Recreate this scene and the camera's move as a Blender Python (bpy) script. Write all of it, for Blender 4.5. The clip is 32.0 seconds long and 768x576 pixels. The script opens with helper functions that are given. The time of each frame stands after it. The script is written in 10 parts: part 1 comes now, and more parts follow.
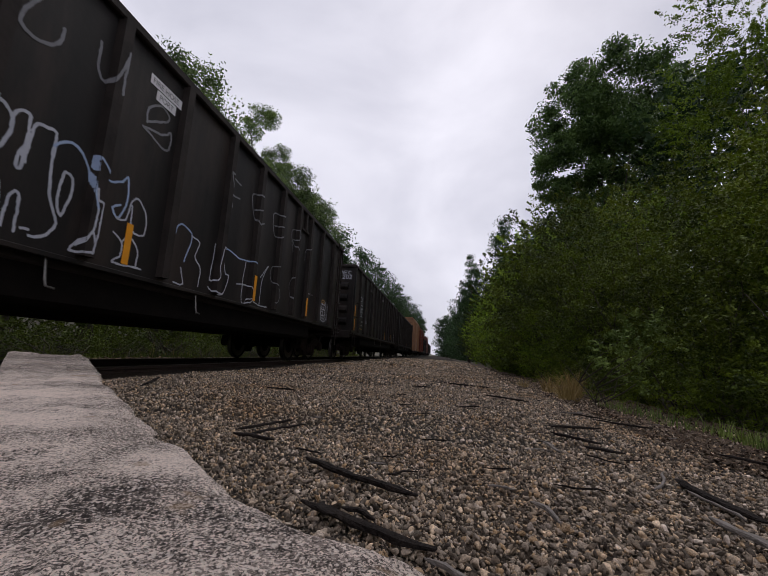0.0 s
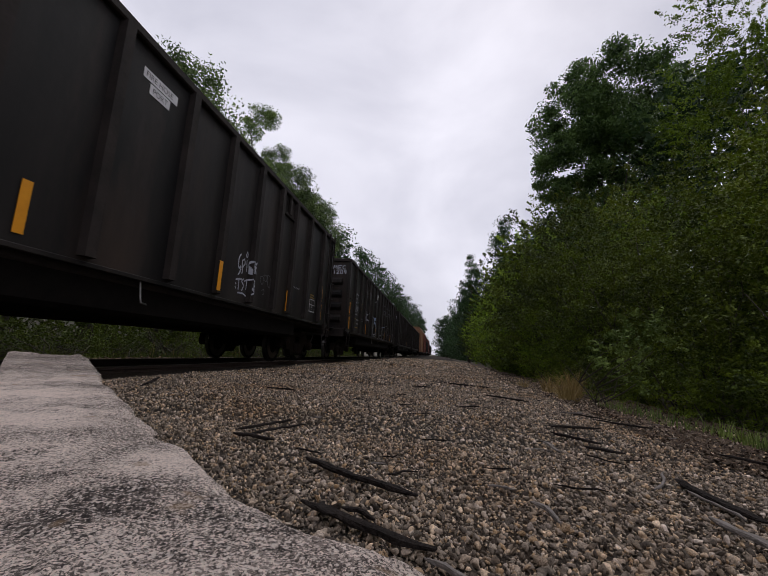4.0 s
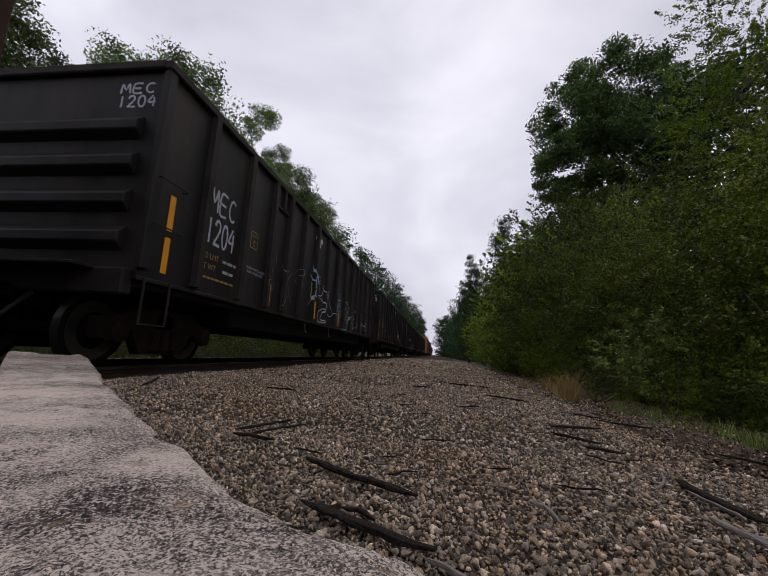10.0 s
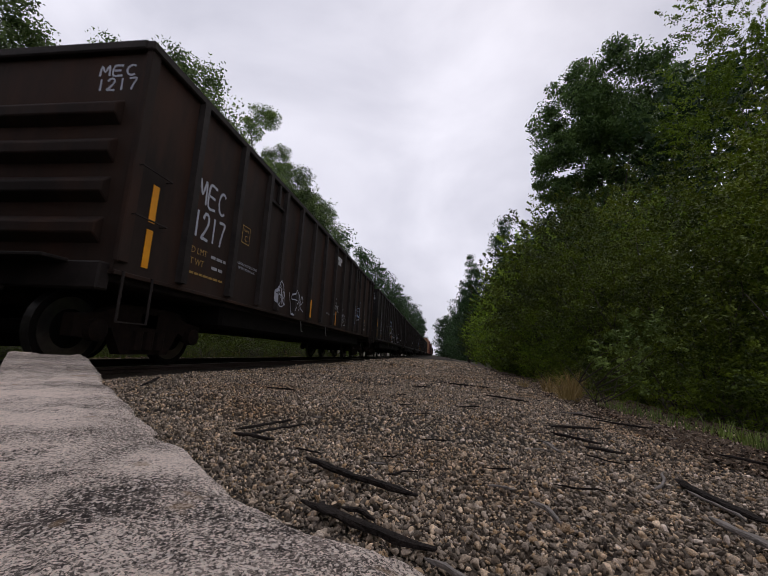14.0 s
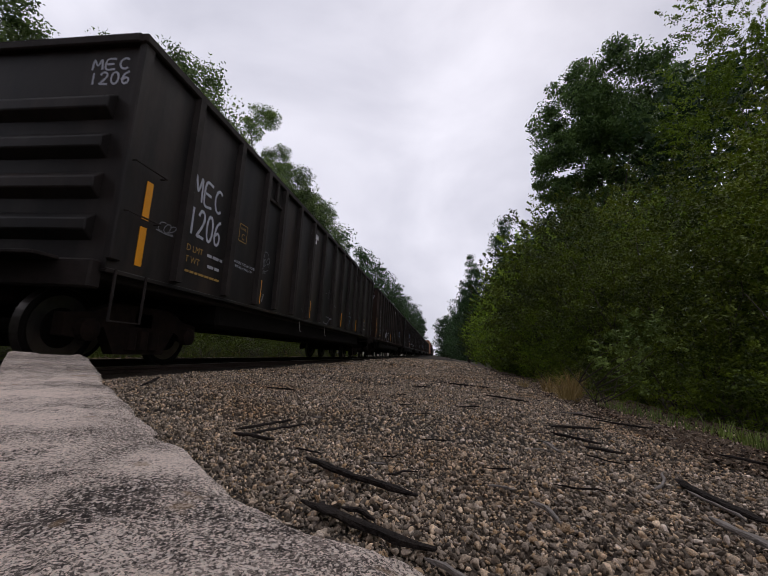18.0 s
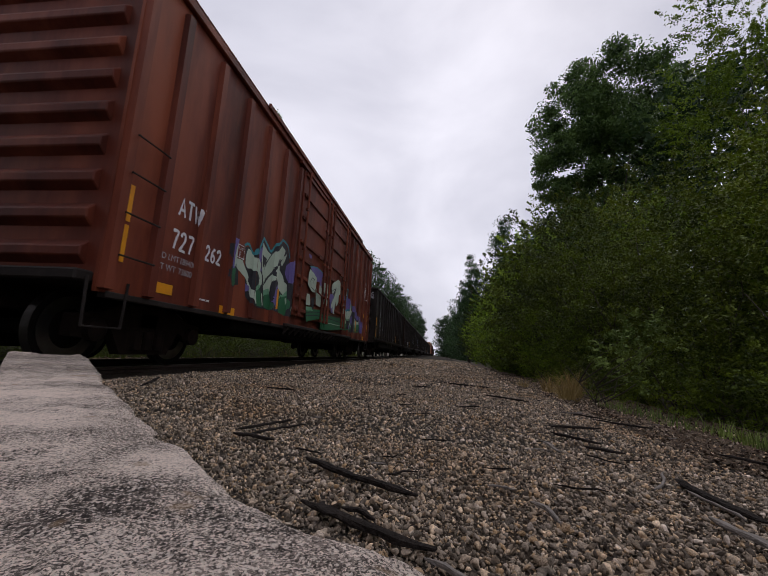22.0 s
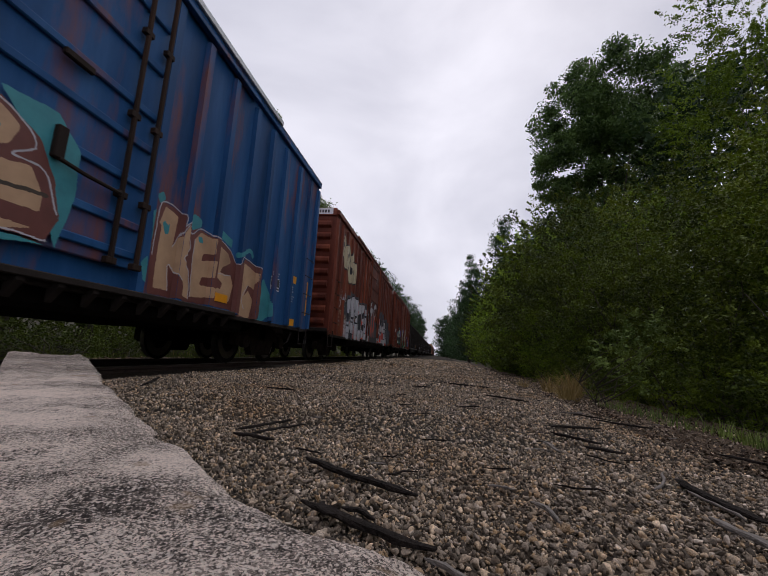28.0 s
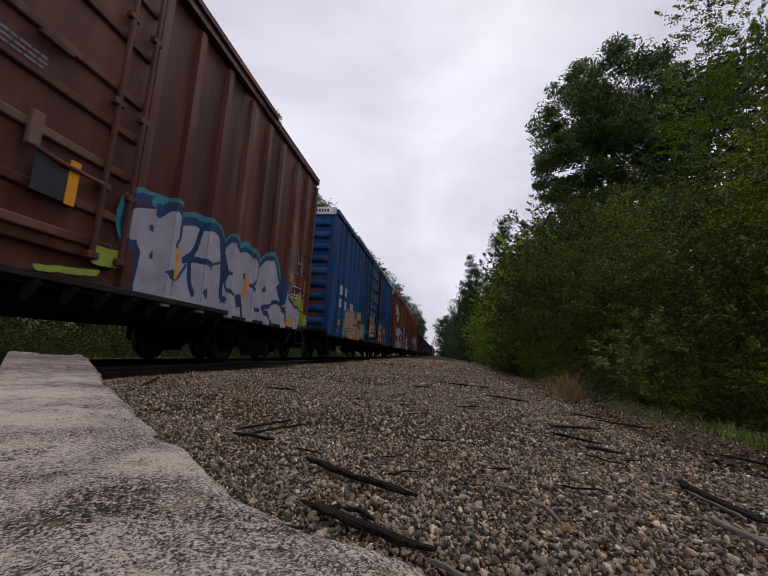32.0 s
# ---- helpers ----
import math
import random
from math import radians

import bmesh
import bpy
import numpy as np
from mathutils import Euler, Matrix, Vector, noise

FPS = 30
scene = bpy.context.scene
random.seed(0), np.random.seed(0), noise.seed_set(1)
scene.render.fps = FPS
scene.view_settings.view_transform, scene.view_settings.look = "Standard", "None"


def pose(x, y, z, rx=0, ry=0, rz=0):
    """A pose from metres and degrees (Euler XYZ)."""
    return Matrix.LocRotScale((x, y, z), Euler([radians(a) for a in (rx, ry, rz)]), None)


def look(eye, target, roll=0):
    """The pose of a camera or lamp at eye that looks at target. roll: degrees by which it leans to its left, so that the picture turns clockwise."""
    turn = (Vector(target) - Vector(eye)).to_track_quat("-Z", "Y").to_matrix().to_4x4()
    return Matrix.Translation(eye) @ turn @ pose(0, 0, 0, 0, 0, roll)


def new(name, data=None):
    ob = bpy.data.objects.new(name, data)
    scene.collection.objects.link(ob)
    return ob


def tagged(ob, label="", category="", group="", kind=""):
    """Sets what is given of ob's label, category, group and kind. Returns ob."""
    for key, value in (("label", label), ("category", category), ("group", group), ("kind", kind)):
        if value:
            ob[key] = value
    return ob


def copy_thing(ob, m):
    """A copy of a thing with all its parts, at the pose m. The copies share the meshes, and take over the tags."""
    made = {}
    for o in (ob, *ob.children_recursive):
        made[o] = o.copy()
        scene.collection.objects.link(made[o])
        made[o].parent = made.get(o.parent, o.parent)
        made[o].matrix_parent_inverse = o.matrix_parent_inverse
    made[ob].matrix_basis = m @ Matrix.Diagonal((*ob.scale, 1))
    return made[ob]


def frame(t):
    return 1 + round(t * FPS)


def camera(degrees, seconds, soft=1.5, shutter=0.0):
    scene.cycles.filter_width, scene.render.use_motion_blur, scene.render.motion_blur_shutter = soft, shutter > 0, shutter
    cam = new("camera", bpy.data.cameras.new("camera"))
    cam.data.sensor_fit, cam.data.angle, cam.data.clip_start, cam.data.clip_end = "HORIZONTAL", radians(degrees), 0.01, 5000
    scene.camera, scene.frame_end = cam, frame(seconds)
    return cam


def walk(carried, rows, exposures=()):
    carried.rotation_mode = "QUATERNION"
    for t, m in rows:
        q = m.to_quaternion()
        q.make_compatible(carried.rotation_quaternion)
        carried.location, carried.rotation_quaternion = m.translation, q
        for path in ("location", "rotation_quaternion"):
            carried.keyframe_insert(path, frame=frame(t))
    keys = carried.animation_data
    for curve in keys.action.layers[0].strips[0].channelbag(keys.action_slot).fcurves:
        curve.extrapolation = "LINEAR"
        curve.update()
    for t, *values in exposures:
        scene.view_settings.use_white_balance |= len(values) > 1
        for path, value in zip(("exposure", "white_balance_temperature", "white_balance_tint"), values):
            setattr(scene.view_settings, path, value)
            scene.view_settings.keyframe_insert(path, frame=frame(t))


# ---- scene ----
# ---------- camera: it stands still on the concrete block, a little above the rail ----------
EYE = Vector((0.0, 0.0, 0.39))
YAW, PITCH, ROLL = radians(-8.474), radians(9.325), 3.30
AIM = EYE + Vector((math.sin(YAW) * math.cos(PITCH), math.cos(YAW) * math.cos(PITCH), math.sin(PITCH)))
cam = camera(88.84, 32.0, soft=0.8, shutter=0.1)
walk(cam, [(0.0, look(EYE, AIM, ROLL)), (32.0, look(EYE, AIM, ROLL))])

# ---------- overcast sky and a very soft sun ----------
SUN_EL, SUN_AZ = radians(58), radians(20)
world = bpy.data.worlds.new("overcast")
scene.world = world
world.use_nodes = True
wt = world.node_tree
wt.nodes.clear()
w_out = wt.nodes.new("ShaderNodeOutputWorld")
w_bg = wt.nodes.new("ShaderNodeBackground")
w_sky = wt.nodes.new("ShaderNodeTexSky")
w_sky.sky_type, w_sky.sun_disc = "NISHITA", False
w_sky.sun_elevation, w_sky.sun_rotation = SUN_EL, SUN_AZ
w_sky.dust_density = 4.0
w_dim = wt.nodes.new("ShaderNodeVectorMath")
w_dim.operation = "SCALE"
w_dim.inputs["Scale"].default_value = 0.10
w_geo = wt.nodes.new("ShaderNodeTexCoord")
w_map = wt.nodes.new("ShaderNodeMapping")
w_map.inputs["Scale"].default_value = (1.0, 1.0, 1.5)
w_map.inputs["Location"].default_value = (0.35, 0.2, 0.1)
w_noise = wt.nodes.new("ShaderNodeTexNoise")
w_noise.inputs["Scale"].default_value = 1.9
w_noise.inputs["Detail"].default_value = 6.0
w_noise.inputs["Roughness"].default_value = 0.48
w_noise.inputs["Distortion"].default_value = 0.35
w_ramp = wt.nodes.new("ShaderNodeValToRGB")
w_ramp.color_ramp.elements[0].position, w_ramp.color_ramp.elements[1].position = 0.33, 0.66
w_ramp.color_ramp.elements[0].color = (0.585, 0.585, 0.690, 1)
w_ramp.color_ramp.elements[1].color = (0.94, 0.925, 1.035, 1)
w_mix = wt.nodes.new("ShaderNodeMixRGB")
w_mix.inputs["Fac"].default_value = 0.95
wt.links.new(w_geo.outputs["Generated"], w_map.inputs["Vector"])
wt.links.new(w_map.outputs["Vector"], w_noise.inputs["Vector"])
wt.links.new(w_noise.outputs["Fac"], w_ramp.inputs["Fac"])
wt.links.new(w_sky.outputs["Color"], w_dim.inputs[0])
wt.links.new(w_dim.outputs["Vector"], w_mix.inputs["Color1"])
wt.links.new(w_ramp.outputs["Color"], w_mix.inputs["Color2"])
wt.links.new(w_mix.outputs["Color"], w_bg.inputs["Color"])
w_bg.inputs["Strength"].default_value = 1.0
wt.links.new(w_bg.outputs["Background"], w_out.inputs["Surface"])
sun_data = bpy.data.lights.new("sun", "SUN")
sun_data.energy, sun_data.angle, sun_data.color = 0.6, radians(40), (1.0, 0.97, 0.92)
sun = new("sun", sun_data)
sun.matrix_world = look((0, 0, 40), Vector((0, 0, 40)) - Vector((math.sin(SUN_AZ) * math.cos(SUN_EL), math.cos(SUN_AZ) * math.cos(SUN_EL), math.sin(SUN_EL))))
scene.view_settings.exposure = 0.0

# ---------- materials ----------
def material(name, stops, rough=0.8, metal=0.0, scale=4.0, detail=8.0, bump=0.0, bump_scale=40.0, stain=None, stain_scale=0.7,
             stain_range=(0.45, 0.65), streak=1.0, by_object=0.0, by_island=0.0, spec=0.5, ramp=(0.3, 0.7)):
    """A grainy surface: noise between the colours in stops, a second larger noise that lays a stain over it, and fine relief."""
    m = bpy.data.materials.new(name)
    m.use_nodes = True
    t = m.node_tree
    bsdf = t.nodes["Principled BSDF"]
    bsdf.inputs["Roughness"].default_value, bsdf.inputs["Metallic"].default_value = rough, metal
    bsdf.inputs["Specular IOR Level"].default_value = spec
    co = t.nodes.new("ShaderNodeTexCoord")
    mp = t.nodes.new("ShaderNodeMapping")
    mp.inputs["Scale"].default_value = (1.0, 1.0, 1.0 / streak)
    t.links.new(co.outputs["Object"], mp.inputs["Vector"])
    info = t.nodes.new("ShaderNodeObjectInfo")
    n1 = t.nodes.new("ShaderNodeTexNoise")
    n1.noise_dimensions = "4D"
    n1.inputs["Scale"].default_value, n1.inputs["Detail"].default_value = scale, detail
    n1.inputs["Roughness"].default_value = 0.62
    rnd = t.nodes.new("ShaderNodeMath")
    rnd.operation = "MULTIPLY"
    rnd.inputs[1].default_value = 37.0
    t.links.new(info.outputs["Random"], rnd.inputs[0])
    t.links.new(rnd.outputs[0], n1.inputs["W"])
    t.links.new(mp.outputs["Vector"], n1.inputs["Vector"])
    rp = t.nodes.new("ShaderNodeValToRGB")
    while len(rp.color_ramp.elements) < len(stops):
        rp.color_ramp.elements.new(0.5)
    for i, c in enumerate(stops):
        e = rp.color_ramp.elements[i]
        e.position = ramp[0] + (ramp[1] - ramp[0]) * i / max(1, len(stops) - 1)
        e.color = (*c, 1)
    t.links.new(n1.outputs["Fac"], rp.inputs["Fac"])
    out = rp.outputs["Color"]
    if stain:
        n2 = t.nodes.new("ShaderNodeTexNoise")
        n2.noise_dimensions = "4D"
        n2.inputs["Scale"].default_value, n2.inputs["Detail"].default_value = stain_scale, 7.0
        n2.inputs["Roughness"].default_value = 0.66
        t.links.new(rnd.outputs[0], n2.inputs["W"])
        t.links.new(mp.outputs["Vector"], n2.inputs["Vector"])
        mr = t.nodes.new("ShaderNodeMapRange")
        mr.inputs["From Min"].default_value, mr.inputs["From Max"].default_value = stain_range
        t.links.new(n2.outputs["Fac"], mr.inputs["Value"])
        mx = t.nodes.new("ShaderNodeMixRGB")
        mx.inputs["Color2"].default_value = (*stain, 1)
        t.links.new(mr.outputs["Result"], mx.inputs["Fac"])
        t.links.new(out, mx.inputs["Color1"])
        out = mx.outputs["Color"]
    for amount, node, socket in ((by_object, "ShaderNodeObjectInfo", "Random"), (by_island, "ShaderNodeNewGeometry", "Random Per Island")):
        if amount:
            src = t.nodes.new(node)
            hs = t.nodes.new("ShaderNodeHueSaturation")
            vr = t.nodes.new("ShaderNodeMapRange")
            vr.inputs["To Min"].default_value, vr.inputs["To Max"].default_value = 1 - amount, 1 + amount
            t.links.new(src.outputs[socket], vr.inputs["Value"])
            t.links.new(vr.outputs["Result"], hs.inputs["Value"])
            t.links.new(out, hs.inputs["Color"])
            out = hs.outputs["Color"]
    t.links.new(out, bsdf.inputs["Base Color"])
    if bump:
        nb = t.nodes.new("ShaderNodeTexNoise")
        nb.inputs["Scale"].default_value, nb.inputs["Detail"].default_value = bump_scale, 6.0
        t.links.new(co.outputs["Object"], nb.inputs["Vector"])
        bp = t.nodes.new("ShaderNodeBump")
        bp.inputs["Strength"].default_value, bp.inputs["Distance"].default_value = bump, 0.02
        t.links.new(nb.outputs["Fac"], bp.inputs["Height"])
        t.links.new(bp.outputs["Normal"], bsdf.inputs["Normal"])
    return m


def foliage(name, dark, light, back=0.25):
    """Leaf: colour varies leaf by leaf, and some light comes through."""
    m = bpy.data.materials.new(name)
    m.use_nodes = True
    t = m.node_tree
    bsdf = t.nodes["Principled BSDF"]
    bsdf.inputs["Roughness"].default_value = 0.55
    bsdf.inputs["Specular IOR Level"].default_value = 0.25
    geo = t.nodes.new("ShaderNodeNewGeometry")
    rp = t.nodes.new("ShaderNodeValToRGB")
    rp.color_ramp.elements[0].color, rp.color_ramp.elements[1].color = (*dark, 1), (*light, 1)
    co = t.nodes.new("ShaderNodeTexCoord")
    nz = t.nodes.new("ShaderNodeTexNoise")
    nz.inputs["Scale"].default_value, nz.inputs["Detail"].default_value = 1.1, 4.0
    t.links.new(co.outputs["Object"], nz.inputs["Vector"])
    mx = t.nodes.new("ShaderNodeMath")
    mx.operation = "MULTIPLY_ADD"
    mx.inputs[1].default_value = 0.32
    half = t.nodes.new("ShaderNodeMapRange")
    half.inputs["From Min"].default_value, half.inputs["From Max"].default_value = 0.40, 0.64
    half.inputs["To Max"].default_value = 0.78
    t.links.new(nz.outputs["Fac"], half.inputs[0])
    t.links.new(geo.outputs["Random Per Island"], mx.inputs[0])
    t.links.new(half.outputs[0], mx.inputs[2])
    t.links.new(mx.outputs[0], rp.inputs["Fac"])
    tr = t.nodes.new("ShaderNodeBsdfTranslucent")
    info = t.nodes.new("ShaderNodeObjectInfo")
    each = t.nodes.new("ShaderNodeMapRange")
    each.inputs["To Min"].default_value, each.inputs["To Max"].default_value = 0.68, 1.32
    t.links.new(info.outputs["Random"], each.inputs["Value"])
    hs = t.nodes.new("ShaderNodeHueSaturation")
    t.links.new(each.outputs["Result"], hs.inputs["Value"])
    t.links.new(rp.outputs["Color"], hs.inputs["Color"])
    t.links.new(hs.outputs["Color"], bsdf.inputs["Base Color"])
    t.links.new(hs.outputs["Color"], tr.inputs["Color"])
    ms = t.nodes.new("ShaderNodeMixShader")
    ms.inputs["Fac"].default_value = back
    t.links.new(bsdf.outputs["BSDF"], ms.inputs[1])
    t.links.new(tr.outputs["BSDF"], ms.inputs[2])
    t.links.new(ms.outputs["Shader"], t.nodes["Material Output"].inputs["Surface"])
    return m


# Dirt and fines, coloured darker so that gaps between stones look shaded.
M_GROUND = material("shade_dark_dirt_and_fines", [(0.010, 0.0085, 0.007), (0.034, 0.029, 0.024), (0.10, 0.085, 0.073)], 0.97, spec=0.1, scale=130, bump=1.0, bump_scale=110, stain=(0.05, 0.036, 0.025), stain_scale=0.9)
M_SOIL = material("forest_soil", [(0.03, 0.025, 0.018), (0.07, 0.055, 0.035), (0.10, 0.08, 0.05)], 0.95, scale=12, bump=0.6, bump_scale=30, stain=(0.05, 0.06, 0.02), stain_scale=0.6)
M_RAIL = material("rusty_rail", [(0.018, 0.011, 0.008), (0.045, 0.026, 0.018)], 0.85, metal=0.0, scale=20, bump=0.3)
M_RAILTOP = material("polished_rail_head", [(0.16, 0.15, 0.145), (0.26, 0.25, 0.24)], 0.42, metal=1.0, scale=10)
M_TIE = material("creosoted_wood", [(0.02, 0.016, 0.013), (0.05, 0.04, 0.03)], 0.9, scale=8, streak=0.2, bump=0.6, bump_scale=40)
M_OLDWOOD = material("grey_weathered_wood", [(0.10, 0.085, 0.075), (0.20, 0.175, 0.155)], 0.9, scale=14, bump=0.6, bump_scale=50)
M_DEADWOOD = material("wet_black_wood", [(0.007, 0.0055, 0.005), (0.024, 0.018, 0.015)], 0.95, spec=0.15, scale=22, bump=0.8, bump_scale=60)
M_BLACK = material("faded_black_paint", [(0.0075, 0.0070, 0.0072), (0.0165, 0.0140, 0.0128), (0.039, 0.0325, 0.0290)], 0.55, ramp=(0.34, 0.70), scale=1.5, streak=4.5, stain=(0.040, 0.028, 0.022), stain_scale=0.7, stain_range=(0.52, 0.68), bump=0.15, bump_scale=6, spec=0.17)
M_RUSTBLACK = material("rust-browned_black_paint", [(0.0130, 0.0088, 0.0070), (0.022, 0.0140, 0.0108), (0.036, 0.0225, 0.0165)], 0.8, scale=1.3, streak=3.5, stain=(0.052, 0.023, 0.013), stain_scale=0.8, stain_range=(0.48, 0.70), bump=0.15, bump_scale=6, spec=0.15)
M_BLACKTRIM = material("dull_black_steel", [(0.014, 0.0115, 0.0105), (0.034, 0.027, 0.024)], 0.7, scale=3, bump=0.2, bump_scale=20, spec=0.12)
# Grimy steel, its colour darkened further for the shade under the cars.
M_TRUCK = material("grimy_shade_dark_steel", [(0.006, 0.0042, 0.0034), (0.017, 0.0100, 0.007)], 0.9, spec=0.1, scale=9, bump=0.4, bump_scale=30)
# Wheel steel with under-car shade in its colour; also fills the dark boxes there.
M_WHEEL_SHADE = material("shade_dark_wheel_steel", [(0.003, 0.0025, 0.0022), (0.008, 0.0062, 0.005)], 0.85, spec=0.07, scale=7, bump=0.2)
M_TREAD = material("bright_wheel_tread", [(0.10, 0.093, 0.088), (0.17, 0.16, 0.15)], 0.42, metal=1.0, scale=9)
M_OXIDE = material("red_oxide_paint", [(0.050, 0.0105, 0.0060), (0.112, 0.0235, 0.0125), (0.215, 0.056, 0.030)], 0.58, scale=1.5, streak=5, ramp=(0.32, 0.68), stain=(0.23, 0.058, 0.026), stain_scale=0.55, stain_range=(0.50, 0.66), bump=0.12, bump_scale=5, spec=0.22)
M_BROWN = material("mineral_brown_paint", [(0.038, 0.0120, 0.0085), (0.090, 0.029, 0.021), (0.175, 0.072, 0.055)], 0.58, scale=1.3, streak=6, ramp=(0.32, 0.68), stain=(0.21, 0.13, 0.105), stain_scale=0.9, stain_range=(0.54, 0.72), bump=0.12, bump_scale=5, spec=0.24)
M_BLUE = material("faded_blue_paint", [(0.006, 0.036, 0.105), (0.012, 0.066, 0.185), (0.030, 0.108, 0.265)], 0.62, scale=1.2, streak=5, ramp=(0.32, 0.68), stain=(0.18, 0.060, 0.036), stain_scale=0.9, stain_range=(0.54, 0.66), bump=0.1, bump_scale=5, spec=0.16)
M_TAN = material("tan_paint", [(0.28, 0.14, 0.06), (0.38, 0.20, 0.09)], 0.6, scale=1.2, streak=3, stain=(0.16, 0.07, 0.04), stain_scale=0.8)
M_ROOF = material("galvanised_roof", [(0.32, 0.33, 0.35), (0.48, 0.49, 0.51)], 0.5, metal=0.5, scale=2, bump=0.1)
M_YELLOW = material("reflective_yellow", [(0.62, 0.24, 0.006), (0.78, 0.33, 0.01)], 0.45, scale=6)
M_WHITE = material("white_paint", [(0.55, 0.54, 0.56), (0.72, 0.71, 0.73)], 0.6, scale=9)
M_FADEWHITE = material("thin_white_paint", [(0.24, 0.24, 0.26), (0.42, 0.42, 0.46)], 0.7, scale=7)
M_BARK = material("grey_brown_bark", [(0.03, 0.024, 0.018), (0.075, 0.062, 0.05)], 0.95, scale=9, streak=3, bump=0.7, bump_scale=18)
M_BIRCH = material("pale_birch_bark", [(0.05, 0.043, 0.036), (0.14, 0.125, 0.11)], 0.85, scale=6, bump=0.4, bump_scale=18)
L_OAK = foliage("oak_leaf", (0.020, 0.043, 0.013), (0.115, 0.185, 0.048), 0.35)
L_MAPLE = foliage("maple_leaf", (0.034, 0.062, 0.020), (0.165, 0.235, 0.066), 0.4)
L_SHRUB = foliage("shrub_leaf", (0.008, 0.017, 0.0015), (0.150, 0.205, 0.011))
L_BIRCH = foliage("birch_leaf", (0.040, 0.078, 0.005), (0.250, 0.365, 0.028), 0.4)
L_FAR = foliage("far_leaf", (0.016, 0.040, 0.012), (0.046, 0.094, 0.028))
L_GRASS = foliage("grass_blade", (0.024, 0.045, 0.006), (0.095, 0.130, 0.018))
L_WEED = foliage("weed_leaf", (0.022, 0.040, 0.004), (0.120, 0.155, 0.015))
L_SPRIG = foliage("willow_leaf", (0.045, 0.075, 0.014), (0.210, 0.275, 0.065))
L_DARK = foliage("alder_leaf", (0.010, 0.020, 0.002), (0.145, 0.188, 0.014))
L_BANK = foliage("bank_grass", (0.040, 0.065, 0.006), (0.165, 0.200, 0.022))
L_HERB = foliage("shade_grass", (0.018, 0.030, 0.004), (0.100, 0.135, 0.018))
L_STRAW = foliage("dry_grass", (0.16, 0.11, 0.035), (0.40, 0.29, 0.11), 0.25)


def stone_material(name, source, socket):
    """Stones that differ one from the next: greys, tans, browns and a few pale ones, each with its own grain."""
    m = bpy.data.materials.new(name)
    m.use_nodes = True
    t = m.node_tree
    bsdf = t.nodes["Principled BSDF"]
    bsdf.inputs["Roughness"].default_value = 0.82
    bsdf.inputs["Specular IOR Level"].default_value = 0.35
    src = t.nodes.new(source)
    rp = t.nodes.new("ShaderNodeValToRGB")
    tones = [(0, (0.048, 0.036, 0.027)), (0.13, (0.119, 0.092, 0.068)), (0.28, (0.231, 0.177, 0.126)), (0.42, (0.445, 0.355, 0.270)), (0.52, (0.104, 0.082, 0.061)), (0.64, (0.345, 0.278, 0.215)),
             (0.74, (0.377, 0.245, 0.128)), (0.83, (0.754, 0.568, 0.394)), (0.91, (0.085, 0.064, 0.047)), (1, (0.834, 0.684, 0.559))]
    while len(rp.color_ramp.elements) < len(tones):
        rp.color_ramp.elements.new(0.5)
    for e, (p, c) in zip(rp.color_ramp.elements, tones):
        e.position, e.color = p, (*c, 1)
    t.links.new(src.outputs[socket], rp.inputs["Fac"])
    co = t.nodes.new("ShaderNodeTexCoord")
    n1 = t.nodes.new("ShaderNodeTexNoise")
    n1.inputs["Scale"].default_value, n1.inputs["Detail"].default_value, n1.inputs["Roughness"].default_value = 95.0, 6.0, 0.7
    t.links.new(co.outputs["Object"], n1.inputs["Vector"])
    mr = t.nodes.new("ShaderNodeMapRange")
    mr.inputs["From Min"].default_value, mr.inputs["From Max"].default_value = 0.3, 0.7
    mr.inputs["To Min"].default_value, mr.inputs["To Max"].default_value = 0.34, 1.52
    t.links.new(n1.outputs["Fac"], mr.inputs["Value"])
    hs = t.nodes.new("ShaderNodeHueSaturation")
    t.links.new(mr.outputs["Result"], hs.inputs["Value"])
    t.links.new(rp.outputs["Color"], hs.inputs["Color"])
    n2 = t.nodes.new("ShaderNodeTexNoise")
    n2.inputs["Scale"].default_value, n2.inputs["Detail"].default_value = 0.8, 4.0
    t.links.new(co.outputs["Object"], n2.inputs["Vector"])
    damp = t.nodes.new("ShaderNodeMapRange")
    damp.inputs["From Min"].default_value, damp.inputs["From Max"].default_value = 0.5, 0.68
    t.links.new(n2.outputs["Fac"], damp.inputs["Value"])
    mx = t.nodes.new("ShaderNodeMixRGB")
    mx.blend_type = "MULTIPLY"
    mx.inputs["Color2"].default_value = (0.86, 0.74, 0.60, 1)
    t.links.new(damp.outputs["Result"], mx.inputs["Fac"])
    t.links.new(hs.outputs["Color"], mx.inputs["Color1"])
    t.links.new(mx.outputs["Color"], bsdf.inputs["Base Color"])
    bp = t.nodes.new("ShaderNodeBump")
    bp.inputs["Strength"].default_value, bp.inputs["Distance"].default_value = 0.8, 0.006
    t.links.new(n1.outputs["Fac"], bp.inputs["Height"])
    t.links.new(bp.outputs["Normal"], bsdf.inputs["Normal"])
    return m


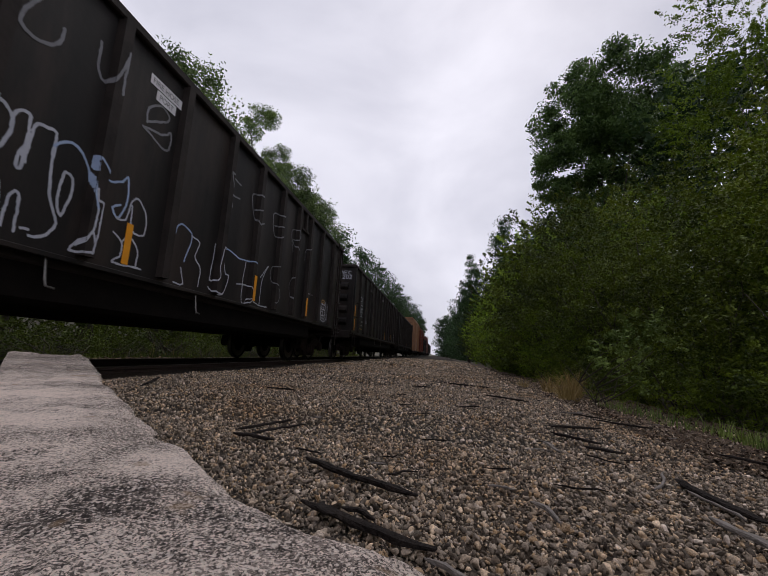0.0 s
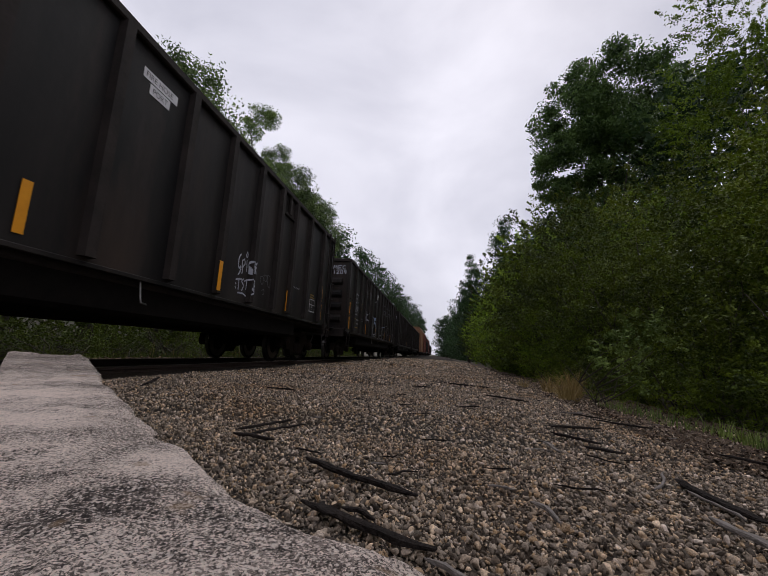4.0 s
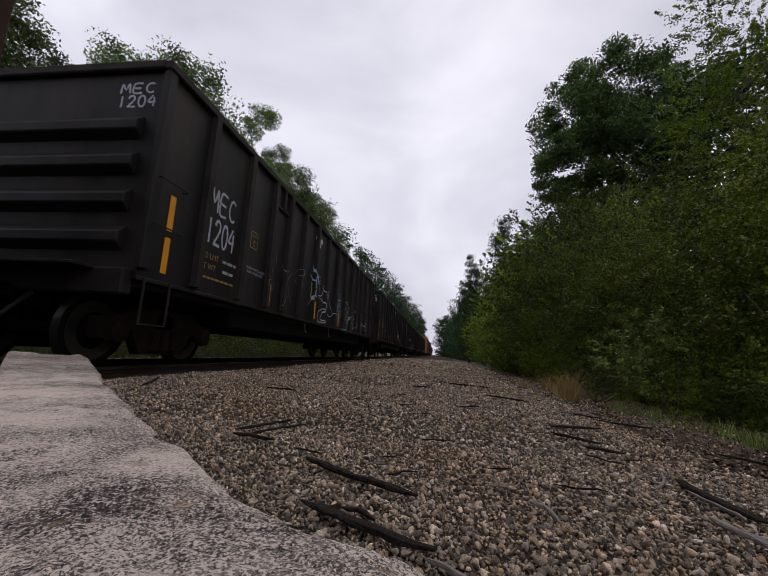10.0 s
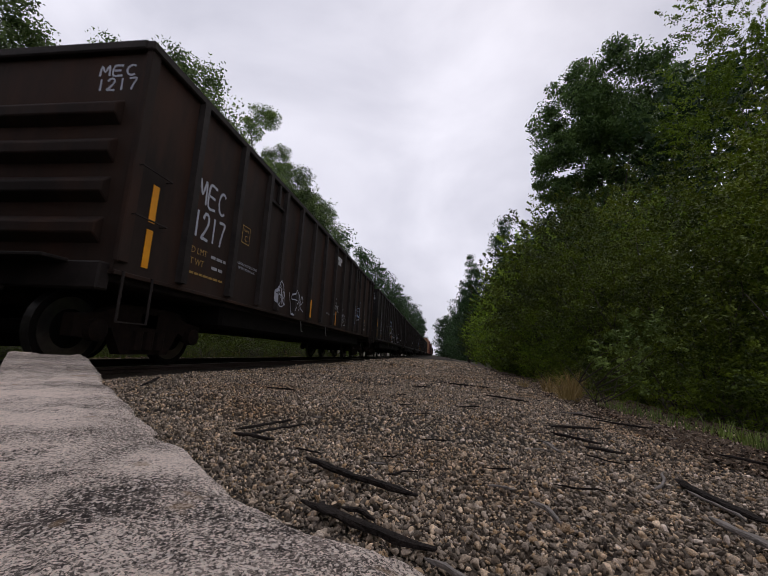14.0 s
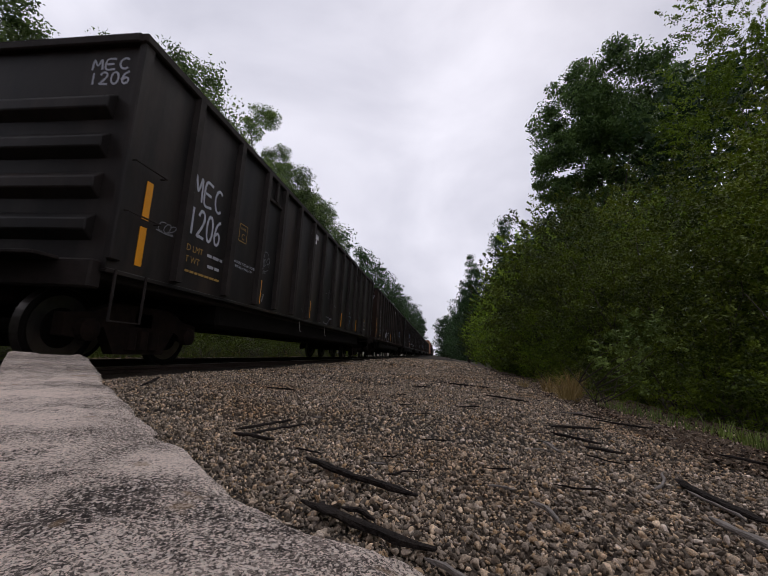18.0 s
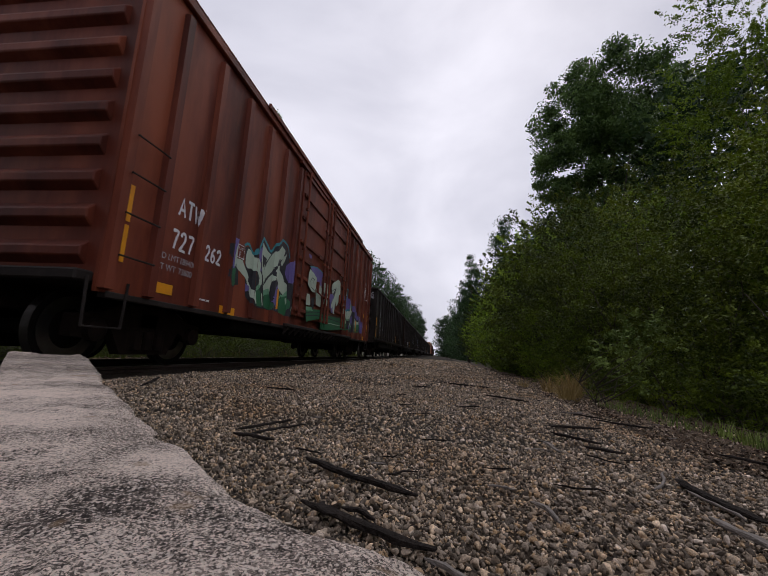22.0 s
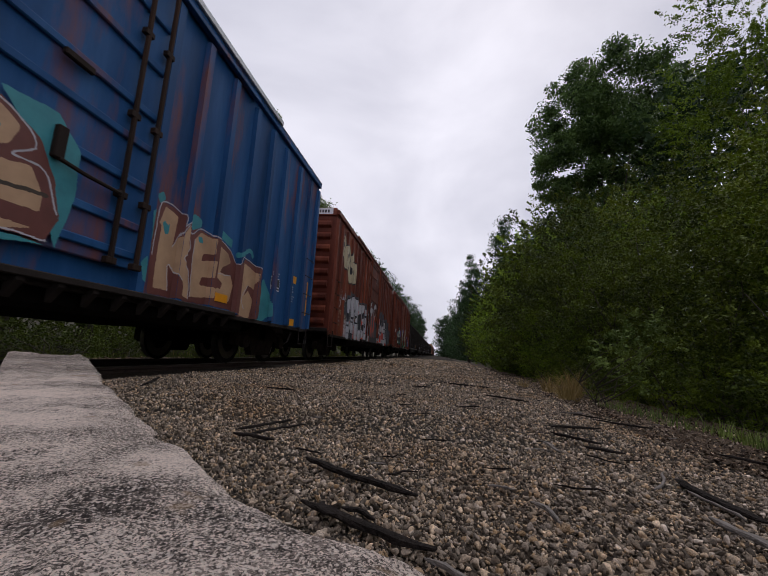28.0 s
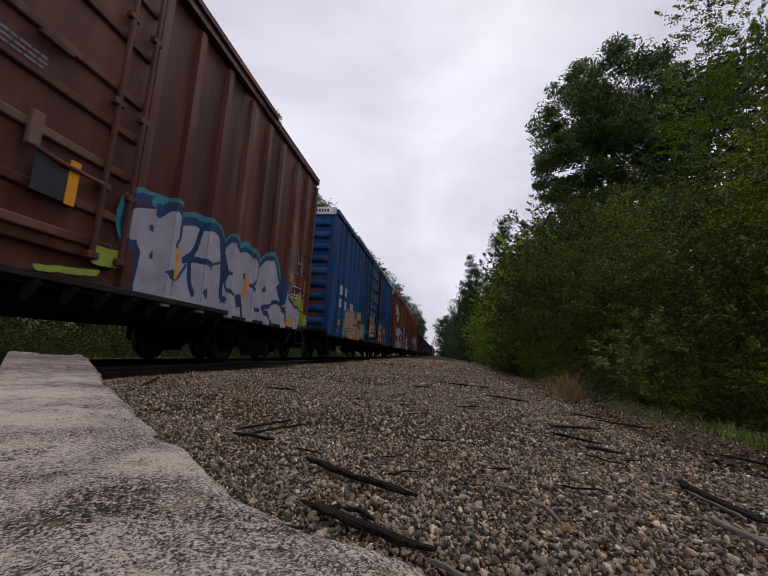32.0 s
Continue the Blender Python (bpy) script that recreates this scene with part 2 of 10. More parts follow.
def concrete_material():
    """Old concrete: pale cement, exposed sand grains, pinkish patches and dark lichen with a crumbly edge."""
    m = bpy.data.materials.new("lichened_concrete")
    m.use_nodes = True
    t = m.node_tree
    bsdf = t.nodes["Principled BSDF"]
    bsdf.inputs["Roughness"].default_value = 0.95
    bsdf.inputs["Specular IOR Level"].default_value = 0.2
    co = t.nodes.new("ShaderNodeTexCoord")

    def noise_node(scale, detail, rough, along=1.0):
        n = t.nodes.new("ShaderNodeTexNoise")
        n.inputs["Scale"].default_value, n.inputs["Detail"].default_value, n.inputs["Roughness"].default_value = scale, detail, rough
        mp = t.nodes.new("ShaderNodeMapping")
        mp.inputs["Scale"].default_value = (1.0, along, 1.0)
        turn = t.nodes.new("ShaderNodeVectorRotate")
        turn.rotation_type = "Z_AXIS"
        turn.inputs["Angle"].default_value = -0.69
        t.links.new(co.outputs["Object"], turn.inputs["Vector"])
        t.links.new(turn.outputs["Vector"], mp.inputs["Vector"])
        t.links.new(mp.outputs["Vector"], n.inputs["Vector"])
        return n

    def blotch(value, x, y, reach, gain):
        d = t.nodes.new("ShaderNodeVectorMath")
        d.operation = "DISTANCE"
        d.inputs[1].default_value = (x, y, 0.258)
        t.links.new(co.outputs["Object"], d.inputs[0])
        f = t.nodes.new("ShaderNodeMapRange")
        f.inputs["From Min"].default_value, f.inputs["From Max"].default_value = reach, 0.0
        f.inputs["To Max"].default_value = gain
        t.links.new(d.outputs["Value"], f.inputs["Value"])
        k = t.nodes.new("ShaderNodeMath")
        t.links.new(f.outputs["Result"], k.inputs[0])
        t.links.new(value.links[0].from_socket, k.inputs[1])
        t.links.new(k.outputs[0], value)

    def mask(n, lo, hi):
        r = t.nodes.new("ShaderNodeMapRange")
        r.inputs["From Min"].default_value, r.inputs["From Max"].default_value = lo, hi
        t.links.new(n.outputs["Fac"], r.inputs["Value"])
        return r.outputs["Result"]

    def lay(under, colour, fac, strength=1.0):
        k = t.nodes.new("ShaderNodeMath")
        k.operation = "MULTIPLY"
        k.inputs[1].default_value = strength
        t.links.new(fac, k.inputs[0])
        x = t.nodes.new("ShaderNodeMixRGB")
        x.inputs["Color2"].default_value = (*colour, 1)
        t.links.new(k.outputs[0], x.inputs["Fac"])
        t.links.new(under, x.inputs["Color1"])
        return x.outputs["Color"]

    def grains(scale, rate, lo, hi):
        """A mask of single grains: each cell is in or out by chance, the more often the higher rate is."""
        cell = t.nodes.new("ShaderNodeTexVoronoi")
        cell.inputs["Scale"].default_value = scale
        t.links.new(co.outputs["Object"], cell.inputs["Vector"])
        split = t.nodes.new("ShaderNodeSeparateColor")
        t.links.new(cell.outputs["Color"], split.inputs[0])
        odds = t.nodes.new("ShaderNodeMath")
        odds.operation = "SUBTRACT"
        t.links.new(rate, odds.inputs[0])
        t.links.new(split.outputs[0], odds.inputs[1])
        r = t.nodes.new("ShaderNodeMapRange")
        r.inputs["From Min"].default_value, r.inputs["From Max"].default_value = lo, hi
        t.links.new(odds.outputs[0], r.inputs["Value"])
        return r.outputs["Result"]

    def rate_of(n, lo, hi, a, b, spots=()):
        r = t.nodes.new("ShaderNodeMapRange")
        r.inputs["From Min"].default_value, r.inputs["From Max"].default_value = lo, hi
        r.inputs["To Min"].default_value, r.inputs["To Max"].default_value = a, b
        t.links.new(n.outputs["Fac"], r.inputs["Value"])
        keep = t.nodes.new("ShaderNodeMath")
        keep.inputs[1].default_value = 0.0
        t.links.new(r.outputs["Result"], keep.inputs[0])
        for x, y, reach, gain in spots:
            blotch(keep.inputs[0], x, y, reach, gain)
        return keep.outputs[0]

    grain = noise_node(300, 5, 0.75, 0.8)
    base = t.nodes.new("ShaderNodeValToRGB")
    base.color_ramp.elements[0].position, base.color_ramp.elements[1].position = 0.34, 0.56
    base.color_ramp.elements[0].color, base.color_ramp.elements[1].color = (0.40, 0.325, 0.28, 1), (0.86, 0.72, 0.625, 1)
    t.links.new(grain.outputs["Fac"], base.inputs["Fac"])
    c = base.outputs["Color"]
    pale = ((-0.64, 0.56, 0.16, -0.55), (-0.86, 0.74, 0.20, -0.50), (-1.08, 0.93, 0.22, -0.45), (-0.46, 0.40, 0.11, -0.45), (-0.285, 0.418, 0.075, -0.75), (-0.215, 0.23, 0.06, -0.40))
    dark = ((-0.254, 0.328, 0.07, 0.40), (-0.158, 0.30, 0.075, 0.42), (-0.272, 0.275, 0.06, 0.30), (-0.43, 0.49, 0.15, 0.22), (-0.65, 0.69, 0.20, 0.18), (-0.95, 0.99, 0.24, 0.40), (-1.45, 1.42, 0.42, 0.50), (-2.1, 2.0, 0.8, 0.55), (-0.36, 0.36, 0.07, 0.25))
    c = lay(c, (0.19, 0.150, 0.128), grains(520, rate_of(noise_node(9, 8, 0.75), 0.36, 0.64, 0.08, 0.80, pale), -0.10, 0.10), 0.80)
    c = lay(c, (0.060, 0.048, 0.042), grains(760, rate_of(noise_node(11, 8, 0.75), 0.36, 0.64, 0.0, 0.50, pale[:5] + dark), -0.09, 0.09), 0.88)
    c = lay(c, (0.030, 0.025, 0.023), grains(380, rate_of(noise_node(18, 8, 0.78), 0.42, 0.70, -0.25, 0.50, dark), -0.08, 0.08), 0.9)
    c = lay(c, (0.80, 0.70, 0.62), grains(480, rate_of(noise_node(30, 3, 0.6), 0.3, 0.7, 0.04, 0.24), -0.03, 0.03), 0.8)
    c = lay(c, (0.32, 0.21, 0.12), mask(noise_node(13, 3, 0.5), 0.66, 0.70), 0.5)
    t.links.new(c, bsdf.inputs["Base Color"])
    rough = noise_node(210, 5, 0.75, 0.9)
    bp = t.nodes.new("ShaderNodeBump")
    bp.inputs["Strength"].default_value, bp.inputs["Distance"].default_value = 1.0, 0.007
    t.links.new(rough.outputs["Fac"], bp.inputs["Height"])
    t.links.new(bp.outputs["Normal"], bsdf.inputs["Normal"])
    return m


M_STONE = stone_material("ballast_stone", "ShaderNodeNewGeometry", "Random Per Island")
M_PEBBLE = stone_material("loose_stone", "ShaderNodeObjectInfo", "Random")
M_CONC = concrete_material()
M_LITTER = material("leaf_litter", [(0.020, 0.012, 0.007), (0.055, 0.033, 0.018), (0.11, 0.07, 0.04)], 0.95, scale=26, bump=0.9, bump_scale=45, by_island=0.4, stain=(0.05, 0.055, 0.018), stain_scale=1.6, stain_range=(0.55, 0.7))

# ---------- building helpers ----------
def link_mesh(name, bm, mat, parent=None, label="", smooth=False):
    me = bpy.data.meshes.new(name)
    bm.to_mesh(me)
    bm.free()
    me.materials.append(mat)
    if smooth:
        me.polygons.foreach_set("use_smooth", [True] * len(me.polygons))
    ob = new(name, me)
    ob.parent = parent
    if label:
        ob["label"] = label
    return ob


def part(name, bm, mat, parent, label="", smooth=False):
    """Links a bmesh as one mesh object under a thing or a part."""
    return link_mesh(name, bm, mat, parent, label, smooth)


def same_mesh(name, ob, parent, m):
    """Another piece on the mesh of ob."""
    o = new(name, ob.data)
    o.parent = parent
    o.matrix_basis = m
    return o


def arrays_mesh(name, verts, faces, mat, parent=None, label="", smooth=False):
    """A mesh object from numpy arrays; all faces have the same number of corners."""
    me = bpy.data.meshes.new(name)
    nf, k = faces.shape
    me.vertices.add(len(verts))
    me.vertices.foreach_set("co", verts.astype(np.float32).ravel())
    me.loops.add(nf * k)
    me.loops.foreach_set("vertex_index", faces.astype(np.int32).ravel())
    me.polygons.add(nf)
    me.polygons.foreach_set("loop_start", np.arange(0, nf * k, k, dtype=np.int32))
    me.polygons.foreach_set("loop_total", np.full(nf, k, dtype=np.int32))
    me.update(calc_edges=True)
    me.materials.append(mat)
    if smooth:
        me.polygons.foreach_set("use_smooth", np.ones(nf, dtype=bool))
    ob = new(name, me)
    ob.parent = parent
    if label:
        ob["label"] = label
    return ob


def box(bm, c, s, bevel=0.0, m=None):
    """A box with its centre and size, with bevelled edges."""
    r = bmesh.ops.create_cube(bm, size=1.0, matrix=(m or Matrix()) @ Matrix.Translation(c) @ Matrix.Diagonal((*s, 1)))
    if bevel:
        vs = set(r["verts"])
        es = [e for e in bm.edges if e.verts[0] in vs and e.verts[1] in vs]
        bmesh.ops.bevel(bm, geom=es, offset=bevel, segments=1, affect="EDGES", profile=0.5)
    return bm


def one_box(c, s, bevel=0.0, m=None):
    return box(bmesh.new(), c, s, bevel, m)


def prism(outline, x0, x1, axis="x", bevel=0.0):
    """A solid between two parallel faces of the given outline (pairs of the other two axes)."""
    bm = bmesh.new()
    def co(u, p):
        return {"x": (u, p[0], p[1]), "y": (p[0], u, p[1]), "z": (p[0], p[1], u)}[axis]
    a = [bm.verts.new(co(x0, p)) for p in outline]
    b = [bm.verts.new(co(x1, p)) for p in outline]
    n = len(outline)
    bm.faces.new(a)
    bm.faces.new(b[::-1])
    for i in range(n):
        bm.faces.new((a[i], b[i], b[(i + 1) % n], a[(i + 1) % n]))
    bmesh.ops.recalc_face_normals(bm, faces=bm.faces[:])
    if bevel:
        bmesh.ops.bevel(bm, geom=bm.edges[:], offset=bevel, segments=1, affect="EDGES", profile=0.5)
    return bm


def tube(bm, pts, radii, n=7, cap=True):
    """A round bar or limb along the points."""
    rings = []
    pts = [Vector(p) for p in pts]
    for i, p in enumerate(pts):
        d = (pts[min(i + 1, len(pts) - 1)] - pts[max(i - 1, 0)]).normalized()
        u = d.cross(Vector((0.31, 0.87, 0.38))).normalized()
        v = d.cross(u)
        r = float(radii[i]) if hasattr(radii, "__len__") else radii
        rings.append([bm.verts.new(p + r * (math.cos(a) * u + math.sin(a) * v)) for a in (2 * math.pi * k / n for k in range(n))])
    for a, b in zip(rings, rings[1:]):
        for k in range(n):
            bm.faces.new((a[k], a[(k + 1) % n], b[(k + 1) % n], b[k]))
    if cap:
        bm.faces.new(rings[0][::-1])
        bm.faces.new(rings[-1])
    return bm


def lathe(bm, profile, axis_m, n=32):
    """Turns (radius, along) pairs about the x axis of axis_m."""
    rings = [[bm.verts.new(axis_m @ Vector((s, r * math.cos(a), r * math.sin(a)))) for a in (2 * math.pi * k / n for k in range(n))] for r, s in profile]
    for a, b in zip(rings, rings[1:]):
        for k in range(n):
            bm.faces.new((a[k], a[(k + 1) % n], b[(k + 1) % n], b[k]))
    bm.faces.new(rings[0])
    bm.faces.new(rings[-1][::-1])
    bmesh.ops.recalc_face_normals(bm, faces=bm.faces[:])
    return bm

# ---------- ground, gravel bed, track ----------
TRACK_X, RAIL_H, CAR_HALF = -5.0, 0.17, 1.60


def bed_z(x, y):
    """Height of the gravel bed; the rail head is at zero."""
    z = -0.10
    if x < -7.0:
        z -= 0.13 * min(1.0, (-7.0 - x) / 1.2)
    if x > 0.6:
        z -= 0.09 * min(1.0, (x - 0.6) / 1.6)
    if x > -3.3:
        z -= 0.03 * min(1.0, (x + 3.3) / 2.0)
    return z + 0.035 * noise.noise((x * 0.55, y * 0.4, 1.7)) + 0.012 * noise.noise((x * 2.3, y * 2.1, 4.2))


def sheet(name, xs, ys, height, mat):
    nx, ny = len(xs), len(ys)
    verts = np.array([(x, y, height(x, y)) for y in ys for x in xs])
    i, j = np.meshgrid(np.arange(nx - 1), np.arange(ny - 1))
    a = (j * nx + i).ravel()
    return arrays_mesh(name, verts, np.stack([a, a + 1, a + nx + 1, a + nx], 1), mat, smooth=True)


def spread(near, far, first, grow):
    """Steps from near to far that lengthen on the way."""
    out, v, s = [near], near, first
    while v < far:
        v, s = v + s, s * grow
        out.append(min(v, far))
    return out


gx = sorted(set([-v for v in spread(0, 2500, 0.8, 1.13)] + spread(0, 2500, 0.8, 1.13)))
gy = sorted(set([-v for v in spread(0, 2500, 0.8, 1.13)] + spread(0, 3500, 0.8, 1.09)))
ground = sheet("ground", gx, gy, lambda x, y: -0.40 + 0.06 * noise.noise((x * 0.3, y * 0.3, 9.0)) + min(4.0, 0.25 * max(0.0, -16 - x, x - 13)), M_SOIL)
tagged(ground, "dark forest soil beyond the gravel bed", "ground", kind="structure")
bx = [-8.6 + 0.14 * i for i in range(int(11.4 / 0.14) + 1)]
by = sorted(set([-v for v in spread(0, 40, 0.2, 1.15)] + spread(0, 900, 0.14, 1.018)))
bed = sheet("gravel_bed", bx, by, lambda x, y: bed_z(x, y) - (0.35 if x > 2.7 or x < -8.5 else 0.0), M_GROUND)
tagged(bed, "grey-brown gravel bed beside the railway track", "gravel bed", kind="structure")


def rail_mesh(y0, y1):
    prof = [(-0.07, -0.17), (0.07, -0.17), (0.07, -0.155), (0.012, -0.135), (0.010, -0.045), (0.036, -0.035), (0.036, -0.006), (0.030, -0.002), (-0.030, -0.002), (-0.036, -0.006), (-0.036, -0.035), (-0.010, -0.045), (-0.012, -0.135), (-0.07, -0.155)]
    return prism(prof, y0, y1, "y")


track = tagged(new("railway_track"), "straight railway track with rusty rails on wooden ties", "track", kind="structure")
for side in (-1, 1):
    rail = part("rail", rail_mesh(-60, 700), M_RAIL, track, "rusty steel rail")
    rail.location = (TRACK_X + side * 0.7525, 0, 0)
    part("rail_head", one_box((0, 320, 0.001), (0.056, 760, 0.006)), M_RAILTOP, rail, "worn bright running surface")
tie0 = None
for k in range(150):
    m = pose(TRACK_X + random.uniform(-0.03, 0.03), -18 + k * 0.54, -0.172 - 0.09, 0, 0, random.uniform(-1, 1))
    if tie0 is None:
        tie0 = part("tie", one_box((0, 0, 0), (2.6, 0.23, 0.18), 0.015), M_TIE, track)
        tie0.matrix_basis = m
    else:
        same_mesh("tie", tie0, track, m)

# the concrete block on which the camera stands
def lump(x, y, k):
    return noise.fractal((x * k, y * k, 0.7), 0.9, 2.1, 4)


def concrete_block():
    """A ruled top between the chipped edge and the far edge, uneven and pitted, with broken flanks."""
    right = [(0.32, -0.45), (0.19, 0.04), (0.075, 0.215), (-0.005, 0.288), (-0.072, 0.306), (-0.132, 0.345), (-0.160, 0.356), (-0.205, 0.388), (-0.253, 0.430), (-0.305, 0.488),
             (-0.350, 0.490), (-0.394, 0.546), (-0.586, 0.72), (-0.80, 0.91), (-1.05, 1.13), (-1.45, 1.52), (-1.9, 1.95), (-2.35, 2.35), (-2.62, 2.60)]
    left = [(-1.1, -0.45), (-1.15, 0.2), (-1.3, 0.8), (-1.62, 1.28), (-2.1, 1.67), (-2.6, 2.08), (-2.98, 2.42)]

    def along(line, f):
        seg = [math.dist(a, b) for a, b in zip(line, line[1:])]
        d = f * sum(seg)
        for (a, b), l in zip(zip(line, line[1:]), seg):
            if d <= l or (a, b) == (line[-2], line[-1]):
                return a[0] + (b[0] - a[0]) * d / l, a[1] + (b[1] - a[1]) * d / l
            d -= l

    ns, nc = 420, 84
    verts, faces = [], []
    for i in range(ns + 1):
        f = (i / ns) ** 1.5
        rx, ry = along(right, f)
        lx, ly = along(left, f)
        for j in range(nc + 1):
            v = (j / nc) ** 1.4
            x, y = rx + (lx - rx) * v, ry + (ly - ry) * v
            chip = (1 - v) ** 24
            n1 = lump(rx, ry, 16) * 0.010 + lump(rx + 5, ry, 55) * 0.004
            x, y = x + chip * n1 * 1.2, y + chip * n1
            end = max(0.0, (f - 0.86) / 0.14)
            z = 0.258 + 0.006 * lump(x, y, 5) + 0.0016 * lump(x + 3, y, 26) + 0.0016 * lump(x, y + 3, 110) - 0.016 * (1 - v) ** 60 - end * (0.004 + 0.036 * math.sin(min(1.0, v * 1.15) * math.pi) ** 2 + 0.006 * math.sin(v * 9))
            verts.append((x, y, z))
    w = nc + 1
    for i in range(ns):
        for j in range(nc):
            a = i * w + j
            faces.append((a, a + w, a + w + 1, a + 1))
    base = len(verts)
    rim = [i * w for i in range(ns + 1)] + [ns * w + j for j in range(1, w)] + [i * w + nc for i in range(ns - 1, -1, -1)] + [j for j in range(nc - 1, 0, -1)]
    for d, out in ((0.03, 0.010), (0.40, 0.03)):
        for q in rim:
            x, y, z = verts[q]
            dx, dy = x + 0.9, y - 0.7
            l = math.hypot(dx, dy)
            k = out + 0.006 * lump(x, y, 30)
            verts.append((x + dx / l * k, y + dy / l * k, z - d))
    n = len(rim)
    for i in range(n):
        b, c = base + i, base + (i + 1) % n
        faces.append((rim[i], rim[(i + 1) % n], c, b))
        faces.append((b, c, c + n, b + n))
    return arrays_mesh("concrete_block", np.array(verts), np.array(faces), M_CONC)


block = tagged(concrete_block(), "weathered pale concrete block with dark lichen and chipped edges", "concrete block")

# ---------- railway cars: origin on the rail head at the car's middle, +y is the way it runs ----------
def wheelset(parent, y):
    bm = bmesh.new()
    ws = part("wheelset", tube(bm, [(-0.95, 0, 0), (0.95, 0, 0)], 0.085, 12), M_WHEEL_SHADE, parent)
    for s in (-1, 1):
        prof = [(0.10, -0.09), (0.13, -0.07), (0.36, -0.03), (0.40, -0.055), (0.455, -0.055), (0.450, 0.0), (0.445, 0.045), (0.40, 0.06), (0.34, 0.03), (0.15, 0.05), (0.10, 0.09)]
        part("wheel", lathe(bmesh.new(), [(r, a * s) for r, a in prof], Matrix.Translation((s * 0.76, 0, 0)), 36), M_WHEEL_SHADE, ws, smooth=False)
        part("tread", lathe(bmesh.new(), [(0.44, -0.05 * s), (0.458, -0.05 * s), (0.4535, 0.0), (0.449, 0.042 * s), (0.44, 0.042 * s)], Matrix.Translation((s * 0.76, 0, 0)), 36), M_TREAD, ws, "worn bright wheel tread")
    ws.location = (0, y, 0.455)
    return ws


def truck(parent, y):
    """A bogie: two cast side frames, a bolster, springs, and two wheelsets that turn."""
    bm = bmesh.new()
    for s in (-1, 1):
        x = s * 1.03
        for q in (prism([(-1.12, 0.38), (-1.12, 0.62), (-0.8, 0.66), (-0.45, 0.80), (0.45, 0.80), (0.8, 0.66), (1.12, 0.62), (1.12, 0.38), (0.95, 0.36), (0.62, 0.50), (0.42, 0.18), (-0.42, 0.18), (-0.62, 0.50), (-0.95, 0.36)], x - 0.07, x + 0.07, "x"),):
            tmp = bpy.data.meshes.new("t")
            q.to_mesh(tmp)
            q.free()
            bm.from_mesh(tmp)
            bpy.data.meshes.remove(tmp)
        for yy in (-0.875, 0.875):
            lathe(bm, [(0.06, s * 0.05), (0.13, s * 0.055), (0.13, s * 0.16), (0.09, s * 0.18), (0.05, s * 0.19)], Matrix.Translation((x, yy, 0.455)), 14)
        for k in (-0.2, 0.0, 0.2):
            tube(bm, [(x + s * 0.075, k, 0.24), (x + s * 0.075, k, 0.48)], 0.075, 10)
    box(bm, (0, 0, 0.62), (2.2, 0.36, 0.24), 0.03)
    tr = part("truck", bm, M_TRUCK, parent, "grimy cast steel bogie")
    tr.location = (0, y, 0)
    for yy in (-0.875, 0.875):
        wheelset(tr, yy)
    return tr


def coupler(parent, y, s):
    bm = bmesh.new()
    box(bm, (0, y + s * 0.35, 0.86), (0.16, 0.9, 0.18), 0.03)
    box(bm, (0.03, y + s * 0.80, 0.86), (0.26, 0.22, 0.28), 0.05)
    part("coupler", bm, M_TRUCK, parent)
    bm = bmesh.new()
    tube(bm, [(0.35, y + s * 0.1, 0.85), (0.36, y + s * 0.4, 0.55), (0.33, y + s * 0.72, 0.42), (0.15, y + s * 0.85, 0.55)], 0.025, 7)
    part("air_hose", bm, M_BLACKTRIM, parent)


def rungs(parent, x, y, zs, w=0.42, along="y", out=1):
    for z in zs:
        bm = bmesh.new()
        if along == "y":
            tube(bm, [(x, y - w / 2, z), (x + out * 0.09, y - w / 2, z), (x + out * 0.09, y + w / 2, z), (x, y + w / 2, z)], 0.011, 6)
        else:
            tube(bm, [(x - w / 2, y, z), (x - w / 2, y + out * 0.09, z), (x + w / 2, y + out * 0.09, z), (x + w / 2, y, z)], 0.011, 6)
        part("ladder_rung", bm, M_BLACKTRIM, parent)


GL, GTOP, GSILL = 15.75, 3.83, 1.12
G_POSTS = [1.06, 2.25, 3.31, 4.16, 5.15, 6.20, 7.28]


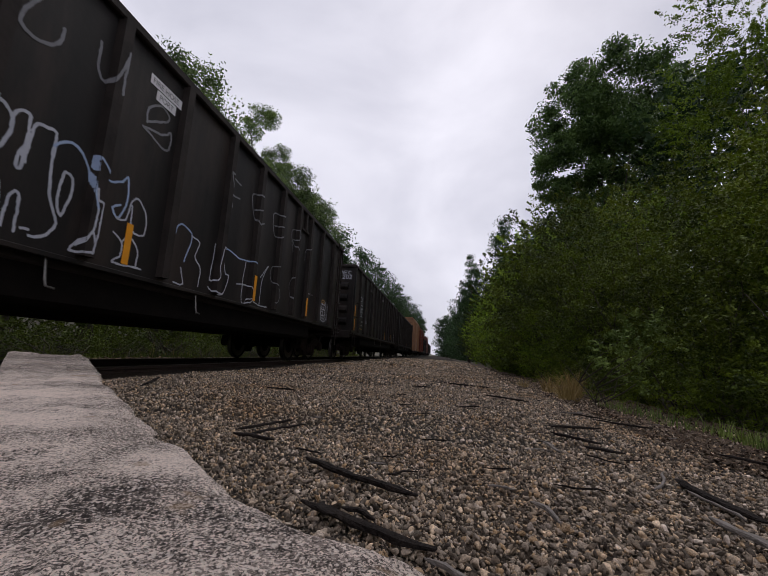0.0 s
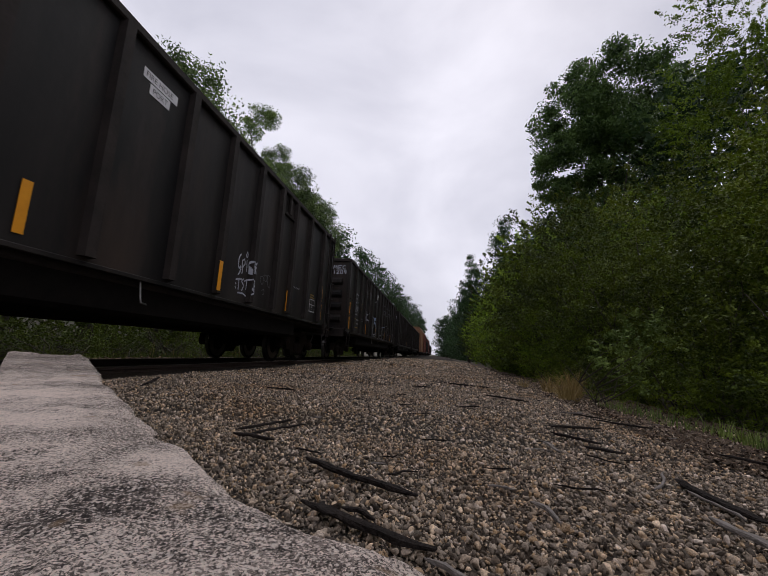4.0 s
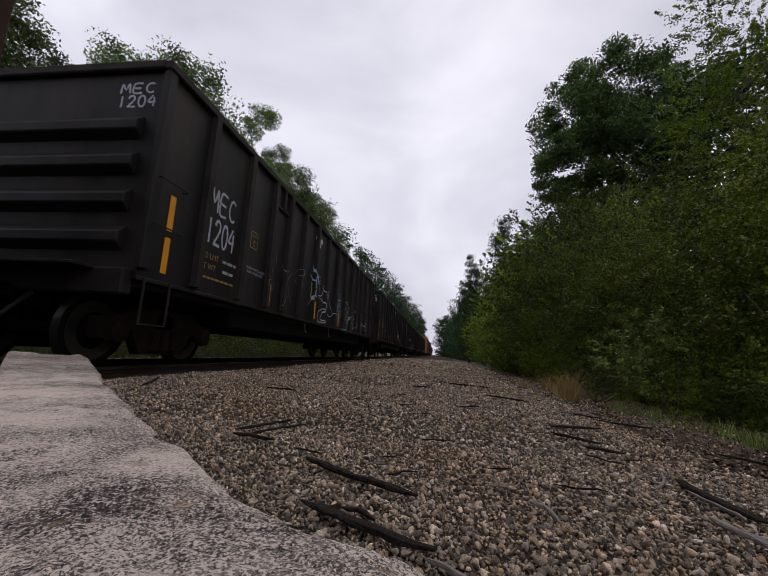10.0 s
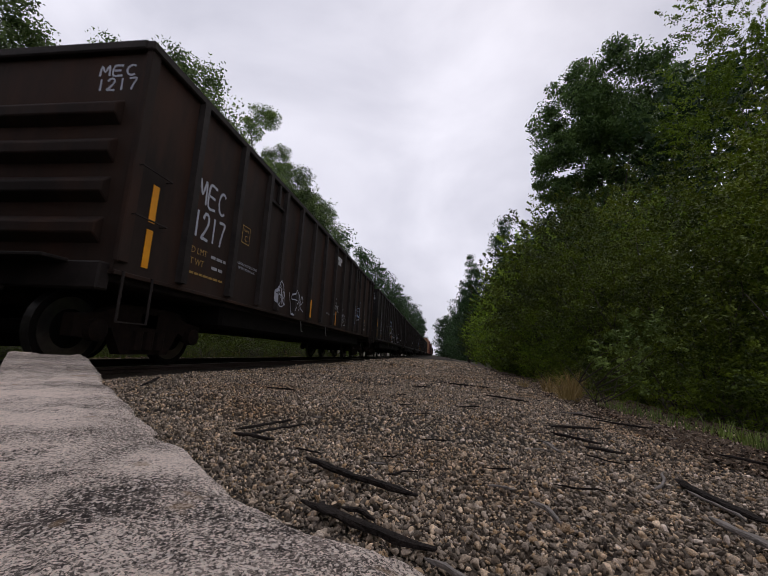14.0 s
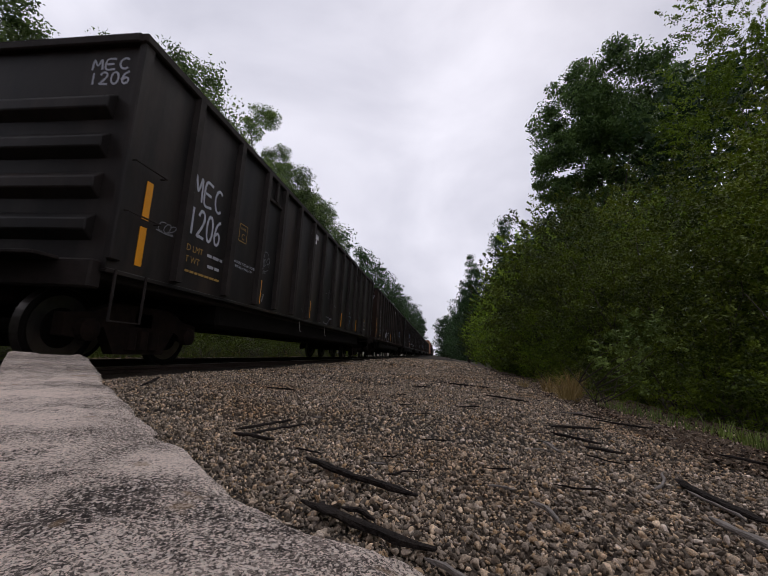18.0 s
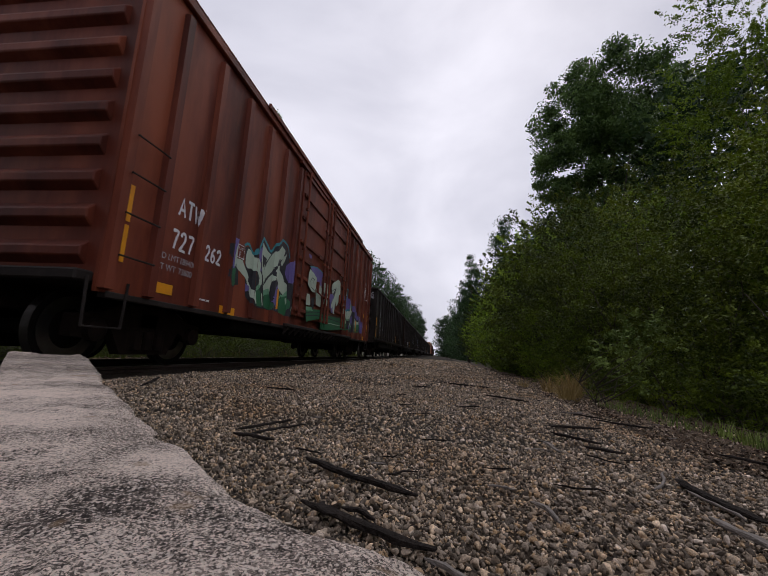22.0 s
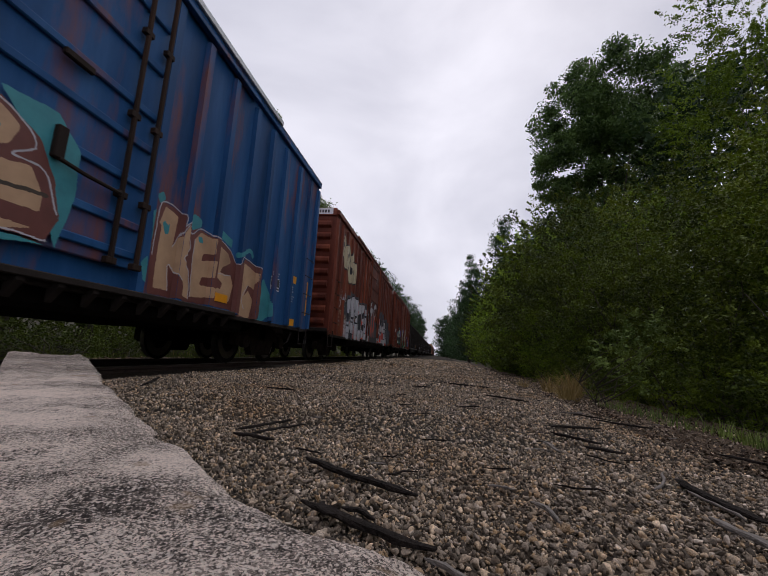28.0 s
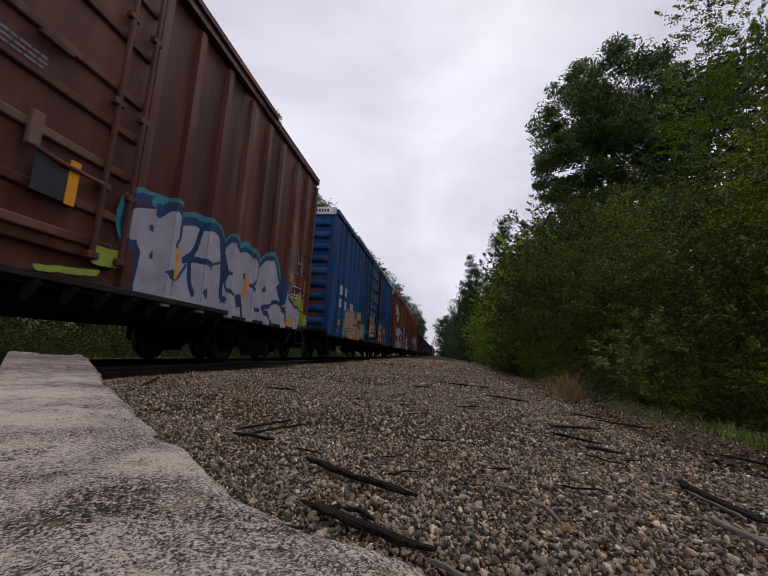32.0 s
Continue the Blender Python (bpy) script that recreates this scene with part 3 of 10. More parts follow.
def gondola():
    car = new("gondola_car")
    h = GL / 2
    outline = [(-h, 1.08), (h, 1.08), (h, GTOP - 0.08), (-h, GTOP - 0.08)]
    for s in (-1, 1):
        part("side_sheet", prism(outline, s * 1.50, s * 1.545, "x"), M_BLACK, car)
        part("top_chord", one_box((s * 1.535, 0, GTOP - 0.06), (0.16, GL + 0.06, 0.12), 0.018), M_BLACKTRIM, car)
        part("side_sill", one_box((s * 1.505, 0, 1.075), (0.10, GL - 0.02, 0.05), 0.006), M_BLACK, car)
        part("corner_post", one_box((s * 1.552, -h + 0.07, (GTOP + GSILL) / 2), (0.075, 0.15, GTOP - GSILL - 0.14), 0.012), M_BLACK, car)
        part("corner_post", one_box((s * 1.552, h - 0.07, (GTOP + GSILL) / 2), (0.075, 0.15, GTOP - GSILL - 0.14), 0.012), M_BLACK, car)
        first = None
        for q in G_POSTS + [GL - v for v in G_POSTS]:
            y = q - h
            if first is None:
                bm = prism([(-0.082, 0), (-0.062, 0.085), (0.062, 0.085), (0.082, 0)], GSILL + 0.02, GTOP - 0.10, "z")
                first = part("side_post", bm, M_BLACKTRIM, car)
                first.matrix_basis = pose(s * 1.54, y, 0, 0, 0, -90 * s)
            else:
                same_mesh("side_post", first, car, pose(s * 1.54, y, 0, 0, 0, -90 * s))
        for yc in (-h + 3.735, h - 3.735):
            bm = one_box((s * 1.56, yc, GTOP - 0.55), (0.06, 0.68, 0.06), 0.01)
            box(bm, (s * 1.575, yc + 0.02, GTOP - 0.32), (0.07, 0.09, 0.42), 0.01)
            part("lifting_pocket", bm, M_BLACKTRIM, car)
    # ends with deep horizontal corrugations
    for s in (-1, 1):
        part("end_sheet", one_box((0, s * (h - 0.06), (GTOP + GSILL) / 2), (3.0, 0.05, GTOP - GSILL), 0.0), M_BLACK, car)
        part("end_chord", one_box((0, s * (h - 0.02), GTOP - 0.06), (3.06, 0.14, 0.12), 0.018), M_BLACKTRIM, car)
        for z in (1.55, 2.02, 2.49, 2.96):
            bm = prism([(s * (h - 0.04), z - 0.17), (s * (h + 0.08), z - 0.07), (s * (h + 0.08), z + 0.05), (s * (h - 0.04), z + 0.15)], -1.30, 1.30, "x", 0.012)
            part("end_rib", bm, M_BLACK, car)
        part("end_sill", one_box((0, s * (h + 0.02), 1.02), (2.95, 0.16, 0.30), 0.02), M_BLACKTRIM, car)
        part("walkway", one_box((0, s * (h + 0.24), 1.16), (2.2, 0.28, 0.04), 0.008), M_BLACKTRIM, car)
        coupler(car, s * h, s)
    part("floor_frame", one_box((0, 0, 1.05), (2.9, GL - 0.1, 0.14), 0.02), M_BLACKTRIM, car)
    part("centre_sill", one_box((0, 0, 0.88), (0.6, GL - 0.3, 0.34), 0.02), M_TRUCK, car)
    # Near-black box that stands in for the shaded space below the floor.
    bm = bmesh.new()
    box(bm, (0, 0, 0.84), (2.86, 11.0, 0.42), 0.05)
    part("belly", bm, M_WHEEL_SHADE, car)
    bm = tube(bmesh.new(), [(0.75, -4.6, 0.60), (0.75, -1, 0.55), (0.75, 4.6, 0.60)], 0.02, 6)
    part("brake_rod", bm, M_TRUCK, car)
    rungs(car, 1.55, -h + 0.32, (1.74, 2.32), 0.50)
    ladder = part("ladder", tube(tube(bmesh.new(), [(1.63, h - 0.62, 0.75), (1.63, h - 0.62, GTOP + 0.05)], 0.02, 6), [(1.63, h - 0.14, 0.75), (1.63, h - 0.14, GTOP + 0.05)], 0.02, 6), M_BLACKTRIM, car)
    rungs(ladder, 1.60, h - 0.38, (0.95, 1.42, 1.89, 2.36, 2.83, 3.30, 3.70), 0.48)
    rungs(car, -1.0, h + 0.05, (1.5, 1.97, 2.44, 2.91, 3.38, 3.85), 0.46, "x")
    part("brake_wheel", lathe(bmesh.new(), [(0.26, -0.015), (0.28, 0.0), (0.26, 0.015), (0.24, 0.0)], pose(-0.2, h + 0.30, 2.75, 0, 0, 90), 18), M_BLACKTRIM, car)
    bm = tube(bmesh.new(), [(1.57, -h + 0.12, 1.1), (1.57, -h + 0.12, 0.55), (1.57, -h + 0.56, 0.55), (1.57, -h + 0.56, 1.1)], 0.016, 6)
    part("step", bm, M_BLACKTRIM, car)
    bm = tube(bmesh.new(), [(1.57, h - 0.12, 1.1), (1.57, h - 0.12, 0.55), (1.57, h - 0.56, 0.55), (1.57, h - 0.56, 1.1)], 0.016, 6)
    part("step", bm, M_BLACKTRIM, car)
    # reflective stripes on the flank that faces the gravel
    def stripe(y, z0, z1, w=0.085):
        part("reflective_stripe", one_box((1.632, y, (z0 + z1) / 2), (0.006, w, z1 - z0)), M_YELLOW, car, "yellow reflective stripe")
    for s in (-1, 1):
        for z in (1.985, 1.435):
            part("reflective_stripe", one_box((1.550, s * (h - 0.42 if s < 0 else h - 0.80), z), (0.006, 0.10, 0.46)), M_YELLOW, car, "yellow reflective stripe")
    for q in (5.9, 8.1):
        bm = tube(bmesh.new(), [(1.50, q - h, 1.06), (1.52, q - h + 0.01, 0.86), (1.53, q - h + 0.02, 0.80), (1.53, q - h + 0.10, 0.79)], 0.011, 6)
        part("hand_lever", bm, M_RAILTOP, car, "pale steel lever below the side")
    truck(car, -h + 1.2)
    truck(car, h - 1.25)
    return car


BL, BTOP, BSILL = 15.4, 4.92, 0.95


B_POSTS = {"double": [0.34, 0.95, 1.82, 2.69, 3.56, 4.42, 5.28, 10.24, 11.15, 12.0, 12.93, 13.76, 14.6, 15.3], "single": [0.34, 1.0, 1.75, 2.6, 3.3, 4.03, 4.8, 5.45, 6.05, 9.42, 10.1, 10.85, 11.62, 12.35, 13.05, 13.9, 14.65, 15.3]}
B_DOORS = {"double": [(5.44, 7.76), (7.80, 10.12)], "single": [(6.20, 9.28)]}


def boxcar(paint, roof, form, tall=BTOP, name="boxcar"):
    car = new(name)
    h = BL / 2
    for s in (-1, 1):
        part("side_sheet", one_box((s * 1.51, 0.125, (tall + 0.84) / 2), (0.04, BL - 0.25, tall - 0.84), 0.0), paint, car)
        part("side_sill", one_box((s * 1.49, 0.125, 0.825), (0.10, BL - 0.5, 0.07), 0.008), M_BLACKTRIM, car)
        part("top_chord", one_box((s * 1.55, 0.125, tall - 0.07), (0.10, BL - 0.21, 0.14), 0.015), paint, car)
        first = None
        for q in B_POSTS[form]:
            if first is None:
                first = part("side_post", prism([(-0.078, 0), (-0.060, 0.075), (0.060, 0.075), (0.078, 0)], 0.88, tall - 0.26, "z"), paint, car)
                first.matrix_basis = pose(s * 1.528, q - h, 0, 0, 0, -90 * s)
            else:
                same_mesh("side_post", first, car, pose(s * 1.528, q - h, 0, 0, 0, -90 * s))
        # sliding door leaves with stiffeners, locking bars and their guides
        iron = M_RUSTBLACK if paint is M_BLUE else paint
        dh = (tall - BSILL - 0.35) / 2
        zm = (tall + BSILL) / 2
        for a, b in B_DOORS[form]:
            w = b - a
            door = part("door", one_box((0, 0, 0), (0.05, w, dh * 2), 0.012), paint, car)
            door.location = (s * 1.585, (a + b) / 2 - BL / 2, zm)
            for z in (1.28, 1.60, 2.08, 2.53, 2.93, 3.52, 4.10, 4.62):
                part("door_stiffener", prism([(-w / 2 + 0.04, z - zm - 0.05), (w / 2 - 0.04, z - zm - 0.05), (w / 2 - 0.04, z - zm + 0.035), (-w / 2 + 0.04, z - zm + 0.035)], s * 0.02, s * 0.065, "x", 0.012), paint, door)
            for y in (-w / 2 + 0.20, w / 2 - 0.40, w / 2 - 0.06):
                part("locking_bar", tube(bmesh.new(), [(s * 0.095, y, -dh), (s * 0.095, y, dh)], 0.028, 7), iron, door)
                for z in (1.15, 1.85, 2.75, 3.75):
                    part("bar_guide", one_box((s * 0.085, y, z - zm), (0.07, 0.13, 0.07), 0.008), iron, door)
            part("door_latch", one_box((s * 0.09, w * 0.15, -dh * 0.05), (0.05, 0.30, 0.07), 0.01), iron, door)
            part("door_latch", one_box((s * 0.09, w * 0.14, -dh * 0.50), (0.06, 0.10, 0.30), 0.01), iron, door)
            part("door_handle", tube(bmesh.new(), [(s * 0.11, w * 0.14, -dh * 0.58), (s * 0.13, w * 0.22, -dh * 0.60), (s * 0.11, w * 0.36, -dh * 0.60)], 0.020, 7), iron, door)
        part("roof_fascia", one_box((s * 1.615, 0.2, tall + 0.03), (0.05, 9.3, 0.10), 0.01), roof, car)
        part("door_track", one_box((s * 1.59, 0.6, 0.87), (0.11, 6.4, 0.07), 0.01), M_BLACKTRIM, car)
        gusset = None
        for k in range(18):
            y = -2.45 + 0.36 * k
            if gusset is None:
                gusset = part("bracket", prism([(1.50, 0.66), (1.62, 0.80), (1.62, 0.834), (1.50, 0.834)] if s > 0 else [(-1.50, 0.66), (-1.62, 0.80), (-1.62, 0.834), (-1.50, 0.834)], -0.035, 0.035, "y"), M_BLACKTRIM, car)
                gusset.location = (0, y, 0)
            else:
                same_mesh("bracket", gusset, car, pose(0, y, 0))
        part("door_track", one_box((s * 1.60, 0.6, tall - 0.16), (0.09, 6.4, 0.08), 0.01), paint, car)
    for s in (-1, 1):
        h = BL / 2 if s > 0 else BL / 2 - 0.25
        part("end_sheet", one_box((0, s * (h - 0.03), (tall + BSILL) / 2), (3.0, 0.05, tall - BSILL), 0.0), paint, car)
        n = 9
        for k in range(n):
            z = BSILL + 0.30 + k * (tall - BSILL - 0.75) / (n - 1)
            bm = prism([(s * (h - 0.02), z - 0.15), (s * (h + 0.085), z - 0.06), (s * (h + 0.085), z + 0.04), (s * (h - 0.02), z + 0.13)], -1.36, 1.36, "x", 0.012)
            part("end_rib", bm, paint, car)
        part("end_cap", one_box((0, s * (h + 0.0), tall - 0.04), (3.02, 0.10, 0.26), 0.015), roof, car)
        coupler(car, s * h, s)
    h = BL / 2
    bm = prism([(-1.60, tall), (-1.60, tall + 0.02), (0, tall + 0.14), (1.60, tall + 0.02), (1.60, tall)], -h + 0.22, h + 0.03, "y")
    for k in range(14):
        box(bm, (0, -h + 0.55 + k * 1.1, tall + 0.09), (2.9, 0.06, 0.12), 0.0)
    part("roof", bm, roof, car)
    part("floor_frame", one_box((0, 0, 0.98), (2.95, BL - 0.1, 0.12), 0.02), M_BLACKTRIM, car)
    part("centre_sill", one_box((0, 0, 0.82), (0.6, BL - 0.3, 0.36), 0.02), M_TRUCK, car)
    for y in (-2.6, -0.9, 0.9, 2.6):
        part("crossbearer", one_box((0, y, 0.86), (2.8, 0.14, 0.24), 0.02), M_TRUCK, car)
    # Solid dark box: the shade between the bogies given a shape.
    part("underframe", one_box((0, 0, 0.76), (2.84, 9.0, 0.32), 0.05), M_WHEEL_SHADE, car)
    part("brake_cylinder", tube(bmesh.new(), [(0.75, -0.5, 0.66), (0.75, 0.35, 0.66)], 0.16, 14), M_TRUCK, car)
    for s in (-1, 1):
        rungs(car, 1.53, s * (h - (0.42 if s > 0 else 0.64)), (1.25, 1.72, 2.18, 2.62), 0.52)
        bm = tube(bmesh.new(), [(1.55, s * (h - 0.12), 0.98), (1.55, s * (h - 0.14), 0.48), (1.55, s * (h - 0.62), 0.48), (1.55, s * (h - 0.64), 0.98)], 0.016, 6)
        part("step", bm, M_BLACKTRIM, car)
    truck(car, -h + 1.6)
    truck(car, h - 1.65)
    return car


SPEED = 4.284
X = 3.4
gon = gondola()
# where the middle of each car stands at the start
GONDOLA_Y = [(9.60 + 14.25) / 2 * X, (4.45 + 9.10) / 2 * X] + [rear + GL / 2 for rear in (-2.95, -21.15, -38.90, -56.35, -73.59)]
BOX_Y = [rear + BL / 2 for rear in (-91.03, -108.19, -125.40, -142.75)]
cars = []
for i, y in enumerate(GONDOLA_Y):
    c = gon if i == 0 else copy_thing(gon, pose(TRACK_X, y, 0))
    c.matrix_basis = pose(TRACK_X, y, 0)
    tagged(c, "high-sided gondola car in faded black paint with yellow reflective stripes", "railway car", "cars of the train")
    cars.append((c, y))
red = boxcar(M_OXIDE, M_OXIDE, "double")
red2 = boxcar(M_OXIDE, M_OXIDE, "single")
blue = boxcar(M_BLUE, M_ROOF, "single")
brown = boxcar(M_BROWN, M_BROWN, "single")
tan = boxcar(M_TAN, M_TAN, "single")
for c, y, words in ((red, BOX_Y[0], "red-brown boxcar with a green and purple spray-painted flank"), (red2, BOX_Y[1], "red-brown boxcar with a black, white and red spray-painted flank"),
                    (blue, BOX_Y[2], "faded blue boxcar with rust streaks and beige spray paint"), (brown, BOX_Y[3], "dull brown boxcar with white and blue spray paint"),
                    (tan, (14.75 + 19.3) / 2 * X, "pale tan boxcar far along the train")):
    c.matrix_basis = pose(TRACK_X, y, 0)
    tagged(c, words, "railway car", "cars of the train")
    cars.append((c, y))
y = 19.8 * X + BL / 2
for k in range(5):
    src = (red, gon, brown, gon, gon)[k]
    c = copy_thing(src, pose(TRACK_X, y, 0))
    tagged(c, "distant railway car of the same train", "railway car", "cars of the train")
    cars.append((c, y))
    y += 17.2

# one gondola is more rusted than the rest
for piece in cars[5][0].children:
    for slot in piece.material_slots:
        if slot.material is M_BLACK:
            slot.link = "OBJECT"
            slot.material = M_RUSTBLACK

# ---------- lettering and spray paint on the flanks ----------
def flank(kind, y):
    """How far out the painted skin of a flank lies at y, posts included (numpy)."""
    y = np.asarray(y, dtype=float)
    if kind == "gondola":
        base, rise, foot, top, half = 1.546, 0.080, 0.082, 0.062, GL / 2
        posts = G_POSTS + [GL - v for v in G_POSTS]
    else:
        base, rise, foot, top, half = 1.531, 0.073, 0.078, 0.060, BL / 2
        posts = B_POSTS[kind]
    out = np.full(y.shape, base)
    for q in posts:
        out = np.maximum(out, base + rise * np.clip((foot - np.abs(y - (q - half))) / (foot - top), 0, 1))
    if kind != "gondola":
        for a, b in B_DOORS[kind]:
            out = np.where((y + half > a) & (y + half < b), 1.652, out)
    return out


def smooth_line(pts, step=0.03):
    """A rounded line through the points."""
    p = [np.array(q, dtype=float) for q in pts]
    p = [2 * p[0] - p[1]] + p + [2 * p[-1] - p[-2]]
    out = []
    for a, b, c, d in zip(p, p[1:], p[2:], p[3:]):
        n = max(2, int(np.linalg.norm(c - b) / step))
        for k in range(n):
            t = k / n
            out.append(0.5 * ((2 * b) + (c - a) * t + (2 * a - 5 * b + 4 * c - d) * t * t + (3 * b - a - 3 * c + d) * t ** 3))
    out.append(p[-2])
    return np.array(out)


def strokes(car, kind, lines, width, mat, label="", lift=0.004, round_it=True, wobble=0.0, seed=1, end_y=None):
    """Painted lines on a flank: lists of (y, z). With end_y the lines are (x, z) on the car's end."""
    rg = np.random.default_rng(seed)
    for line in lines:
        q = smooth_line(line) if round_it else np.array(line, dtype=float)
        if wobble:
            q = q + rg.normal(size=q.shape) * wobble
        d = np.gradient(q, axis=0)
        d /= np.linalg.norm(d, axis=1, keepdims=True) + 1e-9
        w = np.stack([-d[:, 1], d[:, 0]], 1) * (width / 2) * rg.uniform(0.8, 1.15, (len(q), 1))
        vs = []
        for e in (q + w, q - w):
            vs.append(np.stack([flank(kind, e[:, 0]) + lift, e[:, 0], e[:, 1]], 1) if end_y is None else np.stack([e[:, 0], np.full(len(e), end_y), e[:, 1]], 1))
        k = len(q)
        a = np.arange(k - 1)
        arrays_mesh("paint_stroke", np.concatenate(vs), np.stack([a, a + k, a + k + 1, a + 1], 1), mat, car, label)


def ellipse(cx, cz, rx, rz, a0=0, a1=360, n=14):
    return [(cx + rx * math.cos(radians(a0 + (a1 - a0) * k / n)), cz + rz * math.sin(radians(a0 + (a1 - a0) * k / n))) for k in range(n + 1)]


GLYPH = {
    "0": [ellipse(0.5, 0.5, 0.42, 0.5, 90, 450)], "1": [[(0.5, 1), (0.5, 0)]], "2": [[(0.05, 0.78), (0.3, 1), (0.75, 0.97), (0.85, 0.7), (0.5, 0.35), (0.02, 0.02), (0.35, 0.03), (1.0, 0.0)]],
    "4": [[(0.6, 1), (0.05, 0.42), (0.95, 0.42)], [(0.75, 0.8), (0.72, 0)]], "5": [[(0.9, 1), (0.2, 1), (0.15, 0.6), (0.6, 0.62), (0.9, 0.35), (0.6, 0.02), (0.05, 0.1)]],
    "6": [[(0.85, 1), (0.35, 0.8), (0.08, 0.35), (0.3, 0.02), (0.75, 0.08), (0.85, 0.35), (0.55, 0.5), (0.12, 0.35)]], "7": [[(0.02, 0.98), (0.9, 0.98), (0.62, 0.5), (0.4, 0)]],
    "8": [[(0.5, 0.53), (0.15, 0.75), (0.5, 1), (0.85, 0.75), (0.5, 0.53), (0.1, 0.25), (0.5, 0), (0.9, 0.25), (0.5, 0.53)]], "9": [[(0.85, 0.7), (0.5, 0.45), (0.12, 0.7), (0.45, 1), (0.85, 0.75), (0.8, 0.3), (0.7, 0)]],
    "zig": [[(0, 0), (0.12, 1), (0.5, 0.4), (0.88, 1), (1.0, 0)]], "comb": [[(0.95, 1), (0.08, 0.97), (0.03, 0.03), (0.95, 0)], [(0.06, 0.52), (0.8, 0.5)]], "hook": [ellipse(0.55, 0.5, 0.5, 0.5, 50, 310)],
    "D": [[(0.1, 0), (0.12, 1), (0.7, 0.9), (0.95, 0.5), (0.65, 0.08), (0.08, 0)]], "U": [[(0.05, 1), (0.1, 0.25), (0.5, 0), (0.85, 0.2), (0.95, 1)], [(0.95, 0.5), (1.0, 0)]], "B": [[(0.1, 0), (0.12, 1), (0.75, 0.85), (0.15, 0.55), (0.9, 0.35), (0.1, 0)]],
    "O": [ellipse(0.5, 0.5, 0.45, 0.5)], "N": [[(0, 0), (0.05, 1), (0.9, 0.02), (0.95, 1)]], "K": [[(0.1, 0), (0.12, 1)], [(0.95, 0.85), (0.15, 0.5), (0.9, 0)]], "S": [[(0.9, 0.9), (0.4, 1), (0.1, 0.75), (0.5, 0.5), (0.9, 0.25), (0.5, 0), (0.05, 0.12)]],
    "F": [[(0.95, 1), (0.1, 0.97), (0.05, 0)], [(0.08, 0.55), (0.75, 0.55)]], "E": [[(0.95, 1), (0.08, 0.97), (0.03, 0.03), (0.95, 0)], [(0.06, 0.52), (0.8, 0.5)]], "R": [[(0.08, 0), (0.1, 1), (0.8, 0.9), (0.75, 0.6), (0.12, 0.5), (0.9, 0)]],
    "I": [[(0.5, 1), (0.5, 0)], [(0.2, 1), (0.8, 1)], [(0.2, 0), (0.8, 0)]], "@": [[(0.65, 0.6), (0.4, 0.7), (0.3, 0.45), (0.5, 0.3), (0.68, 0.55), (0.75, 0.35), (0.95, 0.5), (0.8, 0.9), (0.4, 1), (0.05, 0.7), (0.05, 0.3), (0.4, 0), (0.9, 0.1)]],
}


def row(text, y, z, w, h, gap=0.3, slant=0.0, drop=0.0):
    """Stroke glyphs side by side from y, on a line that may drop."""
    lines = []
    for i, g in enumerate(text):
        for l in GLYPH[g]:
            lines.append([(y + i * w * (1 + gap) + a * w + b * h * slant, z - i * drop + b * h) for a, b in l])
    return lines


def scribble(seed, y, z, w, h, n=9):
    """An unreadable tag: one looping line."""
    rg = random.Random(seed)
    pts = []
    for i in range(n):
        pts.append((y + w * (i + rg.uniform(-0.6, 0.6)) / n, z + h * (0.1 + 0.8 * (i % 2)) + h * rg.uniform(-0.25, 0.25)))
    return [pts, [(y, z - h * 0.05), (y + w * 0.5, z + h * rg.uniform(-0.15, 0.05)), (y + w, z + h * 0.1)]]


def words(car, kind, text, y, z, size, mat, lift=0.005, label="stencilled lettering", squeeze=1.0):
    """Printed lettering, standing on z from y on."""
    cu = bpy.data.curves.new("lettering", "FONT")
    cu.body, cu.size = text, size
    tmp = bpy.data.objects.new("lettering", cu)
    me = bpy.data.meshes.new_from_object(tmp)
    bpy.data.objects.remove(tmp)
    me.materials.clear()
    me.materials.append(mat)
    ob = new("lettering", me)
    ob.parent = car
    ob.matrix_basis = Matrix(((0, 0, 1, float(flank(kind, y + 0.12)) + lift), (squeeze, 0, 0, y), (0, 1, 0, z), (0, 0, 0, 1)))
    ob["label"] = label
    return ob


def patch(car, kind, y0, y1, z0, z1, mat, name="sign_plate", label="", lift=0.003):
    x = float(flank(kind, (y0 + y1) / 2)) + lift
    return part(name, one_box((x - 0.001, (y0 + y1) / 2, (z0 + z1) / 2), (0.004, y1 - y0, z1 - z0)), mat, car, label)


def bars(car, kind, y, z, w, h, n, mat, gap=1.6):
    """Lines of small print that cannot be read."""
    bm = bmesh.new()
    rg = random.Random(int(y * 100))
    for i in range(n):
        x = float(flank(kind, y + w / 2)) + 0.004
        a = y
        while a < y + w * rg.uniform(0.8, 1.0):
            l = h * rg.uniform(1.2, 3.2)
            box(bm, (x, a + l / 2, z - i * h * gap), (0.002, l, h * 0.8))
            a += l + h * 0.6
    return part("small_print", bm, mat, car)


def frame_lines(y0, y1, z0, z1):
    return [[(y0, z0), (y1, z0), (y1, z1), (y0, z1), (y0, z0)]]


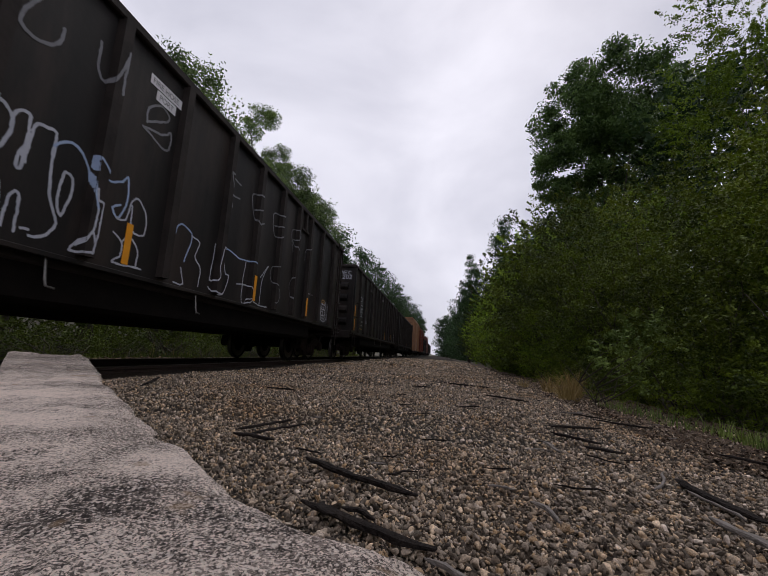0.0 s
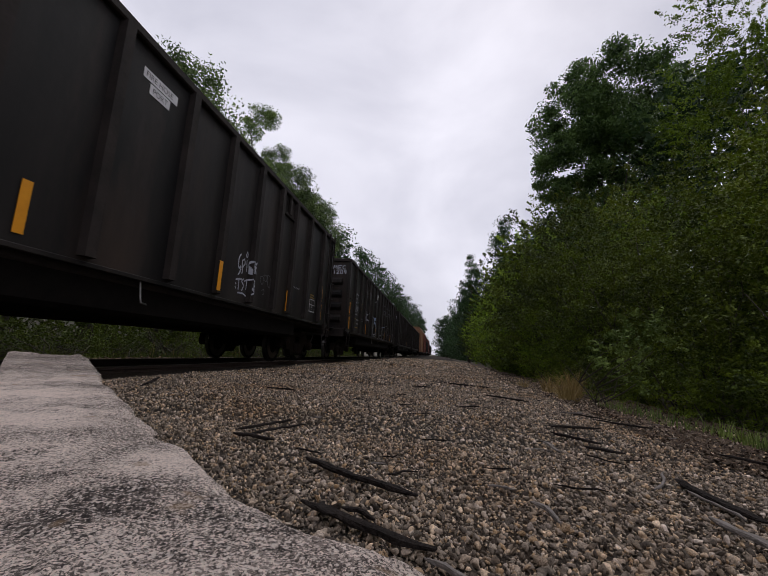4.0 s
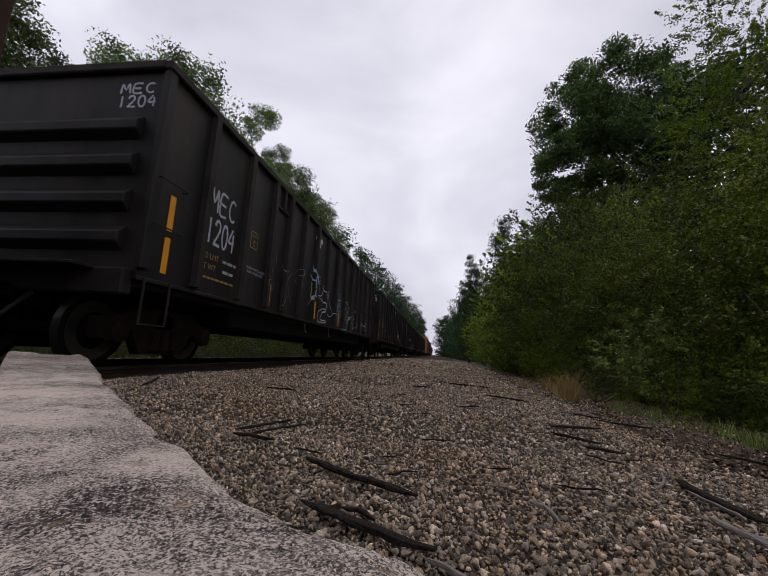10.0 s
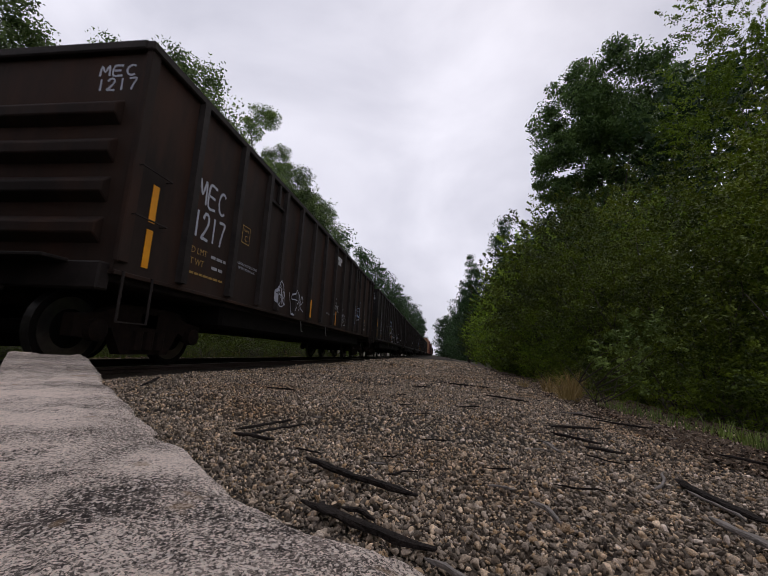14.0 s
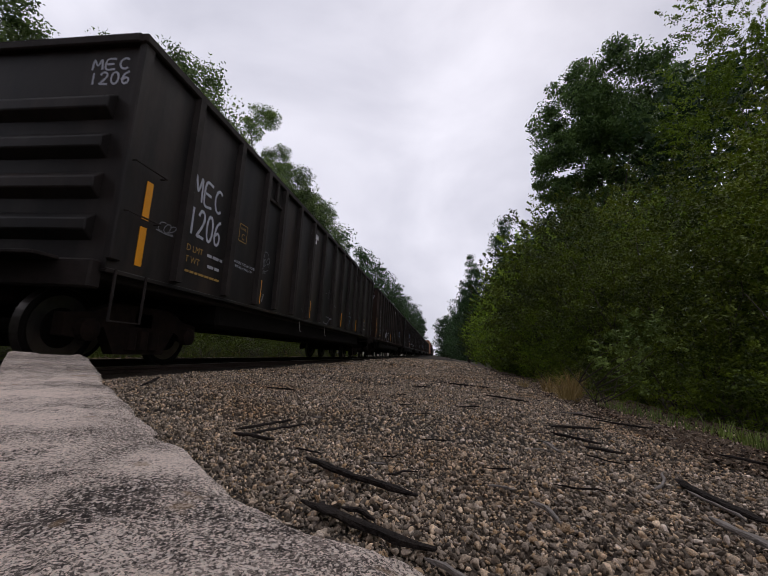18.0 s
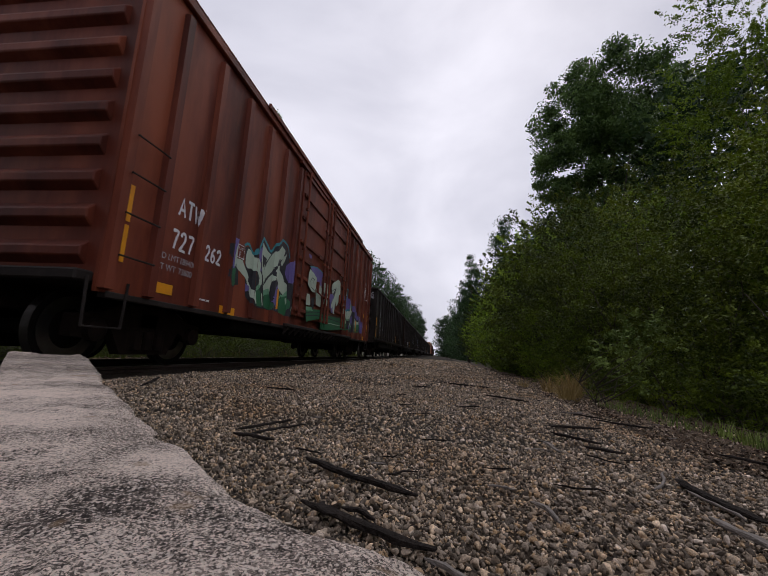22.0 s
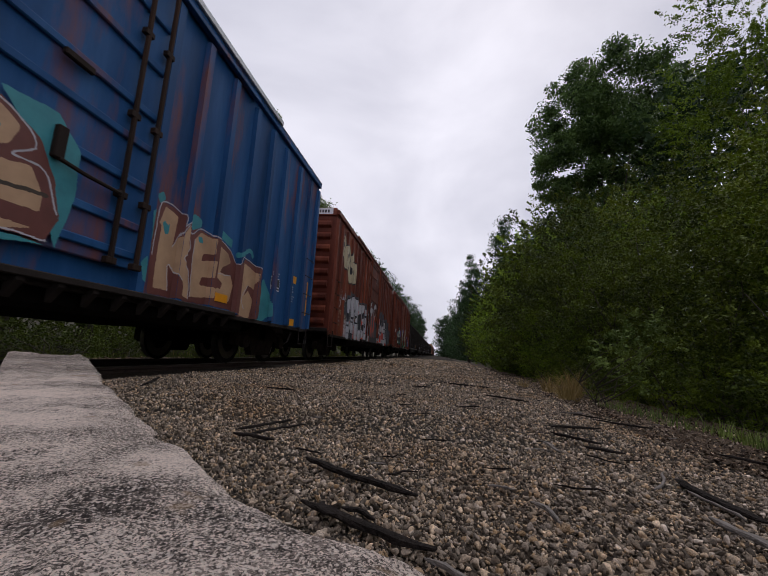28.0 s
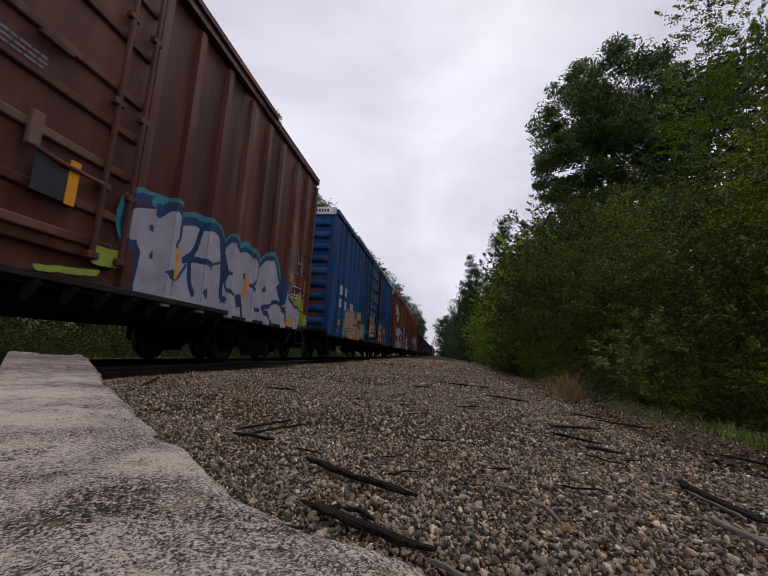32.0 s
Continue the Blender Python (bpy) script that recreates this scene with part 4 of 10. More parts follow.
def near_line(py, pz, line):
    """Distance of grid points from a broken line."""
    best = np.full(py.shape, 9.0)
    for (a, b), (c, d) in zip(line, line[1:]):
        l2 = (c - a) ** 2 + (d - b) ** 2 + 1e-9
        t = np.clip(((py - a) * (c - a) + (pz - b) * (d - b)) / l2, 0, 1)
        best = np.minimum(best, np.hypot(py - a - t * (c - a), pz - b - t * (d - b)))
    return best


def mural(car, kind, y0, y1, z0, z1, painter, mats, cell=0.0065, lift=0.003):
    """Spray paint over a flank, posts and all. painter(y, z) gives for each spot the number of a paint, or -1 for none."""
    ys, zs = np.arange(y0, y1 + cell, cell), np.arange(z0, z1 + cell, cell)
    cy, cz = np.meshgrid((ys[1:] + ys[:-1]) / 2, (zs[1:] + zs[:-1]) / 2, indexing="ij")
    pick = painter(cy, cz)
    xs = flank(kind, ys) + lift
    for k, mat in enumerate(mats):
        on = np.pad((pick == k).astype(int), ((0, 0), (1, 1)))
        step = np.diff(on, axis=1)
        i, lo = np.nonzero(step == 1)
        _, hi = np.nonzero(step == -1)
        if len(i):
            v = np.stack([np.stack([xs[i + a], ys[i + a], zs[b]], 1) for a, b in ((0, lo), (1, lo), (1, hi), (0, hi))], 1).reshape(-1, 3)
            arrays_mesh("paint", v, np.arange(4 * len(i)).reshape(-1, 4), mat, car, "spray-painted lettering shapes")


def fill(store, paint, *pts):
    """A painted shape with slightly eased corners, kept in store."""
    p = np.array(pts, dtype=float)
    ahead = np.roll(p, -1, axis=0)
    cut = np.minimum(0.15, 0.018 / (np.linalg.norm(ahead - p, axis=1, keepdims=True) + 1e-9))
    ring = np.stack([p + (ahead - p) * cut, ahead - (ahead - p) * cut], 1).reshape(-1, 2)
    store.append((paint, 0.0, np.concatenate([ring, ring[:1]])))


def line(store, paint, width, *pts):
    """A painted line, kept in store."""
    store.append((paint, width, smooth_line(pts, 0.05)))


def inside(py, pz, ring):
    hit = np.zeros(py.shape, bool)
    for (a, b), (c, d) in zip(ring, ring[1:]):
        if b != d:
            hit ^= ((b > pz) != (d > pz)) & (py < (c - a) * (pz - b) / (d - b) + a)
    return hit


def artist(store, half):
    """A painter for mural() that lays the kept shapes one over the other, with slightly unsteady edges."""
    def painter(y, z):
        out = np.full(y.shape, -1)
        for paint, width, pts in store:
            m = width + 0.03
            i = slice(*np.searchsorted(y[:, 0] + half, (pts[:, 0].min() - m, pts[:, 0].max() + m)))
            j = slice(*np.searchsorted(z[0], (pts[:, 1].min() - m, pts[:, 1].max() + m)))
            py, pz = y[i, j] + half, z[i, j]
            if not py.size:
                continue
            qy, qz = py + 0.006 * wave(pz * 9, py * 7, 1.0), pz + 0.006 * wave(py * 9, pz * 7, 2.0)
            on = near_line(qy, qz, pts) < width / 2 if width else inside(qy, qz, pts)
            out[i, j][on] = paint
        return out
    return painter


def wave(y, z, s):
    """A smooth uneven field for cloud edges and drips."""
    return np.sin(y * 2.3 + s) * 0.5 + np.sin(y * 5.1 + z * 2.2 + s * 2) * 0.3 + np.sin(y * 11.0 - z * 3.7 + s * 3) * 0.16 + np.sin(z * 7 + y * 3 + s) * 0.14


def spray(name, a, b, rough=0.6):
    return material(name, [a, b], rough, scale=3.0, bump=0.05, bump_scale=8, stain=tuple(v * 0.6 for v in a), stain_scale=1.2, stain_range=(0.55, 0.8))


P_MINT, P_GREEN, P_PURPLE, P_DARK, P_TEAL = spray("mint_spray", (0.34, 0.42, 0.33), (0.46, 0.53, 0.43)), spray("green_spray", (0.010, 0.088, 0.034), (0.020, 0.135, 0.054)), spray("violet_spray", (0.10, 0.075, 0.24), (0.15, 0.11, 0.33)), spray("black_spray", (0.010, 0.010, 0.014), (0.02, 0.02, 0.028)), spray("teal_spray", (0.02, 0.16, 0.20), (0.04, 0.26, 0.30))
P_SILVER, P_RED, P_GREY = spray("silver_spray", (0.34, 0.335, 0.365), (0.47, 0.465, 0.50)), spray("red_spray", (0.42, 0.035, 0.02), (0.58, 0.07, 0.035)), spray("charcoal_spray", (0.034, 0.038, 0.048), (0.060, 0.066, 0.080))
P_BEIGE, P_UMBER, P_CREAM = spray("beige_spray", (0.36, 0.22, 0.13), (0.52, 0.34, 0.20)), spray("umber_spray", (0.10, 0.028, 0.022), (0.15, 0.045, 0.036)), spray("cream_spray", (0.40, 0.34, 0.22), (0.52, 0.45, 0.31))
P_NAVY, P_LILAC, P_LIME = spray("navy_spray", (0.008, 0.03, 0.10), (0.015, 0.05, 0.15)), spray("pale_lilac_spray", (0.30, 0.285, 0.345), (0.44, 0.42, 0.49)), spray("lime_spray", (0.20, 0.28, 0.03), (0.32, 0.40, 0.06))
P_CHALK, P_DIM, P_SKY, P_GOLD = material("chalky_white_spray", [(0.30, 0.31, 0.36), (0.46, 0.47, 0.52)], 0.7, scale=6), material("worn_white_spray", [(0.11, 0.11, 0.12), (0.20, 0.20, 0.22)], 0.7, scale=6), material("pale_blue_spray", [(0.22, 0.30, 0.46), (0.34, 0.42, 0.58)], 0.7, scale=6), material("faded_gold_lettering", [(0.26, 0.15, 0.03), (0.36, 0.22, 0.05)], 0.7, scale=8)

# ---- the gondola cars ----
HG = GL / 2
G_CARS = cars[:7]


def gondola_marks(car, number, chalk, hose, plate_s, plate="C"):
    strokes(car, "gondola", row(("zig", "comb", "hook"), -HG + 1.20, 2.36, 0.20, 0.34, 0.30), 0.040, chalk, "hand-painted white reporting mark", round_it=True, seed=3)
    strokes(car, "gondola", row(number, -HG + 1.18, 1.86, 0.17, 0.38, 0.22), 0.042, chalk, "hand-painted white car number", seed=4)
    strokes(car, "gondola", row(("zig", "comb", "hook"), 0.90, 3.43, 0.13, 0.13, 0.35), 0.026, chalk, "hand-painted white reporting mark", seed=5, end_y=-HG + 0.030)
    strokes(car, "gondola", row(number, 0.88, 3.24, 0.11, 0.15, 0.28), 0.026, chalk, "hand-painted white car number", seed=6, end_y=-HG + 0.030)
    words(car, "gondola", "LD LMT", -HG + 1.15, 1.62, 0.13, P_GOLD)
    words(car, "gondola", "LT WT", -HG + 1.15, 1.46, 0.13, P_GOLD)
    bars(car, "gondola", -HG + 1.70, 1.66, 0.40, 0.055, 1, M_FADEWHITE)
    bars(car, "gondola", -HG + 1.74, 1.50, 0.36, 0.055, 1, M_FADEWHITE)
    bars(car, "gondola", -HG + 1.16, 1.34, 0.90, 0.04, 1, P_GOLD)
    strokes(car, "gondola", frame_lines(-HG + 2.52, -HG + 2.78, 2.14, 2.44), 0.018, P_GOLD, "square yellow clearance plate", round_it=False)
    words(car, "gondola", "PLATE", -HG + 2.555, 2.345, 0.062, P_GOLD)
    words(car, "gondola", plate, -HG + 2.60, 2.18, 0.15, P_GOLD)
    words(car, "gondola", "HANDLE MUST BE LOCKED", -HG + 2.46, 1.745, 0.060, P_CHALK)
    words(car, "gondola", "BEFORE MOVING CAR", -HG + 2.50, 1.67, 0.060, P_CHALK)
    y = -HG + hose
    patch(car, "gondola", y, y + 0.58, 3.36, 3.48, M_WHITE, label="white sign with black lettering")
    patch(car, "gondola", y + 0.12, y + 0.46, 3.22, 3.345, M_WHITE, label="white sign with black lettering")
    words(car, "gondola", "FIRE HOSE", y + 0.03, 3.385, 0.10, P_DARK, 0.006)
    words(car, "gondola", "PORT", y + 0.16, 3.245, 0.10, P_DARK, 0.006)
    # data plate near the leading end
    p = plate_s - HG
    strokes(car, "gondola", frame_lines(p - 0.2, p + 0.2, 1.36, 1.68), 0.022, M_WHITE, "white-framed consolidated data stencil", round_it=False)
    strokes(car, "gondola", [[(p - 0.2, 1.54), (p + 0.2, 1.54)], [(p - 0.02, 1.36), (p - 0.02, 1.68)]], 0.014, M_WHITE, round_it=False)
    bars(car, "gondola", p - 0.18, 1.80, 0.34, 0.04, 2, P_GOLD)
    words(car, "gondola", "HANDLE MUST BE LOCKED", HG - 3.25, 1.78, 0.05, M_FADEWHITE)


HOSES = (7.4, 7.4, 6.65, 7.6, 6.1, 8.75, 6.12)
numbers = ["1205", "1202", "1209", "1218", "1204", "1217", "1206"]
for i, (c, y) in enumerate(G_CARS):
    gondola_marks(c, numbers[i], P_CHALK, HOSES[i], (14.1, 14.1, 14.1, 14.15, 14.0, 13.92, 14.1)[i])

STRIPES = [(3.55, 6.45, 9.40, 12.3), (3.55, 6.45, 9.40, 12.3), (3.85, 6.70, 9.60, 12.45), (3.75, 6.65, 9.50, 12.36), (3.5, 6.22, 9.05, 11.93), (3.4, 6.2, 9.0, 11.8), (3.5, 6.46, 9.55, 12.3)]
for (c, y), places in zip(G_CARS, STRIPES):
    for q in places:
        patch(c, "gondola", q - HG - 0.045, q - HG + 0.045, 1.18, 1.64, M_YELLOW, "reflective_stripe", "yellow reflective stripe", 0.008)
PAINTS = [P_CHALK, P_SKY, P_DIM, P_LIME]
tag_1209, tag_1218, tag_1204, tag_1217, tag_1206 = [], [], [], [], []
line(tag_1209, 0, 0.032, (5.19, 2.15), (5.27, 2.17), (5.34, 2.13), (5.38, 2.07), (5.38, 1.96), (5.35, 1.84), (5.28, 1.73))
line(tag_1209, 0, 0.028, (5.38, 1.99), (5.38, 2.09), (5.41, 2.16), (5.46, 2.19), (5.51, 2.17), (5.51, 2.01), (5.51, 1.76), (5.5, 1.71), (5.47, 1.72), (5.48, 1.84), (5.51, 1.91))
line(tag_1209, 0, 0.028, (5.53, 1.78), (5.54, 2.03), (5.57, 2.14), (5.66, 2.16), (5.74, 2.16), (5.73, 1.96))
line(tag_1209, 0, 0.028, (5.74, 2.16), (5.75, 1.85), (5.78, 1.6), (5.88, 1.37), (5.85, 1.28), (5.78, 1.21), (5.68, 1.19))
line(tag_1209, 1, 0.026, (5.74, 2.04), (5.79, 2.1), (5.9, 2.15), (6.01, 2.11), (6.11, 1.96), (6.16, 1.73), (6.21, 1.61))
line(tag_1209, 0, 0.026, (5.89, 1.86), (5.96, 1.83), (5.97, 1.68), (5.94, 1.53), (5.91, 1.45), (5.87, 1.51), (5.85, 1.66), (5.87, 1.82), (5.89, 1.86))
line(tag_1209, 0, 0.024, (6.21, 1.61), (6.19, 1.41), (6.11, 1.26), (6.05, 1.17), (6.23, 1.18))
line(tag_1209, 0, 0.022, (6.23, 1.18), (6.25, 1.43), (6.25, 1.7), (6.19, 1.7), (6.17, 1.82))
line(tag_1209, 0, 0.020, (6.11, 1.23), (6.19, 1.38), (6.23, 1.29))
line(tag_1209, 0, 0.028, (5.29, 1.65), (5.35, 1.6), (5.39, 1.49), (5.4, 1.31), (5.38, 1.22))
line(tag_1209, 0, 0.024, (5.46, 1.21), (5.46, 1.38), (5.48, 1.48), (5.54, 1.5), (5.56, 1.19))
line(tag_1209, 0, 0.024, (5.61, 1.23), (5.67, 1.24))
line(tag_1209, 1, 0.024, (6.13, 2.01), (6.13, 2.14), (6.22, 2.08), (6.33, 1.99), (6.51, 2.05), (6.57, 2.13), (6.61, 1.87), (6.56, 1.71), (6.51, 1.64), (6.43, 1.73), (6.53, 1.79))
line(tag_1209, 0, 0.022, (6.51, 1.64), (6.62, 1.66), (6.68, 1.9), (6.75, 1.95), (6.84, 1.89), (6.91, 1.8), (6.91, 1.57), (6.72, 1.58), (6.69, 1.85))
line(tag_1209, 0, 0.022, (6.5, 1.48), (6.62, 1.41), (6.63, 1.25), (6.54, 1.17), (6.95, 1.18))
line(tag_1209, 0, 0.022, (6.62, 1.41), (6.72, 1.49), (6.86, 1.37), (6.87, 1.2))
line(tag_1209, 1, 0.024, (7.4, 1.47), (7.42, 1.72), (7.51, 1.92), (7.72, 1.88), (7.78, 1.79), (7.68, 1.45))
line(tag_1209, 0, 0.020, (7.63, 1.35), (7.71, 1.14), (7.52, 1.14))
line(tag_1209, 0, 0.022, (7.77, 1.83), (7.96, 1.79), (7.9, 1.57), (8.05, 1.42), (8.05, 1.17))
line(tag_1209, 0, 0.022, (8.35, 1.88), (8.33, 1.6), (8.31, 1.31), (8.47, 1.39), (8.43, 1.55), (8.51, 1.88), (8.62, 1.7), (8.72, 1.49), (8.82, 1.48), (8.7, 1.16), (8.39, 1.16), (8.29, 1.21))
line(tag_1209, 1, 0.024, (8.59, 1.64), (8.68, 1.89), (9.1, 1.84), (9.59, 1.88), (9.72, 1.76), (9.58, 1.38))
line(tag_1209, 0, 0.021, (9.33, 1.84), (9.29, 1.5), (9.33, 1.11), (9.6, 1.21), (9.49, 1.42), (9.09, 1.4))
line(tag_1209, 0, 0.021, (10, 1.14), (10.02, 1.63), (10.23, 1.96), (9.94, 1.68))
line(tag_1209, 0, 0.018, (9.07, 1.08), (9.34, 0.84), (9.48, 1.19), (10, 1.14), (10.35, 1.15))
line(tag_1209, 2, 0.021, (10.67, 2.06), (10.38, 1.96), (10.41, 1.71), (10.88, 1.59), (10.86, 1.32), (10.55, 1.27))
line(tag_1209, 2, 0.021, (11.52, 1.99), (11.38, 1.75), (11.55, 1.48))
line(tag_1209, 2, 0.028, (8.44, 3.11), (8.87, 3.07))
line(tag_1209, 2, 0.028, (8.44, 3.11), (8.58, 2.79), (8.68, 2.61))
line(tag_1209, 2, 0.028, (8.58, 2.79), (8.87, 2.83))
line(tag_1209, 2, 0.028, (9.75, 3.18), (9.3, 3.08), (9.51, 2.63), (9.86, 2.72))
line(tag_1209, 2, 0.028, (9.42, 2.84), (9.7, 2.92))
line(tag_1209, 2, 0.028, (10.66, 3.15), (10.23, 3.06), (10.36, 2.65), (10.71, 2.71))
line(tag_1209, 2, 0.028, (10.32, 2.84), (10.63, 2.91))
line(tag_1209, 2, 0.028, (11.42, 2.58), (11.25, 3.01), (11.57, 3.13), (11.59, 2.92), (11.34, 2.83), (11.65, 2.67))
line(tag_1209, 2, 0.028, (12.24, 2.58), (12.25, 2.82), (12.51, 2.94))
line(tag_1209, 2, 0.028, (6.69, 2.9), (6.69, 3.05), (6.89, 3.2), (7.03, 3.1), (6.69, 2.88))
line(tag_1209, 2, 0.028, (6.66, 2.8), (6.96, 2.87), (7.09, 2.96), (7.06, 2.71), (6.65, 2.8))
line(tag_1209, 2, 0.032, (5.98, 3.3), (6, 3.01), (6.09, 2.94), (6.17, 3.06), (6.24, 3.31))
line(tag_1209, 2, 0.032, (6.26, 3.39), (6.24, 3.14), (6.24, 2.9))
line(tag_1209, 2, 0.032, (5.41, 3.26), (5.29, 2.98), (5.28, 2.87), (5.39, 2.83), (5.55, 2.89), (5.62, 3.01), (5.62, 3.11))
line(tag_1218, 0, 0.030, (10.2, 1.92), (10.15, 1.85), (10.15, 1.72), (10.19, 1.68), (10.23, 1.72), (10.23, 1.63), (10.18, 1.57))
line(tag_1218, 0, 0.026, (10.27, 1.84), (10.3, 1.61))
line(tag_1218, 0, 0.026, (10.26, 1.82), (10.34, 1.87), (10.37, 1.79), (10.28, 1.72))
line(tag_1218, 0, 0.024, (10.43, 1.87), (10.45, 1.67))
line(tag_1218, 0, 0.024, (10.38, 1.95), (10.4, 2.01), (10.44, 1.98), (10.42, 1.92), (10.38, 1.95))
line(tag_1218, 0, 0.026, (10.53, 1.65), (10.51, 1.83), (10.57, 1.88), (10.6, 1.68))
line(tag_1218, 0, 0.026, (10.62, 1.77), (10.7, 1.83), (10.66, 1.88), (10.61, 1.79), (10.65, 1.68), (10.73, 1.73))
line(tag_1218, 0, 0.026, (10.77, 1.91), (10.7, 1.83), (10.8, 1.78), (10.74, 1.61))
line(tag_1218, 0, 0.028, (10.13, 1.47), (10.3, 1.51))
line(tag_1218, 0, 0.028, (10.22, 1.49), (10.23, 1.32))
line(tag_1218, 0, 0.026, (10.37, 1.52), (10.32, 1.47), (10.4, 1.41), (10.35, 1.32))
line(tag_1218, 0, 0.026, (10.42, 1.49), (10.58, 1.56))
line(tag_1218, 0, 0.026, (10.5, 1.53), (10.49, 1.35))
line(tag_1218, 0, 0.026, (10.63, 1.54), (10.62, 1.37))
line(tag_1218, 0, 0.030, (10.57, 1.28), (10.77, 1.35))
line(tag_1218, 0, 0.030, (10.66, 1.45), (10.7, 1.21))
line(tag_1218, 0, 0.026, (10.57, 1.39), (10.78, 1.26))
line(tag_1218, 0, 0.026, (10.23, 1.26), (10.37, 1.27), (10.51, 1.24))
line(tag_1218, 0, 0.020, (10.12, 1.41), (10.13, 1.39))
line(tag_1218, 0, 0.020, (10.12, 1.34), (10.14, 1.32))
line(tag_1218, 1, 0.020, (10.78, 1.93), (10.77, 1.62), (10.76, 1.44))
line(tag_1218, 2, 0.010, (11, 1.7), (11.13, 1.7), (11.13, 1.56), (11.05, 1.58), (11, 1.7))
line(tag_1218, 2, 0.010, (11.14, 1.75), (11.28, 1.76), (11.28, 1.64), (11.17, 1.67), (11.14, 1.75))
line(tag_1218, 2, 0.010, (11.29, 1.77), (11.43, 1.77), (11.45, 1.55), (11.35, 1.58), (11.29, 1.77))
line(tag_1218, 2, 0.010, (11.12, 1.44), (11.21, 1.48), (11.21, 1.39), (11.15, 1.37))
line(tag_1204, 0, 0.026, (12.76, 1.67), (12.67, 1.62), (12.66, 1.58), (12.75, 1.55), (12.74, 1.5), (12.67, 1.49))
line(tag_1204, 0, 0.024, (12.8, 1.53), (12.83, 1.58), (12.88, 1.56), (12.85, 1.5), (12.8, 1.53))
line(tag_1204, 0, 0.022, (12.91, 1.49), (12.9, 1.56), (12.95, 1.54), (12.98, 1.58), (13.02, 1.52))
line(tag_1204, 0, 0.024, (13.03, 1.55), (13.12, 1.57), (13.08, 1.61), (13.03, 1.56), (13.08, 1.5), (13.14, 1.53))
line(tag_1204, 0, 0.022, (13.18, 1.61), (13.19, 1.46))
line(tag_1204, 0, 0.020, (13.13, 1.52), (13.25, 1.55))
line(tag_1204, 0, 0.022, (13.27, 1.54), (13.27, 1.44))
line(tag_1204, 0, 0.022, (13.33, 1.45), (13.33, 1.54), (13.39, 1.54), (13.4, 1.44))
line(tag_1204, 0, 0.022, (13.49, 1.56), (13.43, 1.51), (13.46, 1.45), (13.51, 1.5), (13.51, 1.55), (13.53, 1.39), (13.45, 1.37))
line(tag_1204, 0, 0.026, (12.81, 1.45), (12.88, 1.38), (12.94, 1.47))
line(tag_1204, 0, 0.026, (12.88, 1.38), (12.86, 1.16))
line(tag_1204, 0, 0.012, (12.89, 1.93), (12.96, 2.02), (13.01, 1.96), (13.14, 2))
line(tag_1204, 0, 0.012, (12.94, 1.99), (13.04, 1.92), (13.14, 1.88))
line(tag_1204, 0, 0.012, (12.92, 1.9), (13.07, 2.03), (13.15, 1.96))
line(tag_1204, 0, 0.026, (11.71, 1.56), (11.75, 1.34))
line(tag_1204, 0, 0.022, (11.68, 1.55), (11.76, 1.57))
line(tag_1204, 0, 0.022, (11.71, 1.33), (11.79, 1.34))
line(tag_1204, 0, 0.024, (11.96, 1.6), (11.94, 1.45), (12.01, 1.34), (12.06, 1.45), (12.01, 1.58), (11.96, 1.6))
line(tag_1204, 0, 0.024, (12.09, 1.5), (12.16, 1.32), (12.22, 1.38), (12.22, 1.55))
line(tag_1204, 0, 0.030, (11.5, 1.63), (11.36, 1.54), (11.4, 1.26), (11.57, 1.32))
line(tag_1204, 0, 0.028, (11.38, 1.41), (11.49, 1.46))
line(tag_1204, 0, 0.030, (11.33, 1.56), (11.42, 1.76), (11.51, 1.94))
line(tag_1204, 1, 0.060, (6.19, 2.15), (6.19, 2.26), (6.28, 2.38), (6.44, 2.43), (6.58, 2.38), (6.6, 2.21))
line(tag_1204, 1, 0.045, (6.19, 2.16), (6.19, 2.06), (6.26, 2.02))
line(tag_1204, 1, 0.045, (6.06, 2.6), (6.12, 2.48), (6.2, 2.39))
line(tag_1204, 1, 0.045, (5.9, 2.31), (6.03, 2.25), (6.15, 2.2))
line(tag_1204, 0, 0.055, (6.5, 2.38), (6.36, 2.15), (6.24, 1.93), (6.11, 1.7))
line(tag_1204, 0, 0.024, (6.11, 1.7), (6, 1.61), (5.89, 1.51))
line(tag_1204, 0, 0.024, (6.16, 1.78), (6.34, 1.82), (6.53, 1.82))
line(tag_1204, 0, 0.024, (6.49, 2.38), (6.53, 2.33), (6.57, 2.28))
line(tag_1204, 0, 0.024, (6.67, 2.27), (6.78, 2.34))
line(tag_1204, 0, 0.024, (6.68, 2.39), (6.77, 2.43))
line(tag_1204, 0, 0.024, (6.71, 2.22), (6.8, 2.24))
line(tag_1204, 0, 0.014, (6.71, 2.19), (6.8, 1.96))
line(tag_1204, 0, 0.034, (6.68, 1.88), (6.92, 1.9), (7.09, 2.04), (7.15, 2.23))
line(tag_1204, 0, 0.022, (7.14, 2.23), (7.22, 2.05), (7.35, 1.87), (7.64, 1.66))
line(tag_1204, 0, 0.034, (6.77, 1.84), (7.07, 1.79), (7.29, 1.68), (7.27, 1.53), (7.13, 1.39), (7, 1.25), (7.14, 1.22), (7.36, 1.21))
